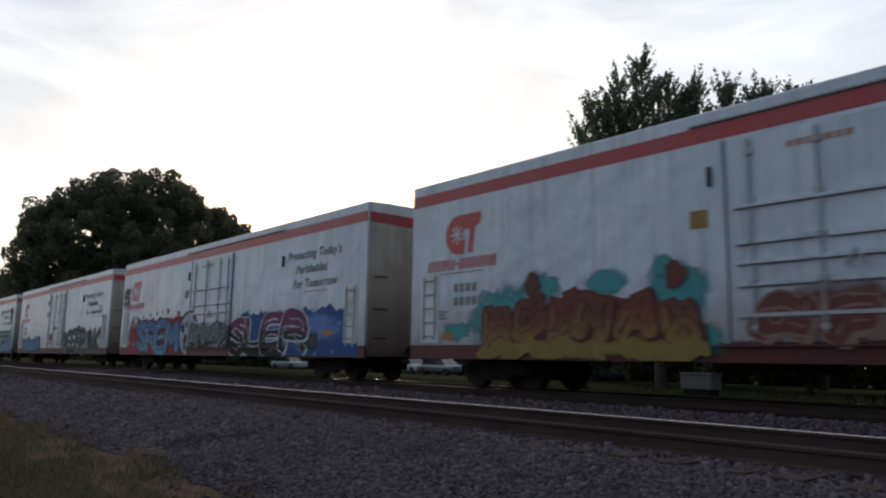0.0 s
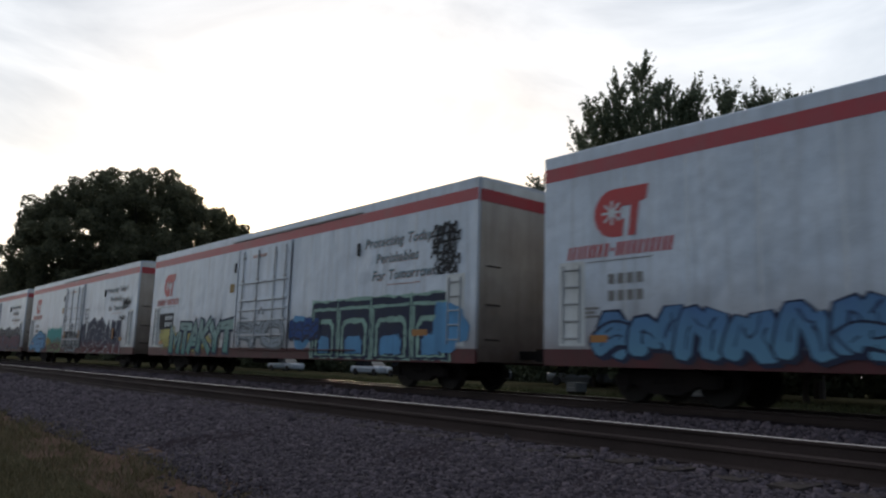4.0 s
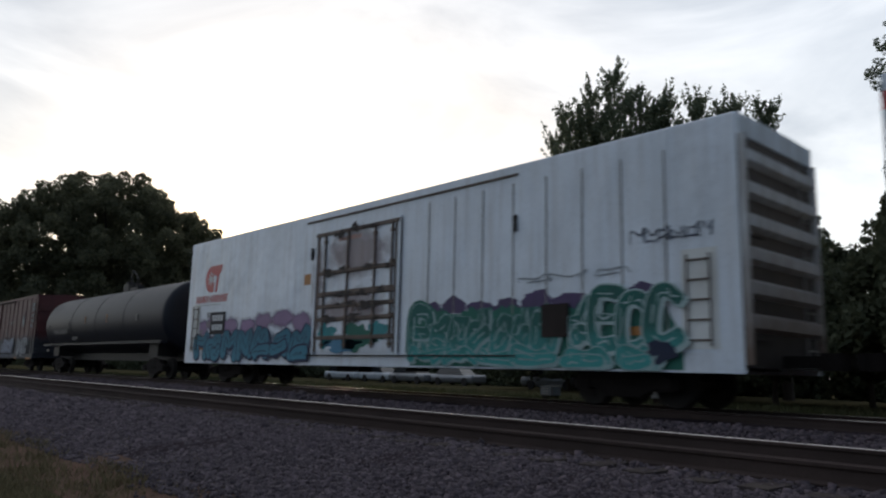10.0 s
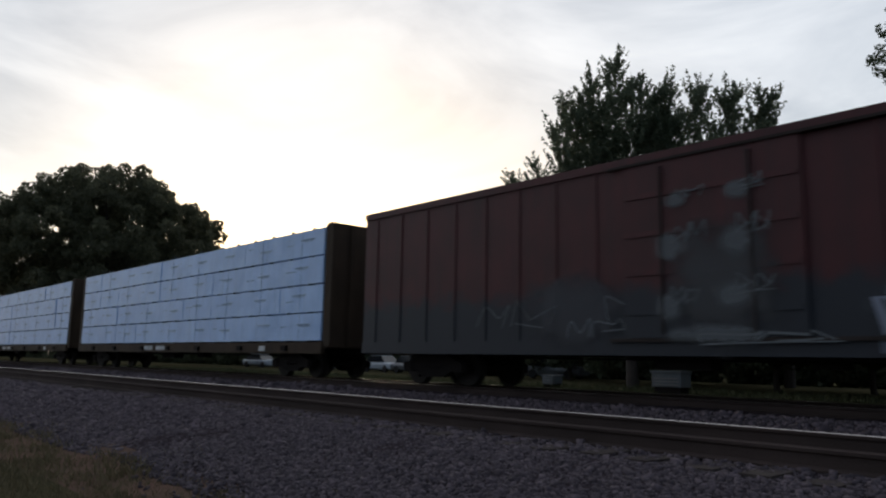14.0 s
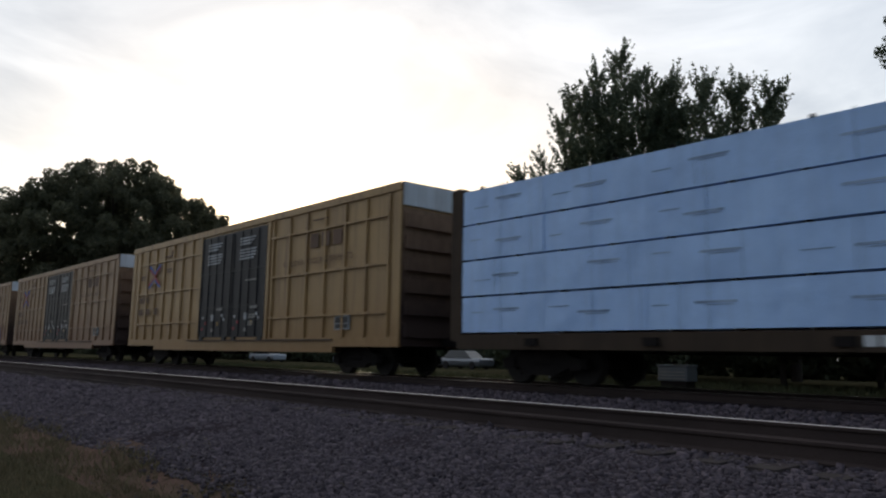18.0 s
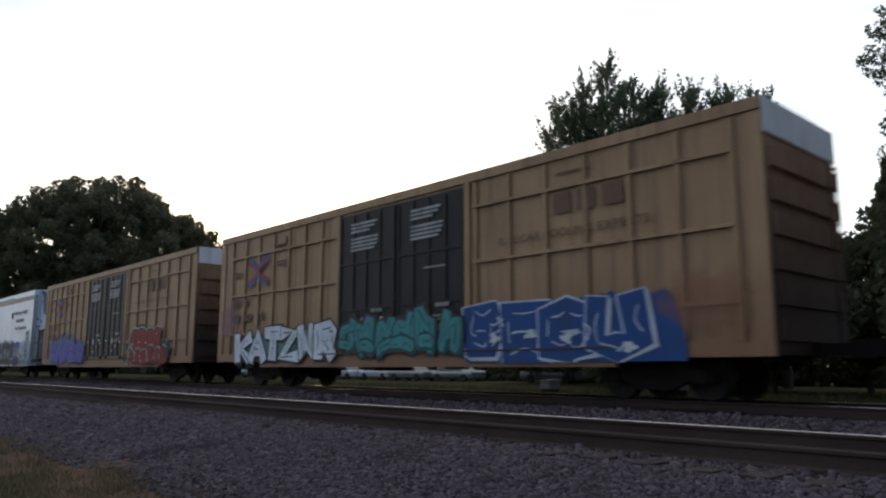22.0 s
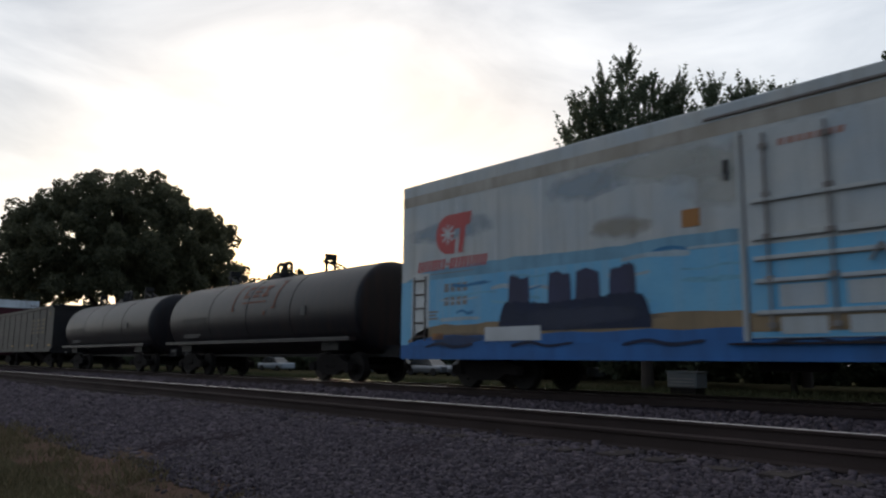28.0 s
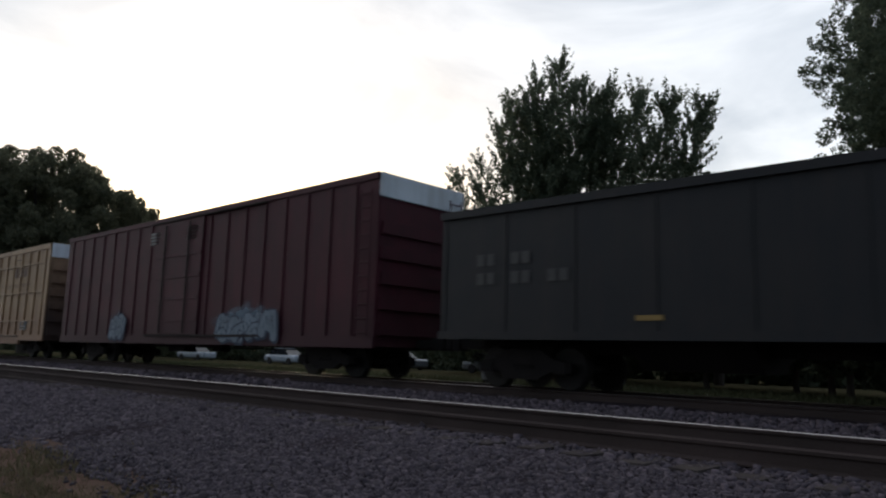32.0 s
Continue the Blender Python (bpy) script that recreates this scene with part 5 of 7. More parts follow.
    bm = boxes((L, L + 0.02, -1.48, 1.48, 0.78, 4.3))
    wall = part("ribbed_end", bm, M_TTXEND, car, "rusty corrugated end wall with painted-in shade")
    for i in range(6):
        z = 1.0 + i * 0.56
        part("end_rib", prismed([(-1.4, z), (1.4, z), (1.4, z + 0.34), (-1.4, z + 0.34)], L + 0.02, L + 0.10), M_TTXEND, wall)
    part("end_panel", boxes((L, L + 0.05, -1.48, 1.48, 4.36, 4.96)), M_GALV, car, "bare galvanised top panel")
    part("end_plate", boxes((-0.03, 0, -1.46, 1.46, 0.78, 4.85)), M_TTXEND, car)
    # red and blue crossed mark
    for name, mat, dz in (("blue_stroke", M_BLUEMARK, 0.075), ("red_stroke", M_REDMARK, -0.075)):
        for side in (-1, 1):
            for arm in (-1, 1):
                bm, prev = bmesh.new(), None
                for i in range(9):
                    f = i / 8
                    x = 2.62 + side * (0.03 + 0.58 * f)
                    z = 3.58 + arm * (0.07 + 0.32 * math.sin(f * 1.35) + dz * 0.8)
                    cur = (x, z - 0.055, z + 0.055)
                    if prev:
                        polygon(bm, [(prev[0], prev[1]), (cur[0], cur[1]), (cur[0], cur[2]), (prev[0], prev[2])], SIDE - 0.062 - 0.001 * arm - (0.003 if dz < 0 else 0))
                    prev = cur
                part(name, bm, mat, car)
    bars(car, 1.05, 3.6, [[0.45], [0.4]], 0.07, M_DULL, name="data_text", y=SIDE - 0.032)
    bars(car, 3.75, 3.75, [[0.6], [0.65]], 0.06, M_DULL, name="data_text", y=SIDE - 0.032)
    bars(car, 0.98, 2.52, [[0.18, 0.18, -0.05, 0.18, 0.18]], 0.24, M_DULL, name="wagon_mark", y=SIDE - 0.032)
    bars(car, 0.98, 2.02, [[0.2, 0.2, -0.2, 0.2, 0.2, -0.2, 0.2, 0.2]], 0.26, M_DULL, name="wagon_number", y=SIDE - 0.032)
    bars(car, 14.5, 3.62, [[0.42, 0.42, 0.46]], 0.42, M_DULL, name="word_mark", y=SIDE - 0.032, gap=0.4)
    bm = bmesh.new()
    writing(bm, "RAILCAR POOLING EXPERTS", 13.0, 3.16, 0.18, SIDE - 0.032, 0.0, 0.10, 0.01)
    tagged(part("motto", bm, M_DULL, car), kind="stuff")
    part("crane_mark", boxes((14.6, 15.4, SIDE - 0.036, SIDE - 0.02, 4.42, 4.46)), M_DULL, car)
    part("crane_mark", boxes((3.6, 4.3, SIDE - 0.064, SIDE - 0.02, 4.27, 4.32), (4.25, 4.31, SIDE - 0.0645, SIDE - 0.02, 4.32, 4.52)), M_DULL, car)
    part("data_plate", boxes((15.9, 16.6, SIDE - 0.036, SIDE, 1.22, 1.62)), M_DOORTEXT, car, "white framed data plate")
    part("data_plate", boxes((15.95, 16.55, SIDE - 0.040, SIDE, 1.40, 1.57), (15.95, 16.55, SIDE - 0.040, SIDE, 1.26, 1.37)), M_BLACK, car)
    ladder(car, L + 0.12, 1.0, 4.3, 0.9, M_TTXEND, along="y")
    underframe(car, L)
    running_gear(car, L, 2.4)
    return car


def lumber_car(c, right, label, seed):
    """A bulkhead flatcar with four tiers of wrapped lumber on each side of its middle partition."""
    L = right - c
    car = rolling("lumber_car", c, label, "railway wagon", "lumber wagons of the train")
    part("deck", boxes((0, L, -1.4, 1.4, 0.88, 1.05)), M_BULK, car)
    for s in (-1, 1):
        part("side_sill", boxes((0.1, L - 0.1, min(s * 1.36, s * 1.48), max(s * 1.36, s * 1.48), 0.72, 1.03)), M_BULK, car)
    part("partition", boxes((0.3, L - 0.3, -0.08, 0.08, 1.05, 4.3)), M_BULK, car)
    for x0, x1 in ((-0.12, 0.1), (L - 0.1, L + 0.12)):
        b = part("bulkhead", boxes((x0, x1, -1.4, 1.4, 0.9, 4.45)), M_BULK, car)
        for y in (-1.35, -0.7, 0.0, 0.7, 1.35):
            part("bulkhead_post", boxes((x0 - 0.06, x1 + 0.06, y - 0.06, y + 0.06, 0.9, 4.4)), M_BULK, b)
    r = random.Random(seed)
    n, x0 = 9, 0.22
    w = (L - 0.44) / n
    bm = bmesh.new()
    box(bm, 0.001, w - 0.001, -1.42, -0.12, 0.012, 0.790)
    me = mesh_of("lumber_pack", bm, M_WRAP)
    bm = bmesh.new()
    box(bm, 0.004, w - 0.004, 0.12, 1.42, 0.012, 0.790)
    far = mesh_of("lumber_pack", bm, M_WRAP)
    for tier in range(4):
        for i in range(n):
            at = (x0 + i * w + 0.0, r.uniform(-0.02, 0.02), 1.08 + tier * 0.822)
            pack = part("lumber_pack", me, None, car, at=at)
            part("lumber_pack", far, None, car, at=at)
            bmm = bmesh.new()
            y = -1.428
            a = w - 1.15 - r.uniform(0.0, 0.5)
            dz = r.uniform(-0.05, 0.1)
            lines = [(a, 0.40 + dz, 0.74, 0.042), (a + 0.18, 0.365 + dz, 0.5, 0.018)]
            if r.random() < 0.7:
                lines.append((r.uniform(0.1, 0.5), 0.42 + r.uniform(-0.12, 0.12), r.uniform(0.3, 0.6), 0.022))
            for x, z, ww, hh in lines:
                polygon(bmm, [(x, z), (x + ww, z), (x + ww, z + hh), (x, z + hh)], y)
            if r.random() < 0.5:
                x = r.uniform(0.1, w - 0.1)
                polygon(bmm, [(x, 0.03), (x + 0.012, 0.03), (x + 0.012, 0.78), (x, 0.78)], y)
            tagged(part("print", bmm, M_PRINT, pack), kind="stuff")
        tagged(part("batten", boxes(*[(x0 + i * w / 2 + 0.4, x0 + i * w / 2 + 0.49, -1.4, -0.1, 1.055 + tier * 0.822, 1.10 + tier * 0.822) for i in range(2 * n)]), M_TIE, car), kind="stuff")
    for i in range(2 * n):
        x = x0 + (i + 0.5) * w / 2
        part("strap_bracket", boxes((x - 0.035, x + 0.035, -1.44, -1.36, 4.33, 4.385)), M_UNDER, car)
    for i in range(n):
        x = x0 + (i + 0.5) * w
        part("strap", rods([((x, -1.432, 1.05), (x, -1.432, 4.36)), ((x, -1.432, 4.37), (x, 0, 4.40))], 0.006, 4), M_PRINT, car)
    for x in (2.2, 5.0, 8.2, L / 2, L - 8.2, L - 5.0, L - 2.2):
        part("winch", boxes((x, x + 0.3, -1.55, -1.46, 0.8, 0.95)), M_UNDER, car)
    bars(car, 8.6, 0.80, [[0.18] * 4 + [-0.3] + [0.18] * 4], 0.16, M_MARK, y=-1.49, name="wagon_mark")
    part("data_plate", boxes((18.05, 18.4, -1.49, -1.47, 0.78, 0.94)), M_MARK, car)
    underframe(car, L)
    running_gear(car, L, 2.3)
    return car


def tank_car(c, right, label, radius, centre, paint, seed, walk_rail=True, mid=None, depth=0.55, square=0.66):
    L = right - c
    car = rolling("tank_car", c, label, "railway wagon", "tank wagons of the train")
    prof = [(0.0, 0.02)] + [(depth * (1 - abs(math.cos(a)) ** square), radius * math.sin(a) ** square) for a in [math.pi / 2 * i / 10 for i in range(1, 11)]]
    prof += [(L - d, r) for d, r in prof[::-1]]
    bm = bmesh.new()
    lathe(bm, prof, "x", 48, (0, 0, centre))
    shell = part("shell", bm, paint, car, "tank shell", smooth=True)
    for x in (L * 0.28, L * 0.5, L * 0.72):
        bm = bmesh.new()
        lathe(bm, [(x, radius + 0.002), (x, radius + 0.012), (x + 0.05, radius + 0.012), (x + 0.05, radius + 0.002)], "x", 48, (0, 0, centre))
        part("weld_band", bm, paint, shell)
    zb = centre - radius
    for y in (-1.5, 1.25):
        part("side_walk", boxes((0.2, L - 0.2, y, y + 0.25, zb + 0.40, zb + 0.5)), paint, car)
    part("sill", boxes((-0.6, L + 0.6, -0.35, 0.35, 0.72, 1.05)), M_BLACK, car)
    for x in (1.6, L - 1.6):
        part("saddle", boxes((x - 0.45, x + 0.45, -1.2, 1.2, 0.9, centre - radius * 0.72)), M_BLACK, car)
    mid = mid or L * 0.5 + (1.7 if walk_rail else 0.0)
    hatch = mid - 1.25 if walk_rail else mid
    tall = 0.32 if walk_rail else 0.06
    dome = part("manway", boxes((hatch - 0.35, hatch + 0.35, -0.35, 0.35, centre + radius - 0.05, centre + radius + tall)), M_BLACK, car)
    bm = bmesh.new()
    ang = [(0.36 * math.cos(6.2832 * i / 16), 0.36 * math.sin(6.2832 * i / 16)) for i in range(16)]
    lo, hi = ([bm.verts.new((hatch + x, y, z)) for x, y in ang] for z in (centre + radius + tall - 0.02, centre + radius + tall + 0.1))
    for i in range(16):
        bm.faces.new((lo[i], lo[(i + 1) % 16], hi[(i + 1) % 16], hi[i]))
    bm.faces.new(hi)
    bm.faces.new(lo[::-1])
    part("lid", bm, M_BLACK, dome)
    zt = centre + radius
    if walk_rail:
        part("platform", boxes((mid - 0.75, mid + 0.2, -0.35, 0.35, zt - 0.08, zt + 0.1)), M_BLACK, car)
    if walk_rail:
        seg = []
        for y in (-0.32,):
            hoop = [(mid - 0.8, zt - 0.1), (mid - 0.8, zt + 0.7), (mid - 0.68, zt + 0.9), (mid - 0.4, zt + 0.9), (mid + 0.22, zt + 0.42), (mid + 0.12, zt + 0.36), (mid - 0.08, zt + 0.24), (mid - 0.08, zt - 0.1)]
            seg += [((p[0], y, p[1]), (q[0], y, q[1])) for p, q in zip(hoop, hoop[1:])]
            seg += [((mid - 0.6, y, zt - 0.1), (mid - 0.6, y, zt + 0.9)), ((mid + 0.12, y, zt - 0.1), (mid + 0.12, y, zt + 0.38)), ((mid - 1.3, y, zt + 0.2), (mid - 0.8, y, zt + 0.22))]
        for rod_ends in seg:
            part("handrail", rods([rod_ends], 0.025, 6), M_BLACK, car)
    else:
        for k in (-0.28, 0.28):
            pts = [(mid + k - 0.2, zt)] + [(mid + k + 0.2 * math.cos(a), zt + 0.40 + 0.14 * math.sin(a)) for a in [math.pi * (1 - i / 6) for i in range(7)]] + [(mid + k + 0.2, zt)]
            part("hoop", rods([((a[0], 0.0, a[1]), (b[0], 0.0, b[1])) for a, b in zip(pts, pts[1:])], 0.065, 8), M_BLACK, car)
        part("hoop_link", rods([((mid - 0.3, 0.0, zt + 0.53), (mid + 0.3, 0.0, zt + 0.53))], 0.045, 6), M_BLACK, car)
        part("running_board", boxes((1.0, L - 1.0, 0.2, 0.6, zt - 0.02, zt + 0.05)), M_BLACK, car)
        for x in (mid - 3.9, mid + 3.0):
            for y in (-0.16, 0.16):
                part("vent_post", rods([((x, y, zt - 0.08), (x, y, zt + 0.42)), ((x, y, zt + 0.40), (x - 0.12, y, zt + 0.36))], 0.05, 6), M_BLACK, car)
                part("sloping_arm", rods([((x, y, zt + 0.3), (x + 0.75, y, zt + 0.02))], 0.035, 6), M_BLACK, car)
            part("vent_cap", boxes((x - 0.07, x + 0.07, -0.2, 0.2, zt + 0.36, zt + 0.56)), M_BLACK, car)
            part("vent_step", boxes((x - 0.2, x - 0.07, -0.2, 0.2, zt + 0.28, zt + 0.34)), M_BLACK, car)
    if walk_rail:
        for u in (6.8, 9.8):
            part("reflector", boxes((u, u + 0.045, -radius - 0.014, -radius + 0.01, centre - 0.1, centre + 0.26)), M_ORANGE, car)
        for u in (0.9, 4.3):
            part("stencil_bar", boxes((u, u + 0.05, -radius - 0.014, -radius + 0.01, centre - 0.25, centre + 0.1)), M_TANKMARK, car)
    bars(car, 2.0 if walk_rail else 1.3, centre - (0.5 if walk_rail else 0.18), [[0.17, 0.07, 0.15, 0.17, -0.13] + [0.15] * 6], 0.22, M_TANKMARK if walk_rail else M_GHOSTMARK, y=-radius - 0.012, name="wagon_mark")
    bars(car, 4.8 if walk_rail else 1.5, centre - (0.75 if walk_rail else 0.62), [[1.0], [0.9]] if walk_rail else [[1.6], [1.4]], 0.05, M_TANKMARK if walk_rail else M_GHOSTMARK, y=-radius + 0.05, name="data_text")
    part("placard", boxes((L - 3.0, L - 2.75, -radius - 0.03, -radius - 0.005, centre - 0.15, centre + 0.12)), M_TANKMARK, car)
    part("walk_edge", boxes((0.2, L - 0.2, -1.515, -1.5, zb + 0.47, zb + 0.505)), M_BLACK if walk_rail else M_TANKMARK, car)
    part("reflector", boxes((0.9, 1.3, -1.51, -1.5, zb + 0.12, zb + 0.2)), M_TANKMARK, car)
    running_gear(car, L, 1.75, 0.25)
    return car


def plain_boxcar(c, right, label, paint, top, seed, galv=False):
    """An older steel boxcar with riveted upright ribs and a single sliding door."""
    L = right - c
    car = rolling("boxcar", c, label, "railway wagon", "dark red boxcars of the train")
    part("body", prismed([(-1.5, 0.98), (-1.5, top - 0.02), (0, top + (0.02 if galv else 0.1)), (1.5, top - 0.02), (1.5, 0.98)], 0, L), paint, car)
    for s in (-1, 1):
        part("side_sill", boxes((0, L, min(s * 1.44, s * 1.53), max(s * 1.44, s * 1.53), 0.74, 1.02)), paint, car)
        part("eave", boxes((0, L, min(s * 1.44, s * 1.545), max(s * 1.44, s * 1.545), top - 0.16, top)), paint, car)
    door0, door1 = L * 0.41, L * 0.575
    x = 0.5
    while x < L - 0.2:
        if not door0 - 0.1 < x < door1 + 0.1:
            part("side_post", boxes((x - 0.03, x + 0.03, SIDE - (0.018 if galv else 0.004), SIDE + 0.03, 1.0, top - 0.16)), paint, car)
        x += 0.98
    door = part("door", boxes((door0, door1, SIDE - 0.05, SIDE + 0.03, 1.05, top - 0.2)), paint, car, "sliding door")
    for z in (1.5, 2.2, 2.9, 3.6):
        part("door_rib", boxes((door0 + 0.05, door1 - 0.05, SIDE - 0.075, SIDE - 0.05, z - 0.05, z + 0.05)), paint, door)
    for k in (0.25, 0.75):
        xx = door0 + (door1 - door0) * k
        part("lock_bar", rods([((xx, SIDE - 0.09, 1.1), (xx, SIDE - 0.09, top - 0.3))], 0.025, 6), M_RUST, door)
    part("door_track", boxes((door0 - 0.3, door1 + 3.4, SIDE - 0.08, SIDE, 0.98, 1.04), (door0 - 0.3, door1 + 3.4, SIDE - 0.09, SIDE, top - 0.2, top - 0.15)), M_RUST, car)
    bm = boxes((L, L + 0.02, -1.46, 1.46, 0.78, top - 0.1 if not galv else 4.25))
    wall = part("ribbed_end", bm, paint, car, "corrugated end wall")
    for i in range(5):
        z = 1.05 + i * 0.6
        part("end_rib", prismed([(-1.4, z), (1.4, z), (1.4, z + 0.3), (-1.4, z + 0.3)], L + 0.02, L + 0.09), paint, wall)
    if galv:
        part("end_panel", boxes((L, L + 0.05, -1.48, 1.48, 4.36, top)), M_GALV, car, "bare galvanised top panel")
    part("end_plate", boxes((-0.03, 0, -1.46, 1.46, 0.78, top - 0.1)), paint, car)
    ladder(car, L - 0.6, 1.0, top - 0.4, SIDE - 0.05, paint)
    ladder(car, L + 0.12, 1.0, top - 0.3, 0.9, paint, along="y")
    underframe(car, L)
    running_gear(car, L, 2.3)
    return car


def hopper_car(c, right, label):
    L = right - c
    car = rolling("hopper_car", c, label, "railway wagon", "open wagons of the train")
    part("body", prismed([(-1.48, 1.05), (-1.48, 3.62), (-1.3, 3.72), (1.3, 3.72), (1.48, 3.62), (1.48, 1.05)], 0.0, L), M_BLACK, car)
    for z in (3.60, 1.05):
        part("chord", boxes((0, L, -1.56, -1.47, z - 0.09, z + 0.07)), M_BLACK, car)
    x = 0.1
    while x < L:
        part("side_post", boxes((x - 0.04, x + 0.04, -1.50, -1.46, 1.0, 3.6)), M_BLACK, car)
        x += 1.62
    for z in (1.2, 2.0, 2.8, 3.5):
        part("end_rib", boxes((L, L + 0.08, -1.4, 1.4, z, z + 0.12)), M_BLACK, car)
    part("end_plate", boxes((L, L + 0.03, -1.46, 1.46, 0.9, 3.66)), M_BLACK, car)
    # faded gold shapes with bars beneath them
    y = -1.503
    for u in (9.75, 11.0, 12.15):
        bm = bmesh.new()
        for z in (2.3, 2.55, 2.80):
            polygon(bm, [(u, z), (u + 0.74, z), (u + 0.74, z + 0.15), (u, z + 0.15)], y)
        polygon(bm, [(u, 2.06), (u + 0.78, 2.06), (u + 0.78, 2.19), (u, 2.19)], y)
        part("gold_mark", bm, M_CSX, car, "faded gold painted shape")
    bars(car, 1.0, 2.45, [[0.2] * 2 + [-0.3] + [0.2] * 2, [0.2] * 2 + [-0.3] + [0.2] * 2 + [-0.3] + [0.2] * 2], 0.24, M_GHOSTMARK, y=y, name="wagon_mark")
    part("data_plate", boxes((11.25, 11.62, y - 0.01, y + 0.02, 1.54, 1.76)), M_MARKG, car)
    part("data_plate", boxes((11.285, 11.585, y - 0.014, y + 0.02, 1.575, 1.725)), M_BLACK, car)
    for x in (4.6, 8.8, 9.9, 13.9):
        part("reflector", boxes((x, x + 0.5, y - 0.006, y + 0.02, 1.3, 1.39)), M_YELLOW, car)
    part("corner_disc", boxes((13.75, 14.0, y - 0.004, y + 0.02, 3.08, 3.3)), M_CSX, car)
    part("hopper", prismed([(-1.2, 1.0), (1.2, 1.0), (0.5, 0.45), (-0.5, 0.45)], 4.2, 6.4), M_UNDER, car)
    part("hopper", prismed([(-1.2, 1.0), (1.2, 1.0), (0.5, 0.45), (-0.5, 0.45)], L - 6.4, L - 4.2), M_UNDER, car)
    part("centre_sill", boxes((0.2, L - 0.2, -0.28, 0.28, 0.72, 1.0)), M_UNDER, car)
    running_gear(car, L, 1.9)
    return car


# ---- colours of the sprayed pieces and the mural ----
def flat(name, c, rough=0.5):
    return surface(name, tuple(v * 0.88 for v in c), tuple(v * 0.62 + 0.012 for v in c), tuple(v * 0.3 + 0.02 for v in c), max(rough, 0.65), streak=0.38, grain=11, bump=0.03, spec=0.2)


M_BLUEMARK = flat("blue_mark_paint", (0.05, 0.14, 0.42))
M_REDMARK = flat("red_mark_paint", (0.40, 0.06, 0.08))
M_DULL = flat("worn_brown_stencil", (0.17, 0.098, 0.064))
S_BLACK = flat("black_spray", (0.014, 0.014, 0.018))
S_NAVY = flat("navy_spray", (0.022, 0.03, 0.065))
S_WHITE = flat("white_spray", (0.62, 0.66, 0.72))
S_GREY = flat("silver_spray", (0.34, 0.37, 0.40))
S_BLUE = flat("blue_spray", (0.018, 0.075, 0.26))
S_SKY = flat("light_blue_spray", (0.12, 0.32, 0.55))
S_TEAL = flat("teal_spray", (0.06, 0.29, 0.31))
S_GREEN = flat("green_spray", (0.03, 0.16, 0.12))
S_MINT = flat("mint_spray", (0.30, 0.46, 0.38))
S_RED = flat("red_spray", (0.30, 0.026, 0.034))
S_WINE = flat("wine_spray", (0.105, 0.018, 0.036))
S_OCHRE = flat("ochre_spray", (0.28, 0.19, 0.055))
S_PURPLE = flat("violet_spray", (0.15, 0.135, 0.50))
S_LILAC = flat("lilac_spray", (0.30, 0.20, 0.34))
S_RUSTRED = spray("rust_to_yellow_spray", (0.29, 0.21, 0.055), (0.17, 0.055, 0.04), 0.7, 1.6)
S_NAVYRED = spray("red_to_navy_spray", (0.13, 0.02, 0.025), (0.024, 0.026, 0.06), 0.75, 1.35)
S_TEALRED = spray("dark_red_to_teal_spray", (0.12, 0.03, 0.03), (0.03, 0.32, 0.30), 1.0, 1.6)
S_BLUEFADE = spray("pale_to_blue_spray", (0.13, 0.28, 0.40), (0.085, 0.18, 0.38), 0.8, 2.0)
S_MAUVE = spray("blue_to_mauve_spray", (0.10, 0.24, 0.36), (0.30, 0.17, 0.28), 1.4, 2.3)
M_MURAL = surface("beige_mural_paint", (0.46, 0.46, 0.44), (0.37, 0.41, 0.44), GRIME, 0.5, streak=0.3, bump=0.05)
S_SEA = surface("sea_blue_mural_paint", (0.10, 0.34, 0.56), (0.16, 0.42, 0.60), (0.3, 0.36, 0.4), 0.5, streak=0.3, bump=0.04)
S_DEEP = flat("deep_blue_mural_paint", (0.045, 0.16, 0.42))
S_SAND = flat("sand_mural_paint", (0.34, 0.24, 0.14))

# ---- the train ----
WHITE_LABEL = "white insulated wagon, red stripe, graffiti in "
A = reefer(-14.73, 6.12, WHITE_LABEL + "teal, yellow and rust")
TEALHAZE = haze("teal_haze", (0.05, 0.27, 0.29), 0.95)
RUSTY = flat("rust_brown_spray", (0.17, 0.055, 0.045))
for k, (u, z, w, h) in enumerate(((3.3, 1.55, 1.9, 1.3), (4.3, 2.15, 1.0, 0.6), (6.0, 2.2, 1.0, 0.5), (7.6, 1.9, 1.2, 0.9), (8.0, 1.0, 0.8, 0.7), (1.7, 1.3, 0.9, 0.4), (7.3, 2.35, 0.5, 0.4))):
    blob(A, u, z, w * 1.25, h * 1.25, TEALHAZE, 300 + k, 0.004 + 0.0003 * k, lump=0.35)
blob(A, 5.3, 1.3, 5.0, 1.1, S_RUSTRED, 310, 0.007, lump=0.2, k=40)
graffiti(A, "??????", 2.7, 8.1, 0.72, 2.1, S_RUSTRED, flat("dark_rust_spray", (0.10, 0.03, 0.028)), 11, thick=0.34, line=0.03, wobble=0.3, proud=0.006, shine=S_OCHRE, rise=0.15)
graffiti(A, "???????", 2.5, 8.2, 0.70, 1.1, S_OCHRE, flat("dull_yellow_spray", (0.26, 0.20, 0.05)), 12, thick=0.3, line=0.04, wobble=0.35, proud=0.02)
for k, (u, z) in enumerate(((4.15, 2.25), (7.55, 2.2))):
    blob(A, u, z, 0.42, 0.5, RUSTY, 320 + k, 0.032)
blob(A, 10.4, 1.45, 3.2, 1.0, haze("rust_haze", (0.17, 0.06, 0.05), 0.9), 13, 0.05)
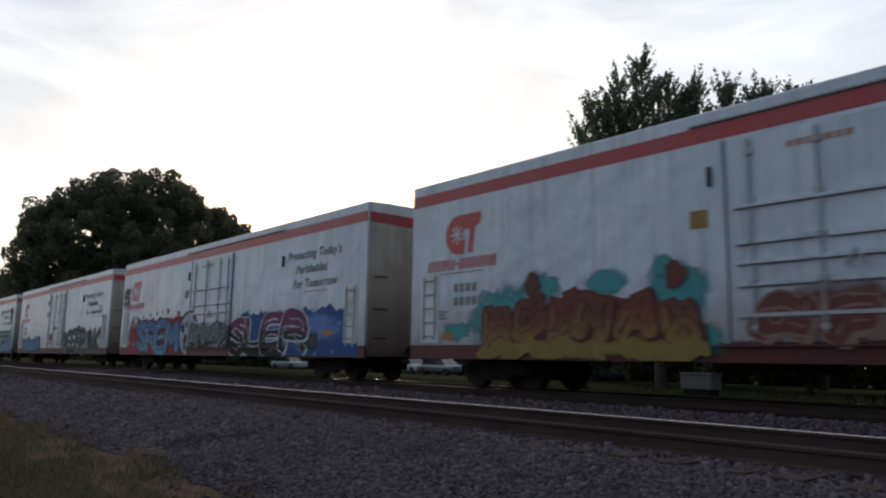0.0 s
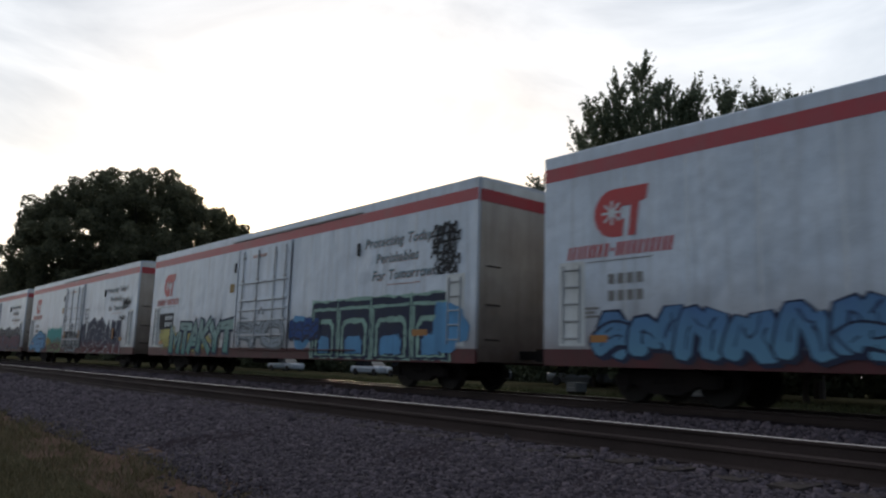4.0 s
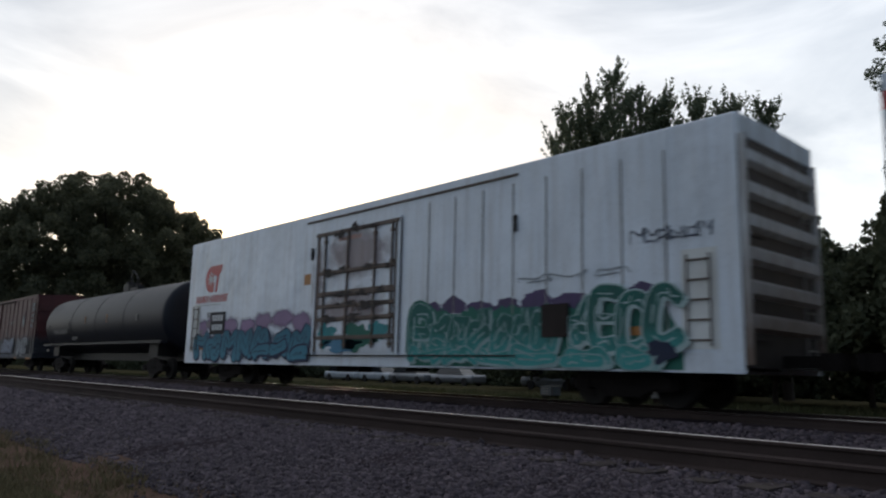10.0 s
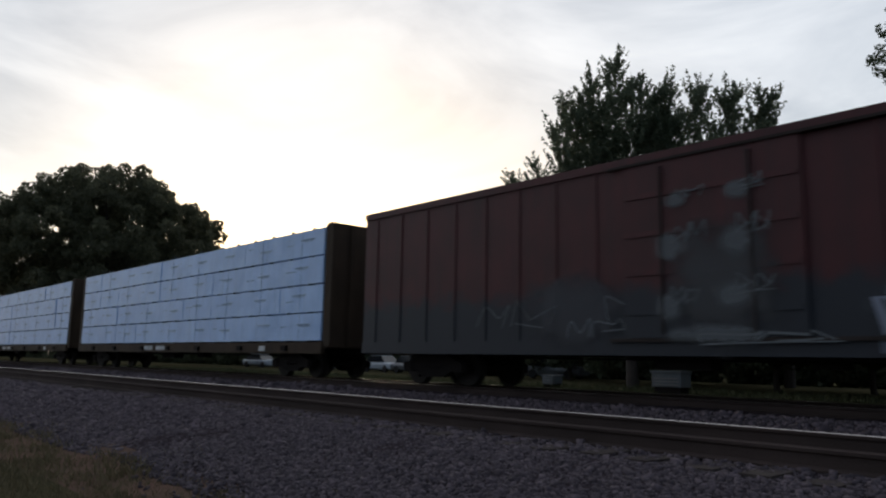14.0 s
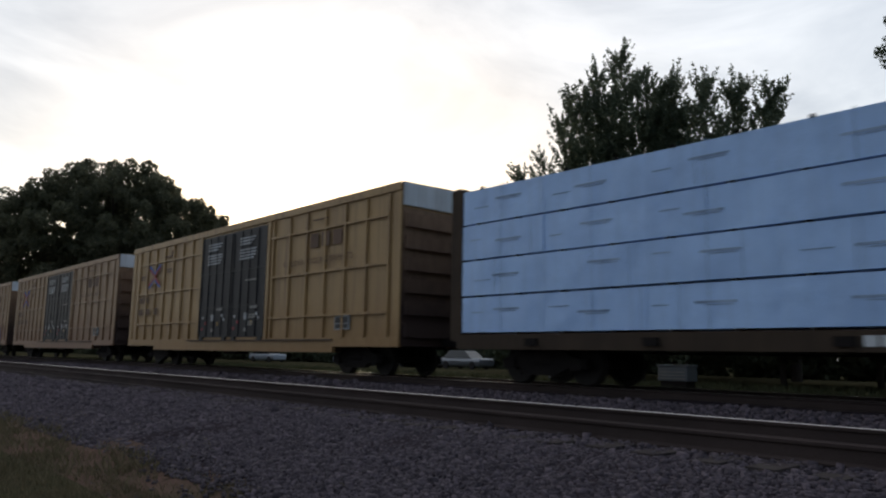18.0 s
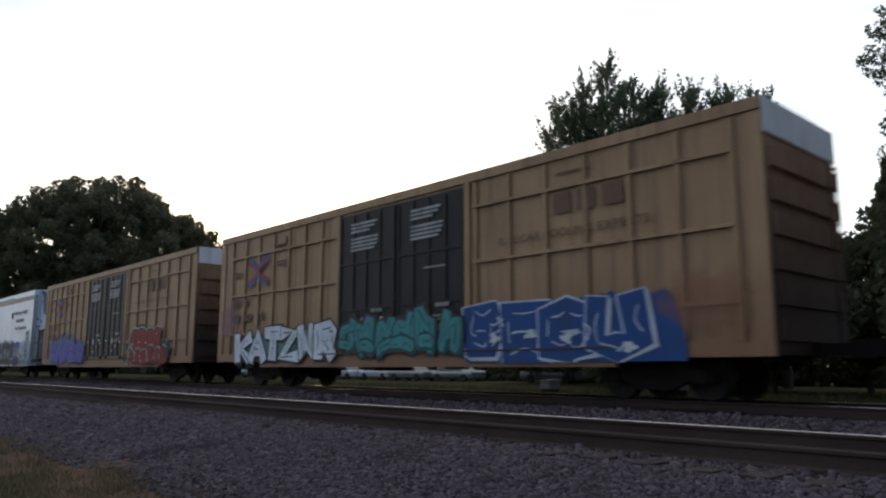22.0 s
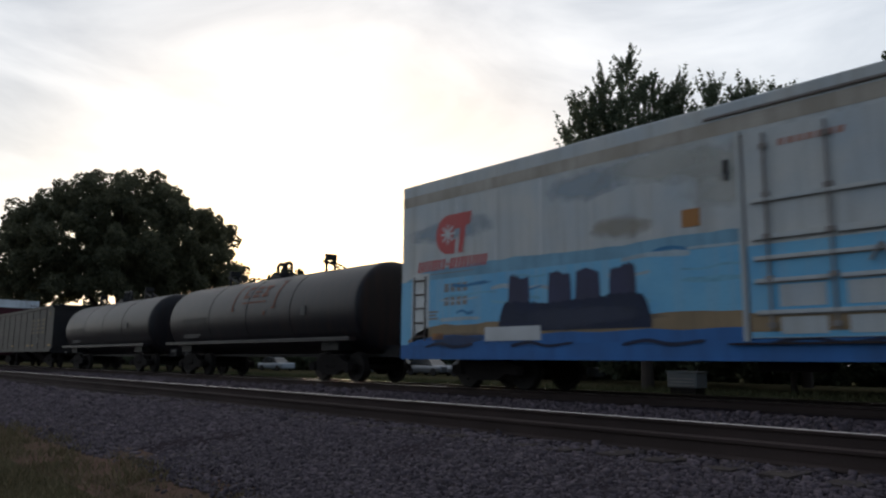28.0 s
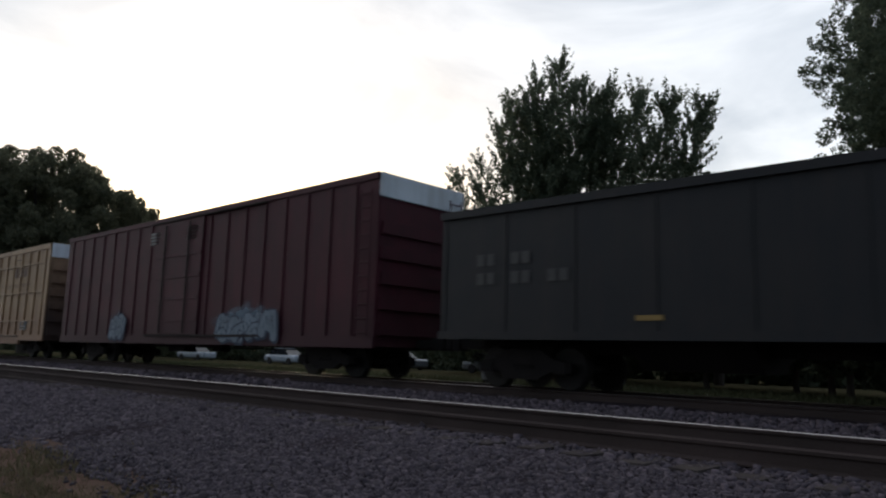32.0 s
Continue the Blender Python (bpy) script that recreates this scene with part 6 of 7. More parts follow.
graffiti(A, "???", 9.0, 11.9, 0.95, 1.8, RUSTY, flat("pale_rust_spray", (0.26, 0.17, 0.14)), 14, proud=0.052, thick=0.38, line=0.04, wobble=0.3)
blob(A, 15.5, 1.3, 6.0, 1.2, haze("wine_haze", (0.14, 0.03, 0.05), 0.9), 16, 0.008)
graffiti(A, "??????", 12.6, 19.6, 0.75, 1.8, S_WINE, S_SKY, 17, proud=0.006, thick=0.38, line=0.04)

B = reefer(-37.62, -16.78, WHITE_LABEL + "blue letters on red")
patch(B, 1.1, 8.0, 0.70, 2.3, S_RED, 2, lumps=15)
for k, (u, z, s) in enumerate(((3.1, 2.35, 0.16), (4.0, 2.42, 0.2), (4.8, 2.46, 0.18), (5.4, 2.5, 0.16), (6.1, 2.5, 0.26), (7.3, 2.35, 0.3), (7.55, 2.1, 0.36), (2.0, 2.0, 0.2))):
    blob(B, u, z, s, s * 0.9, S_RED, 330 + k, 0.006)
blob(B, 2.0, 1.15, 0.5, 0.35, haze("pink_haze", (0.45, 0.25, 0.26)), 338, 0.008)
graffiti(B, "SREM", 2.5, 7.3, 0.72, 2.1, S_BLUEFADE, S_NAVY, 21, thick=0.28, line=0.06, lean=0.02, over=1.2, shine=S_WHITE)
for k, (u, z) in enumerate(((3.95, 1.1), (6.3, 1.35))):
    blob(B, u, z, 0.16, 0.4, S_OCHRE, 340 + k, 0.02)
for dr, mat, dy in ((1.0, S_NAVY, 0.010), (0.86, flat("pale_disc_spray", (0.42, 0.46, 0.50)), 0.013)):
    bm = bmesh.new()
    polygon(bm, [(8.40, 1.5 - 0.95 * dr)] + [(8.40 - 0.95 * dr * math.sin(a), max(0.69, 1.5 - 0.95 * dr * math.cos(a))) for a in [math.pi * i / 16 for i in range(17)]] + [(8.40, 1.5 + 0.95 * dr)], SIDE - dy)
    part("emblem", bm, mat, B)
    bm = bmesh.new()
    polygon(bm, [(8.60 + 0.9 * dr * math.sin(a), max(1.03, 1.5 - 0.95 * dr * math.cos(a))) for a in [math.pi * i / 16 for i in range(17)]], SIDE - dy - 0.045)
    part("emblem", bm, mat, B)
for k, (u, z, s) in enumerate(((7.9, 1.75, 0.4), (8.2, 1.3, 0.4), (8.15, 1.0, 0.3), (8.3, 1.9, 0.25))):
    blob(B, u, z, s, s, (S_NAVY, S_WINE, S_GREEN, S_NAVY)[k], 345 + k, 0.016)
graffiti(B, "?????", 8.75, 12.2, 0.98, 2.0, flat("grey_green_spray", (0.20, 0.235, 0.22)), S_BLACK, 23, proud=0.085, thick=0.34)
patch(B, 12.35, 20.5, 0.70, 2.2, S_BLUE, 24, lumps=13)
blob(B, 17.6, 1.5, 5.6, 1.3, haze("light_blue_haze", (0.12, 0.24, 0.55), 0.8), 27, 0.008)
graffiti(B, "SLER", 12.4, 17.6, 0.72, 2.05, spray("black_to_wine_spray", (0.012, 0.012, 0.016), (0.16, 0.03, 0.11), 1.3, 1.6), S_WHITE, 25, proud=0.005, thick=0.35, line=0.04)
blob(B, 18.0, 1.15, 1.0, 0.8, haze("black_haze", (0.02, 0.02, 0.035), 0.95), 28, 0.009, lump=0.15)
for k in range(9):
    blob(B, 17.6 + 0.33 * k, 1.2 + 0.45 * math.sin(2.3 * k), 0.14, 0.12, S_SKY, 460 + k, 0.012)
for k in range(4):
    scribble(B, 0.15 + 0.12 * (k % 2), 2.85 + 0.22 * k, 0.8, 0.36, S_BLACK, 26 + 40 * k, 0.012 + 0.003 * k, strokes=16, r=0.022)

C = reefer(-60.57, -39.68, WHITE_LABEL + "navy block letters")
graffiti(C, "??????", 1.3, 6.6, 0.75, 1.85, S_BLUEFADE, S_NAVY, 31, thick=0.35, line=0.05)
blob(C, 9.4, 1.6, 1.2, 0.8, haze("wine_door_haze", (0.13, 0.03, 0.05), 0.85), 32, 0.05)
graffiti(C, "?EERPINK", 12.5, 19.5, 0.72, 2.0, flat("ink_letter_spray", (0.02, 0.022, 0.04)), flat("grey_mint_spray", (0.24, 0.31, 0.29)), 33, halo=S_NAVY, thick=0.30, line=0.03, lean=0.05)
scribble(C, 18.9, 2.6, 0.9, 0.7, S_BLACK, 35, strokes=10, r=0.016)

D = reefer(-83.53, -62.62, WHITE_LABEL + "green letters on yellow")
blob(D, 2.0, 1.5, 2.0, 1.3, haze("yellow_haze", (0.50, 0.43, 0.12), 0.95), 4, 0.004)
blob(D, 4.6, 1.2, 6.6, 1.1, haze("soft_yellow_haze", (0.46, 0.40, 0.13), 0.75), 5, 0.005)
graffiti(D, "MTAKYT", 2.55, 8.35, 0.72, 2.0, spray("mint_letter_spray", (0.08, 0.22, 0.19), (0.30, 0.42, 0.38), 0.8, 1.6), S_NAVY, 41, proud=0.006, wobble=0.06, thick=0.27, line=0.08, soft=False)
part("number_plate", boxes((0.98, 2.62, SIDE - 0.009, SIDE, 1.75, 2.4)), S_BLACK, D)
bars(D, 1.72, 2.13, [[0.16] * 4, [0.16] * 4], 0.17, M_MARK, y=SIDE - 0.012, name="plate_mark", gap=0.3)
graffiti(D, "R?O", 8.9, 11.9, 1.0, 1.9, S_GREY, flat("ash_spray", (0.16, 0.17, 0.18)), 42, proud=0.052, thick=0.30, line=0.04)
blob(D, 13.2, 1.5, 1.6, 1.0, S_SKY, 43, 0.008)
graffiti(D, "????", 12.4, 14.2, 1.2, 2.0, S_BLUE, S_NAVY, 44, proud=0.006, thick=0.36, line=0.04)
for k, (a, b) in enumerate(((13.75, 15.1), (15.15, 16.75), (16.8, 18.5), (18.55, 20.0))):
    def ragged(pts, y, seed, amount=0.035):
        r = random.Random(seed)
        bm, out = bmesh.new(), []
        for (x0, z0), (x1, z1) in zip(pts, pts[1:] + pts[:1]):
            for i in range(7):
                f = i / 7
                out.append((x0 + (x1 - x0) * f + r.uniform(-amount, amount), max(0.69, z0 + (z1 - z0) * f + r.uniform(-amount, amount))))
        polygon(bm, out, y)
        return bm
    part("block_halo", ragged([(a - 0.07, 0.70), (b + 0.07, 0.70), (b + 0.07, 2.37), (a - 0.06, 2.39)], SIDE - 0.006 - 0.0003 * k, 50 + k), S_MINT, D)
    block = part("graffiti_block", ragged([(a, 0.72), (b, 0.72), (b, 2.30), (a, 2.32)], SIDE - 0.008, k), S_NAVY, D, "navy sprayed block letter")
    part("letter_edge", ragged([(a + 0.05, 2.06), (b - 0.05, 2.06), (b - 0.06, 2.14), (a + 0.06, 2.15)], SIDE - 0.011, 10 + k, 0.02), S_MINT, block)
    part("letter_edge", ragged([(a + 0.04, 0.76), (a + 0.12, 0.76), (a + 0.13, 2.05), (a + 0.05, 2.05)], SIDE - 0.011, 20 + k, 0.02), S_MINT, block)
    part("letter_fill", ragged([(a + 0.24, 0.78), (b - 0.14, 0.78), (b - 0.12, 1.62), (b - 0.3, 1.82), (a + 0.4, 1.80), (a + 0.22, 1.6)], SIDE - 0.013, 30 + k, 0.025), S_MINT, block)
    part("letter_heart", ragged([(a + 0.34, 0.82), (b - 0.24, 0.82), (b - 0.24, 1.52), (b - 0.36, 1.68), (a + 0.46, 1.66), (a + 0.32, 1.5)], SIDE - 0.016, 40 + k, 0.03), S_NAVY, block)
    part("letter_eye", ragged([(a + 0.46, 0.84), (b - 0.34, 0.84), (b - 0.34, 1.2), (b - 0.46, 1.34), (a + 0.56, 1.32), (a + 0.44, 1.2)], SIDE - 0.019, 60 + k, 0.03), S_SKY, block)
blob(D, 20.0, 1.5, 1.3, 1.2, S_SKY, 45, 0.018)
for k in range(6):
    scribble(D, 19.35 + 0.1 * math.sin(2.0 * k), 2.75 + 0.2 * k, 0.85, 0.34, S_BLACK, 46 + 13 * k, 0.012 + 0.003 * k, strokes=16, r=0.028)

E = reefer(-106.51, -85.58, WHITE_LABEL + "navy and red")
blob(E, 3.4, 1.2, 1.6, 0.8, S_LILAC, 50, 0.004)
graffiti(E, "??E?", 0.4, 4.4, 0.72, 1.95, S_SKY, S_NAVY, 51, halo=S_TEAL, thick=0.37, line=0.04)
patch(E, 4.7, 8.35, 0.72, 2.2, S_TEALRED, 52, lumps=13)
blob(E, 5.2, 1.3, 0.9, 0.5, S_OCHRE, 59, 0.008)
graffiti(E, "?????", 5.1, 8.2, 0.70, 1.3, S_WINE, flat("leaf_green_spray", (0.14, 0.26, 0.10)), 53, thick=0.38, line=0.04, proud=0.002)
graffiti(E, "?OO??", 8.75, 12.1, 0.80, 1.9, S_BLACK, S_GREY, 54, halo=S_BLACK, proud=0.052, thick=0.40, line=0.04)
graffiti(E, "USGAH", 12.6, 18.8, 0.70, 2.35, S_NAVYRED, flat("dull_white_spray", (0.36, 0.38, 0.42)), 55, halo=S_NAVYRED, wobble=0.08, thick=0.40, line=0.03, over=1.25, soft=False)
for k, u in enumerate((8.98, 11.95, 17.9)):
    part("reflector", boxes((u, u + 0.14, SIDE - 0.085, SIDE - 0.03, 1.4, 1.9)), M_ORANGE, E)
for k in range(4):
    scribble(E, 12.55 + 0.1 * k, 2.9 - 0.22 * k, 0.9 - 0.1 * k, 0.16, S_NAVY, 350 + k, strokes=12, r=0.012)
scribble(E, 8.65, 2.45, 0.8, 0.35, S_BLACK, 349, 0.06, strokes=26)
for k, (u, z, w, h) in enumerate(((18.9, 3.0, 1.0, 0.42), (18.95, 2.85, 0.9, 0.36), (18.6, 2.25, 0.9, 0.3), (19.0, 2.95, 1.1, 0.3))):
    scribble(E, u, z, w, h, S_BLACK, 56 + 17 * k, 0.012 + 0.003 * k, strokes=18, r=0.022)
scribble(E, 0.2, 2.5, 0.7, 0.3, S_BLACK, 58, strokes=14)

F = reefer(-129.37, -108.56, WHITE_LABEL + "light blue and wine")
blob(F, 1.1, 1.6, 1.6, 1.1, haze("lilac_haze", (0.30, 0.20, 0.34), 0.9), 6, 0.004)
blob(F, 5.0, 1.3, 7.4, 1.5, haze("sky_haze", (0.14, 0.34, 0.58), 0.8), 60, 0.005)
graffiti(F, "?UTEAH", 0.9, 8.35, 0.72, 2.05, spray("sky_letter_spray", (0.13, 0.34, 0.56), (0.20, 0.42, 0.60), 0.8, 1.8), S_NAVY, 61, wobble=0.06, thick=0.30, line=0.055, shine=S_WHITE, proud=0.002, soft=False, lean=0.0, over=1.15)
blob(F, 9.3, 1.45, 0.9, 0.7, haze("mauve_haze", (0.22, 0.12, 0.20), 0.9), 62, 0.05)
blob(F, 9.75, 1.6, 0.5, 0.45, S_SKY, 66, 0.052)
blob(F, 10.9, 1.4, 3.2, 1.3, haze("dark_wine_haze", (0.06, 0.025, 0.04), 0.97), 67, 0.054)
blob(F, 9.2, 1.1, 1.3, 0.5, haze("wine_rim_haze", (0.12, 0.03, 0.05), 0.95), 68, 0.055)
SMOKE = haze("smoke_black_spray", (0.022, 0.025, 0.04), 0.95)
for k in range(9):
    blob(F, 12.3 + 0.95 * k, 1.95 + 0.14 * math.sin(2.1 * k), 1.9, 1.0, SMOKE, 360 + k, 0.005 + 0.0004 * k, lump=0.3)
for k in range(8):
    blob(F, 12.9 + 0.95 * k, 1.2 + 0.1 * math.sin(1.3 * k), 1.9, 1.5, haze("wine_mass_spray", (0.085, 0.02, 0.04), 0.9), 500 + k, 0.0094 + 0.0003 * k)
graffiti(F, "????????", 12.4, 20.2, 0.75, 1.95, S_WINE, flat("dusk_blue_spray", (0.04, 0.075, 0.15)), 64, thick=0.30, line=0.04, proud=0.008, wobble=0.25)
r = random.Random(64)
bm = bmesh.new()
for k in range(12):
    u, z = 12.7 + 0.63 * k, 1.25 + 0.3 * math.sin(2.6 * k)
    for a in [r.uniform(0, 1.0) + 6.2832 * i / 5 for i in range(5)]:
        ribbon(bm, [(u, z), (u + 0.17 * math.cos(a), z + 0.14 * math.sin(a))], 0.022, SIDE - 0.032 - 0.0002 * k, False)
tagged(part("paint_star", bm, flat("dim_sky_spray", (0.08, 0.19, 0.32)), F), kind="stuff")

G = reefer(-152.52, -131.57, "weathered white insulated wagon with a corrugated end and green graffiti", "ribbed")
patch(G, 0.4, 8.4, 0.72, 1.75, haze("teal_mauve_haze", (0.20, 0.26, 0.34), 0.95), 7, lumps=9)
for k in range(7):
    blob(G, 1.2 + 1.1 * k, 1.95 + 0.12 * math.sin(1.7 * k), 1.5, 0.7, haze("mauve_cloud_spray", (0.27, 0.17, 0.29), 0.9), 470 + k, 0.005 + 0.0004 * k)
graffiti(G, "???????", 0.8, 8.3, 0.70, 1.9, spray("aqua_spray", (0.07, 0.24, 0.32), (0.04, 0.17, 0.24), 0.8, 1.7), flat("ink_blue_spray", (0.025, 0.035, 0.08)), 71, wobble=0.15, thick=0.28, line=0.05, proud=0.01)
for k, (u, z, w, h) in enumerate(((10.4, 3.6, 3.4, 1.6), (10.4, 2.0, 3.4, 1.6), (8.6, 2.8, 0.6, 3.2))):
    blob(G, u, z, w, h, haze("rose_rust_stain", (0.30, 0.20, 0.19), 0.55), 480 + k, 0.04 + 0.001 * k)
part("number_plate", boxes((1.95, 3.0, SIDE - 0.03, SIDE, 1.65, 2.4)), S_BLACK, G)
bars(G, 2.1, 2.1, [[0.16] * 4, [0.16] * 4], 0.2, M_MARK, y=SIDE - 0.034, name="plate_mark", gap=0.2)
for k, (u, z, w, h, m) in enumerate(((9.2, 1.5, 0.8, 0.6, S_TEAL), (10.6, 1.4, 1.4, 0.7, S_GREEN), (11.5, 1.55, 0.8, 0.5, S_TEAL), (9.9, 1.2, 1.6, 0.35, S_MAUVE))):
    blob(G, u, z, w, h, m, 370 + k, 0.052, lump=0.4)
for k in range(8):
    blob(G, 13.4 + 0.82 * k, 1.98 + 0.08 * math.sin(k * 1.9), 0.8, 0.4, flat("dull_purple_spray", (0.10, 0.07, 0.15)), 380 + k, 0.005 + 0.0004 * k)
patch(G, 12.75, 19.9, 0.70, 2.0, S_GREEN, 77, 0.010, lumps=13)
S_TEALGREEN = spray("sea_green_spray", (0.06, 0.30, 0.29), (0.025, 0.13, 0.11), 0.9, 1.5)
PALE_TEAL = flat("pale_teal_spray", (0.30, 0.42, 0.42))
graffiti(G, "R??????", 12.8, 17.3, 0.85, 2.05, S_TEALGREEN, PALE_TEAL, 73, halo=S_GREEN, thick=0.38, line=0.022, proud=0.008)
graffiti(G, "??????", 12.7, 19.6, 0.70, 1.15, S_TEALGREEN, PALE_TEAL, 173, thick=0.45, line=0.02, proud=0.034, wobble=0.3)
graffiti(G, "?ECC", 17.5, 19.9, 1.0, 2.15, S_TEALGREEN, flat("bright_teal_spray", (0.42, 0.54, 0.54)), 74, proud=0.05, thick=0.34, line=0.035, lean=0.02)
blob(G, 19.5, 1.0, 0.6, 0.4, S_NAVY, 80, 0.075)
part("side_vent", boxes((16.85, 17.5, SIDE - 0.075, SIDE, 1.3, 1.95)), M_RUST, G)
peel = random.Random(8)
for k in range(26):
    z = (3.22, 2.62, 2.28, 1.92, 4.3)[k % 5] + peel.uniform(-0.06, 0.1)
    blob(G, peel.uniform(8.8, 12.0), z, peel.uniform(0.2, 0.8), peel.uniform(0.06, 0.2), flat("peeled_dark_paint", (0.035, 0.026, 0.024)), 700 + k, 0.09 + 0.0003 * k, lump=0.6)
scribble(G, 18.9, 2.9, 1.6, 0.35, S_NAVY, 75, strokes=26, r=0.012)
scribble(G, 16.2, 2.4, 2.6, 0.2, S_GREY, 76, strokes=14, r=0.014)

tank_car(-171.1, -154.7, "black cylindrical tank wagon with a railed platform on top", 1.5, 2.52, M_TANK, 8, depth=0.4, square=0.5)
I = plain_boxcar(-192.46, -172.95, "dark rusty brown boxcar with grey faded graffiti", M_BROWN, 4.38, 9)
blob(I, 13.6, 1.4, 3.6, 1.4, haze("chalky_paint", (0.11, 0.125, 0.145), 0.9), 91, 0.03)
CHALK = flat("chalk_letter_paint", (0.27, 0.28, 0.30))
GHOST = flat("pale_ghost_paint", (0.25, 0.27, 0.34))
DIMLINE = flat("dim_navy_paint", (0.03, 0.033, 0.045))
patch(I, 12.15, 15.1, 0.8, 1.75, flat("pale_wash_paint", (0.13, 0.145, 0.19)), 90, 0.033)
graffiti(I, "?EKUP", 12.15, 15.15, 0.95, 1.9, GHOST, DIMLINE, 92, proud=0.036, thick=0.46, line=0.03, soft=False, wobble=0.2)
graffiti(I, "U?UC", 16.1, 18.3, 0.95, 1.95, CHALK, DIMLINE, 93, proud=0.036, thick=0.44, line=0.022, wobble=0.25)
blob(I, 17.0, 1.0, 1.9, 0.9, haze("chalk_wash_paint", (0.17, 0.18, 0.20), 0.7), 96, 0.033)
scribble(I, 16.9, 0.85, 0.7, 0.16, CHALK, 99, 0.04, strokes=8, r=0.018)
blob(I, 16.95, 2.9, 0.42, 0.66, CHALK, 89, 0.036, name="placard", lump=0.06)
for z in (3.02, 3.11, 3.19):
    part("placard_line", boxes((16.75, 17.15, SIDE - 0.042, SIDE, z, z + 0.03)), DIMLINE, I)
# faded pieces on the door and beside it
blob(I, 6.8, 1.5, 2.8, 1.6, haze("worn_pale_paint", (0.05, 0.05, 0.06), 0.8), 94, 0.034)
blob(I, 9.95, 2.0, 2.2, 2.6, haze("worn_grey_paint", (0.055, 0.055, 0.06), 0.8), 95, 0.09)
OUTLINE = flat("worn_outline_paint", (0.17, 0.18, 0.19))
for k, (u, z, w, h, n, rr) in enumerate(((7.6, 1.2, 1.9, 0.9, 12, 0.016), (6.6, 1.0, 1.4, 0.5, 8, 0.014), (8.15, 1.7, 0.35, 0.8, 4, 0.016), (13.5, 2.72, 1.2, 0.28, 4, 0.012), (13.0, 2.1, 0.5, 0.4, 5, 0.014), (13.6, 2.0, 0.3, 0.2, 4, 0.012), (9.6, 0.95, 2.0, 0.2, 10, 0.016), (4.2, 1.2, 2.0, 0.7, 7, 0.010))):
    scribble(I, u, z, w, h, OUTLINE, 300 + 7 * k, 0.04 if u < 8.3 or u > 12 else 0.1, strokes=n, r=rr)
for k, (u, z, w, h) in enumerate(((9.0, 2.62, 0.8, 0.6), (10.15, 2.66, 0.7, 0.62), (9.1, 3.4, 0.6, 0.35), (10.2, 3.42, 0.55, 0.4), (8.95, 1.55, 0.6, 0.6), (10.1, 1.75, 0.8, 0.5), (9.6, 1.1, 2.0, 0.4))):
    blob(I, u, z, w, h, haze("scuffed_grey_paint", (0.13, 0.14, 0.15), 0.75), 720 + k, 0.094 + 0.0005 * k, lump=0.2)
    if w < 1:
        scribble(I, u, z, w * 0.8, h * 0.7, OUTLINE, 400 + 9 * k, 0.1, strokes=10, r=0.012)
for k in range(5):
    scribble(I, 18.75 + 0.05 * (k % 2), 2.45 + 0.3 * k, 0.7, 0.3, flat("chalk_tag_paint", (0.17, 0.20, 0.23)), 97 + 11 * k, 0.09 + 0.003 * k, strokes=14, r=0.016)
for u, w in ((18.25, 0.9), (15.7, 0.35)):
    part("reflector", boxes((u, u + w, SIDE - 0.03, SIDE, 0.70, 0.78)), M_ORANGE, I)
lumber_car(-216.0, -194.35, "bulkhead lumber wagon stacked with white-wrapped timber", 10)
lumber_car(-240.05, -217.95, "bulkhead lumber wagon loaded with four tiers of wrapped timber", 11)
boxcar_yellow(-260.72, -242.0, "clean yellow ribbed boxcar with black double doors", M_TTX)
boxcar_yellow(-281.46, -262.72, "faded yellow-brown ribbed boxcar with black double doors")
N = boxcar_yellow(-302.21, -283.46, "faded yellow-brown boxcar with white, teal and blue graffiti")
blob(N, 0.9, 2.1, 1.6, 1.2, haze("faded_violet_haze", (0.30, 0.15, 0.20), 0.45), 140, 0.062)
blob(N, 3.6, 1.3, 4.6, 0.9, haze("faded_teal_haze", (0.10, 0.24, 0.24), 0.85), 146, 0.062)
graffiti(N, "KATZWR", 1.4, 7.0, 0.70, 1.78, flat("clean_white_spray", (0.70, 0.78, 0.88)), S_BLACK, 141, proud=0.064, wobble=0.05, thick=0.36, line=0.045, soft=False, lean=0.03, over=1.2)
graffiti(N, "??????", 7.2, 11.9, 0.85, 2.0, S_TEAL, flat("dark_teal_spray", (0.02, 0.08, 0.10)), 142, halo=flat("brick_spray", (0.09, 0.03, 0.03)), proud=0.066, thick=0.26)
patch(N, 12.0, 17.3, 0.7, 1.95, S_BLUE, 143, 0.062, lumps=2)
graffiti(N, "BEOU", 12.1, 16.45, 0.70, 1.95, S_BLUE, flat("pale_edge_spray", (0.52, 0.58, 0.68)), 144, proud=0.062, wobble=0.05, thick=0.40, line=0.04, soft=False, lean=0.0)
for k, (u, z) in enumerate(((12.9, 1.2), (13.9, 1.25), (14.8, 1.15), (16.2, 0.95))):
    blob(N, u, z, 0.26, 0.18, S_WHITE, 400 + k, 0.10, lump=0.5)
blob(N, 17.7, 1.7, 2.0, 1.3, haze("faded_red_haze", (0.34, 0.15, 0.09), 0.35), 145, 0.066)
O = boxcar_yellow(-323.0, -304.2, "faded yellow-brown boxcar with violet and red graffiti")
blob(O, 4.2, 1.5, 5.6, 1.8, haze("violet_haze", (0.12, 0.10, 0.26), 0.7), 150, 0.062)
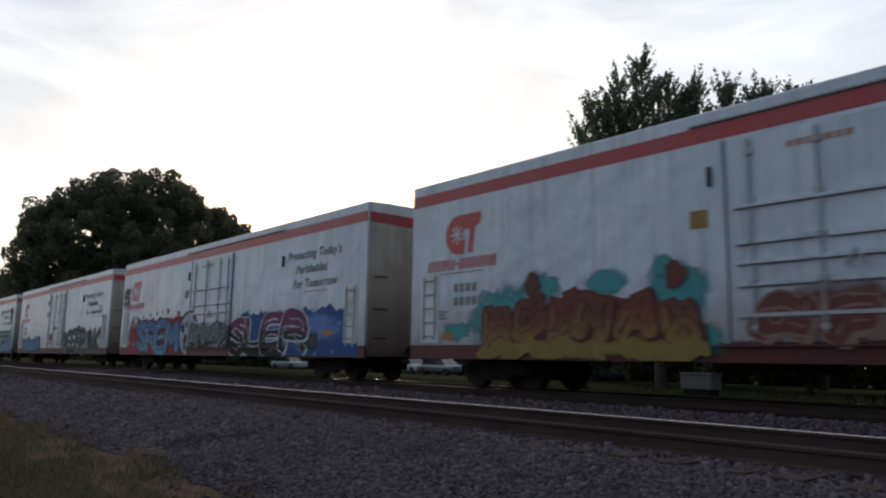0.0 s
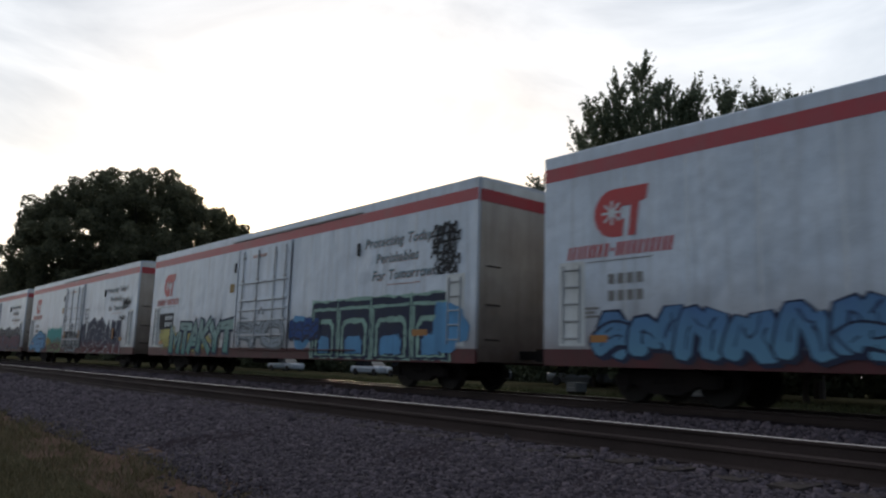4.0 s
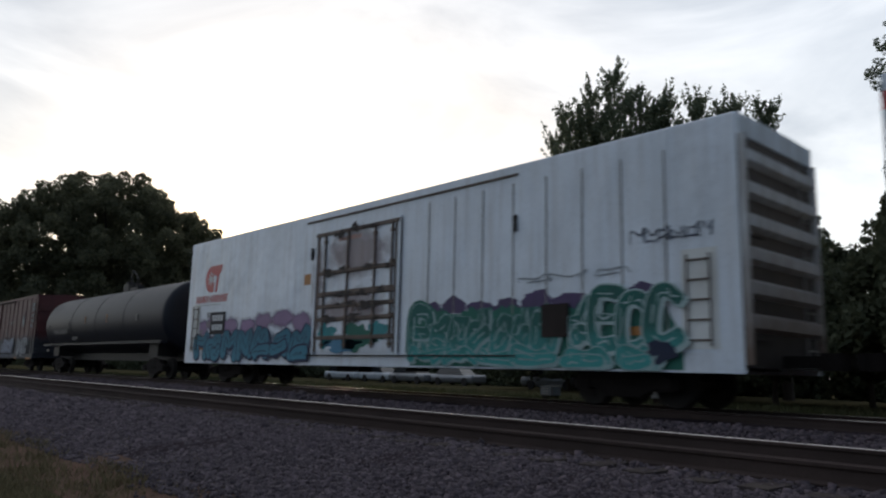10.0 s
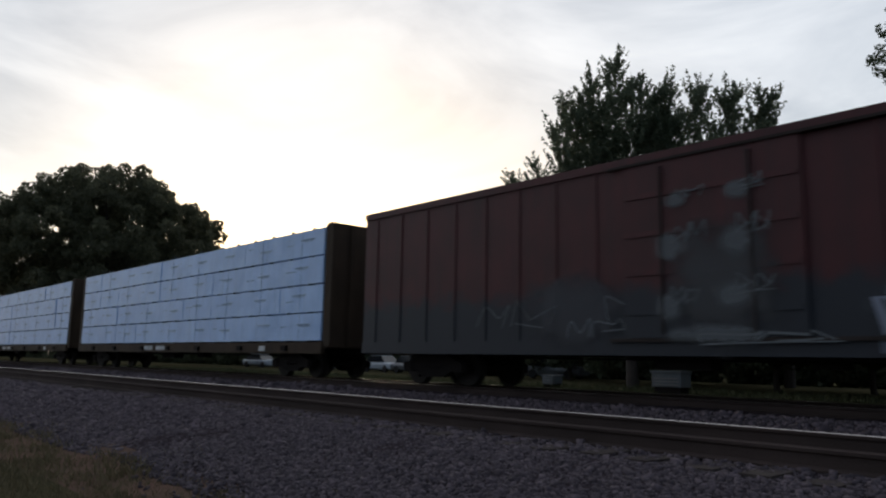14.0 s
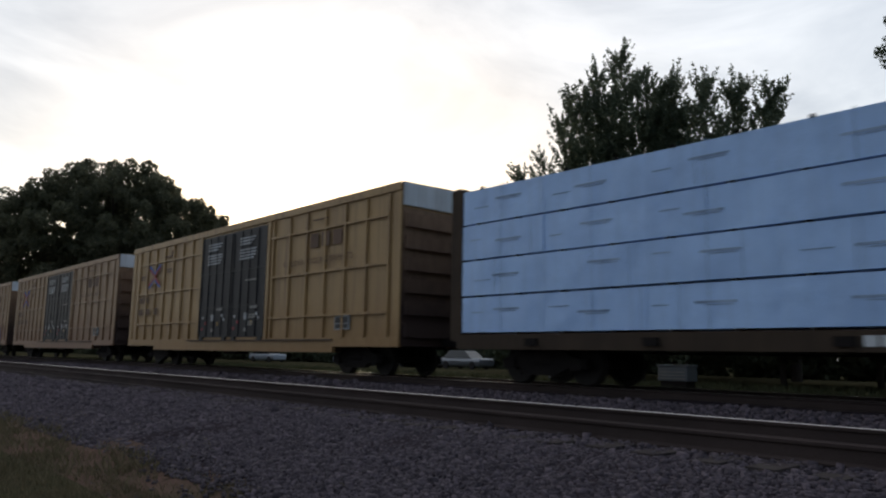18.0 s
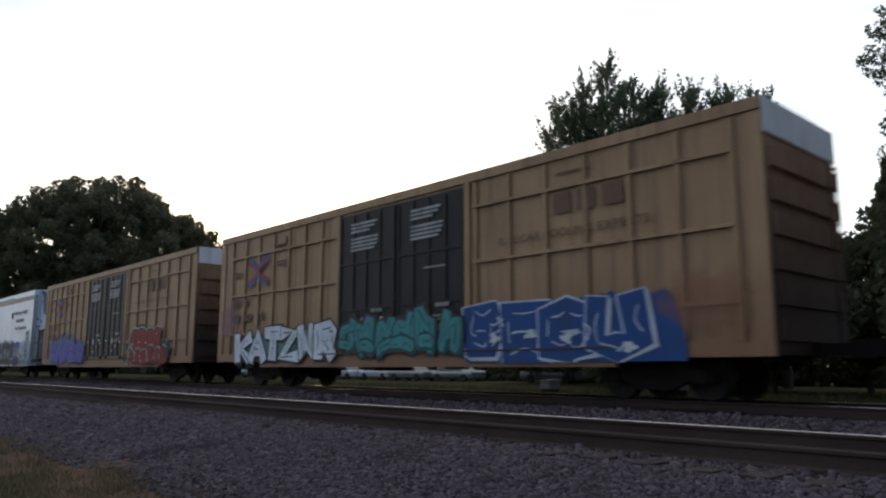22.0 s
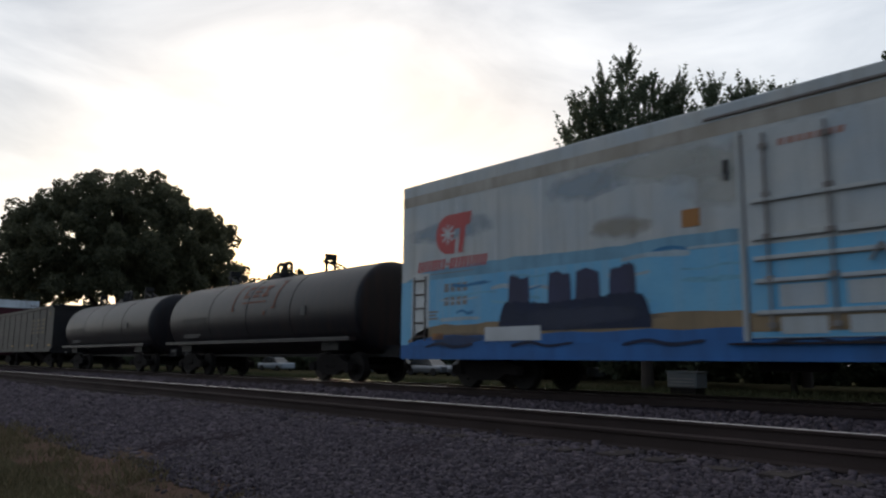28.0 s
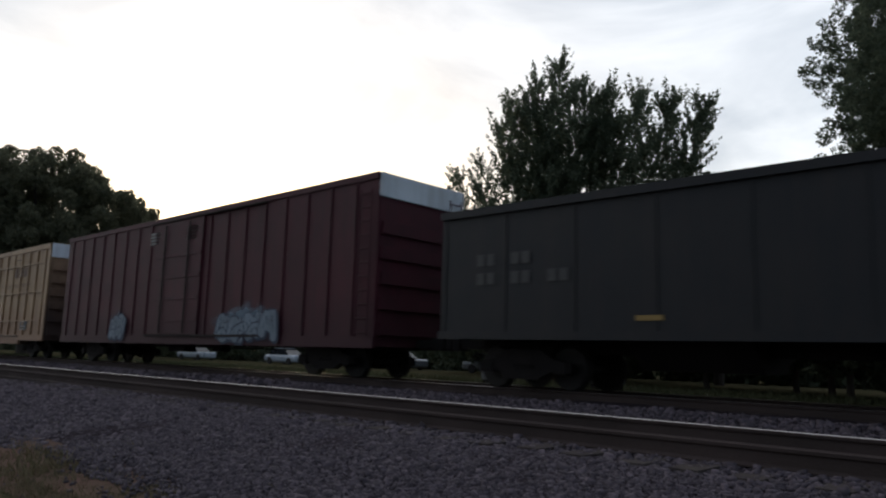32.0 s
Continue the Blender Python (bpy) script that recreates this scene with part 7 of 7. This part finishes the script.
graffiti(O, "?A???", 1.6, 6.9, 0.72, 2.05, S_PURPLE, flat("deep_violet_spray", (0.05, 0.05, 0.16)), 151, halo=S_TEAL, proud=0.062, thick=0.36, shine=S_SKY)
for k, (u, z, w, h) in enumerate(((12.9, 1.2, 1.0, 0.8), (14.4, 0.95, 3.6, 0.6), (16.4, 1.2, 1.0, 0.9), (14.5, 1.9, 2.6, 0.7))):
    blob(O, u, z, w, h, flat("dark_green_spray", (0.02, 0.075, 0.05)), 420 + k, 0.062 + 0.0005 * k, lump=0.4)
DARK_RED = flat("dark_red_spray", (0.06, 0.012, 0.015))
graffiti(O, "OOOC", 13.0, 16.0, 1.25, 2.08, S_RED, DARK_RED, 153, halo=S_MINT, proud=0.062, thick=0.6, line=0.04, shine=S_WHITE, soft=True, rise=0.06)
graffiti(O, "??????", 12.7, 16.7, 0.70, 1.45, S_RED, DARK_RED, 154, halo=S_MINT, shine=S_WHITE, proud=0.078, thick=0.40, line=0.022, wobble=0.3)
P = reefer(-346.23, -325.7, "white insulated wagon with a cooling unit and black and white graffiti", "unit")
blob(P, 4.8, 1.15, 6.8, 1.8, haze("brown_haze_spray", (0.16, 0.085, 0.075), 0.9), 160, 0.004)
for k, (u, z, w, h, c) in enumerate(((8.0, 1.3, 1.3, 1.3, (0.22, 0.05, 0.035)), (7.7, 1.9, 0.6, 0.7, (0.03, 0.03, 0.035)), (5.6, 0.85, 5.5, 0.4, (0.06, 0.07, 0.075)), (2.0, 0.85, 3.0, 0.4, (0.10, 0.08, 0.08)), (8.1, 3.0, 0.7, 1.6, (0.36, 0.36, 0.30)))):
    blob(P, u, z, w, h, haze("mixed_overspray", c, 0.85 if k < 4 else 0.4), 740 + k, 0.005 + 0.0004 * k, lump=0.4)
for k, (u, z, w, h) in enumerate(((8.7, 1.7, 0.7, 2.2), (12.3, 2.2, 0.6, 2.4), (10.5, 4.5, 3.4, 0.5), (10.6, 2.1, 3.2, 0.5))):
    blob(P, u, z, w, h, haze("rust_stain", (0.17, 0.11, 0.075), 0.5), 450 + k, 0.076)
scribble(P, 9.6, 3.2, 0.8, 0.35, S_WINE, 456, 0.05, strokes=12)
graffiti(P, "SWEAR", 3.0, 7.5, 0.72, 1.95, flat("bone_spray", (0.50, 0.50, 0.51)), flat("dark_brown_spray", (0.045, 0.03, 0.03)), 161, wobble=0.05, thick=0.27, line=0.035, proud=0.002, shine=S_WHITE)
blob(P, 10.4, 1.3, 3.0, 0.9, haze("olive_haze", (0.05, 0.06, 0.05), 0.97), 168, 0.05)
graffiti(P, "?????", 8.95, 12.3, 0.75, 2.15, flat("grey_olive_spray", (0.20, 0.22, 0.19)), S_BLACK, 163, proud=0.085, thick=0.26, line=0.075, soft=False)
for k in range(5):
    blob(P, 12.75 + 0.9 * k, 1.5, 1.1, 1.5, flat("pale_lilac_spray", (0.40, 0.42, 0.52)), 430 + k, 0.005 + 0.0004 * k)
graffiti(P, "AYKOP", 12.45, 17.0, 0.70, 2.2, spray("ink_spray", (0.03, 0.033, 0.06), (0.02, 0.02, 0.045), 0.8, 1.6), flat("chalk_white_spray", (0.50, 0.54, 0.60)), 164, wobble=0.06, proud=0.004, thick=0.42, line=0.03, soft=False, lean=0.0, over=1.15)
blob(P, 17.7, 1.7, 1.8, 0.9, S_PURPLE, 165, 0.006, lump=0.3)
blob(P, 17.6, 1.0, 1.8, 0.7, flat("deep_violet_paint", (0.06, 0.05, 0.22)), 172, 0.0065, lump=0.3)
blob(P, 14.5, 0.85, 13.0, 0.5, haze("road_grime", (0.07, 0.065, 0.07), 0.7), 173, 0.045)
part("side_vent", boxes((17.45, 17.75, SIDE - 0.03, SIDE, 1.2, 1.75), (17.8, 18.15, SIDE - 0.03, SIDE, 1.2, 1.7)), M_MARKG, P)
patch(P, 18.3, 20.5, 0.70, 2.1, haze("powder_blue_spray", (0.34, 0.44, 0.57), 0.8), 169, 0.008, lumps=7)
graffiti(P, "?O?N", 18.2, 20.5, 1.25, 2.15, flat("ice_blue_spray", (0.52, 0.60, 0.70)), flat("slate_blue_spray", (0.27, 0.34, 0.44)), 166, proud=0.006, thick=0.36, line=0.04)
graffiti(P, "????", 18.3, 20.4, 0.70, 1.3, flat("mist_blue_spray", (0.36, 0.45, 0.56)), flat("dim_slate_spray", (0.18, 0.22, 0.30)), 170, proud=0.014, thick=0.36, line=0.04, wobble=0.2)
blob(P, 18.7, 1.25, 0.4, 0.25, S_OCHRE, 440, 0.03)
scribble(P, 0.2, 2.9, 0.9, 0.5, S_BLACK, 167, strokes=16)
Q = reefer(-369.8, -348.9, "insulated wagon with a blue and beige seaside mural", "mural")
part("sea", boxes((0, 20.9, SIDE - 0.006, SIDE, 0.99, 2.55), (0, 20.9, SIDE - 0.008, SIDE - 0.004, 0.95, 0.99)), S_SEA, Q, "painted blue sea")
part("deep_sea", boxes((0, 20.9, SIDE - 0.010, SIDE - 0.004, 0.66, 1.0)), S_DEEP, Q)
patch(Q, 0.02, 20.88, 2.4, 2.85, flat("pale_sea_mural_paint", (0.22, 0.42, 0.56)), 170, 0.005, lumps=9)
patch(Q, 0.3, 20.8, 1.0, 1.5, S_SAND, 171, 0.010, lumps=11)
patch(Q, 0.3, 20.8, 0.99, 1.22, S_DEEP, 172, 0.013, lumps=23)
patch(Q, 3.4, 7.2, 1.25, 1.9, S_NAVY, 173, 0.016, lumps=2, name="painted_boat")
for u in (3.7, 4.8, 5.5, 6.3):
    bm = bmesh.new()
    cloud_patch(bm, u, u + 0.6, 1.75, 2.45, SIDE - 0.015, int(u * 10), 2)
    part("painted_sack", bm, flat("grey_violet_paint", (0.06, 0.06, 0.11)), Q)
patch(Q, 12.8, 16.2, 0.95, 2.1, flat("sage_mural_paint", (0.22, 0.32, 0.26)), 174, 0.017, lumps=3)
patch(Q, 13.2, 15.4, 1.4, 1.95, S_PURPLE, 175, 0.020, lumps=3)
patch(Q, 12.4, 17.2, 2.3, 2.75, flat("brown_hill_paint", (0.26, 0.22, 0.18)), 176, 0.010, lumps=5)
patch(Q, 14.6, 16.4, 2.45, 3.1, flat("slate_mural_paint", (0.10, 0.10, 0.20)), 177, 0.013, lumps=2)
for u, z0, z1 in ((14.9, 2.7, 3.6), (15.25, 2.9, 4.0), (15.7, 2.8, 3.8), (16.15, 2.2, 3.5), (13.6, 2.3, 3.1)):
    part("painted_mast", boxes((u, u + 0.09, SIDE - 0.016, SIDE, z0, z1), (u - 0.2, u + 0.3, SIDE - 0.0155, SIDE, z1 - 0.5, z1 - 0.44)), flat("mast_paint", (0.09, 0.10, 0.12)), Q)
for k in range(7):
    bm = bmesh.new()
    ribbon(bm, [(1.0 + 2.8 * k, 0.95), (1.5 + 2.8 * k, 1.02), (2.0 + 2.8 * k, 0.94), (2.6 + 2.8 * k, 1.0)], 0.03, SIDE - 0.028, True, k)
    part("painted_wave", bm, S_NAVY, Q)
part("data_plate", boxes((3.0, 4.6, SIDE - 0.03, SIDE, 1.06, 1.36)), M_MARK, Q, "white data plate")
# the mural runs on over the door, with brush strokes of lighter and darker water and cloud
part("sea", boxes((9.03, 12.17, SIDE - 0.040, SIDE - 0.034, 1.03, 2.5)), S_SEA, Q, "painted blue sea")
part("beach", boxes((9.03, 12.17, SIDE - 0.043, SIDE - 0.039, 1.12, 1.42)), S_SAND, Q)
stroke_paints = (flat("light_water_paint", (0.20, 0.46, 0.62)), flat("dark_water_paint", (0.07, 0.24, 0.44)), flat("foam_paint", (0.42, 0.52, 0.58)))
r = random.Random(77)
for k in range(46):
    u, z = r.uniform(0.4, 19.6), r.uniform(1.55, 2.6)
    if 8.3 < u < 12.4:
        continue
    w = r.uniform(0.5, 1.6)
    bm = bmesh.new()
    ribbon(bm, [(u, z), (u + w * 0.35, z + r.uniform(-0.05, 0.05)), (u + w * 0.7, z + r.uniform(-0.05, 0.05)), (u + w, z)], r.uniform(0.015, 0.045), SIDE - 0.0075 - 0.0001 * (k % 9), True, k)
    part("brush_stroke", bm, stroke_paints[k % 3], Q)
for k in range(12):
    blob(Q, r.uniform(1.5, 19.5), r.uniform(2.9, 4.2), r.uniform(1.5, 3.5), r.uniform(0.4, 0.9), haze("cloud_mural_paint", ((0.56, 0.55, 0.50), (0.34, 0.42, 0.50), (0.40, 0.33, 0.24))[k % 3], 0.5), 600 + k, 0.0035 + 0.0001 * k)
for k, (u, z, w, h) in enumerate(((5.3, 1.5, 3.6, 0.5), (14.4, 1.4, 2.8, 0.6), (15.4, 2.5, 2.6, 0.5), (2.0, 1.1, 2.0, 0.4), (18.3, 1.3, 2.4, 0.5))):
    blob(Q, u, z, w, h, haze("shade_mural_paint", (0.05, 0.06, 0.10), 0.6), 620 + k, 0.024, lump=0.4)
R = tank_car(-385.4, -371.95, "dark grey tank wagon with a rounded end and top hoops", 1.36, 2.12, M_TANK2, 18, False, 6.9, 0.25, 0.45)
ORANGE_MARK = flat("dull_orange_stencil", (0.15, 0.05, 0.028))


def wrapped(car, u0, u1, z0, z1, radius, centre):
    """A stencilled shape that follows the curve of the tank."""
    bm, rows = bmesh.new(), []
    for i in range(9):
        z = z0 + (z1 - z0) * i / 8
        y = -math.sqrt(max(0.0, (radius + 0.008) ** 2 - (z - centre) ** 2))
        rows.append([bm.verts.new((u, y, z)) for u in (u0, u1)])
    for a, b in zip(rows, rows[1:]):
        bm.faces.new((a[0], a[1], b[1], b[0]))
    part("orange_mark", bm, ORANGE_MARK, car)


for u0, u1, z0, z1 in ((5.66, 5.76, 2.3, 3.2), (5.66, 5.95, 3.16, 3.22), (5.66, 5.85, 2.26, 2.32), (8.64, 8.76, 2.3, 3.2), (8.45, 8.76, 3.16, 3.22), (8.5, 8.76, 2.26, 2.32),
                       (6.3, 6.8, 2.7, 2.8), (6.3, 6.42, 2.8, 3.02), (6.35, 6.8, 3.02, 3.12), (6.98, 7.42, 2.7, 2.8), (6.98, 7.42, 2.86, 2.94), (6.98, 7.42, 3.0, 3.1), (7.6, 8.05, 2.7, 2.8), (7.72, 7.93, 2.8, 3.0), (7.6, 8.05, 3.0, 3.1), (6.35, 8.05, 2.5, 2.56), (8.0, 8.14, 2.08, 2.2)):
    wrapped(R, u0, u1, z0, z1, 1.36, 2.12)
tank_car(-400.5, -387.55, "dark grey dusty tank wagon with top hoops", 1.36, 2.12, M_TANK2, 19, False, 5.9, 0.32, 0.45)
hopper_car(-417.25, -402.6, "black open hopper wagon with faded gold markings")
U = plain_boxcar(-438.3, -419.35, "maroon ribbed boxcar with pale blue graffiti", M_MAROON, 4.94, 20, True)
for u0, u1 in ((12.0, 15.3), (4.6, 6.0)):
    blob(U, (u0 + u1) / 2, 1.35, u1 - u0, 1.2, haze("dusty_blue_haze", (0.12, 0.17, 0.22), 0.8), int(u0 * 7), 0.04)
    graffiti(U, "?????"[: max(2, int((u1 - u0) * 1.4))], u0 + 0.1, u1 - 0.1, 0.78, 1.85, flat("dim_pale_spray", (0.20, 0.24, 0.28)), flat("dim_navy_spray", (0.04, 0.05, 0.08)), 200 + int(u0), proud=0.04, wobble=0.2, thick=0.35, line=0.04)
for k in (7.4, 9.9):
    bars(U, k, 4.4, [[0.7], [0.7], [0.6], [0.6]], 0.07, M_MARKG, y=SIDE - 0.05, name="door_text")
boxcar_yellow(-459.0, -440.3, "faded yellow boxcar at the tail of the view")


# ---- what moves ----


def run(t):
    """How far the train has gone after t seconds."""
    return 12.6377 * t + 0.003976 * (t - 16.0) * t


def motions():
    times = [float(i) for i in range(33)]
    for car, c in TRAIN:
        walk(car, [(t, pose(c + run(t), YT, 0)) for t in times])
    turned = {}
    for w in WHEELS:
        x = round(w.location.x, 3)
        w.rotation_mode = "QUATERNION"
        if x not in turned:
            walk(w, [(i / 30, pose(x, 0, 0.425, 0, math.degrees(run(i / 30) / 0.425) % 360.0, 0)) for i in range(961)])
            turned[x] = w.animation_data
        else:
            w.animation_data_create()
            w.animation_data.action = turned[x].action
            w.animation_data.action_slot = turned[x].action_slot


motions()
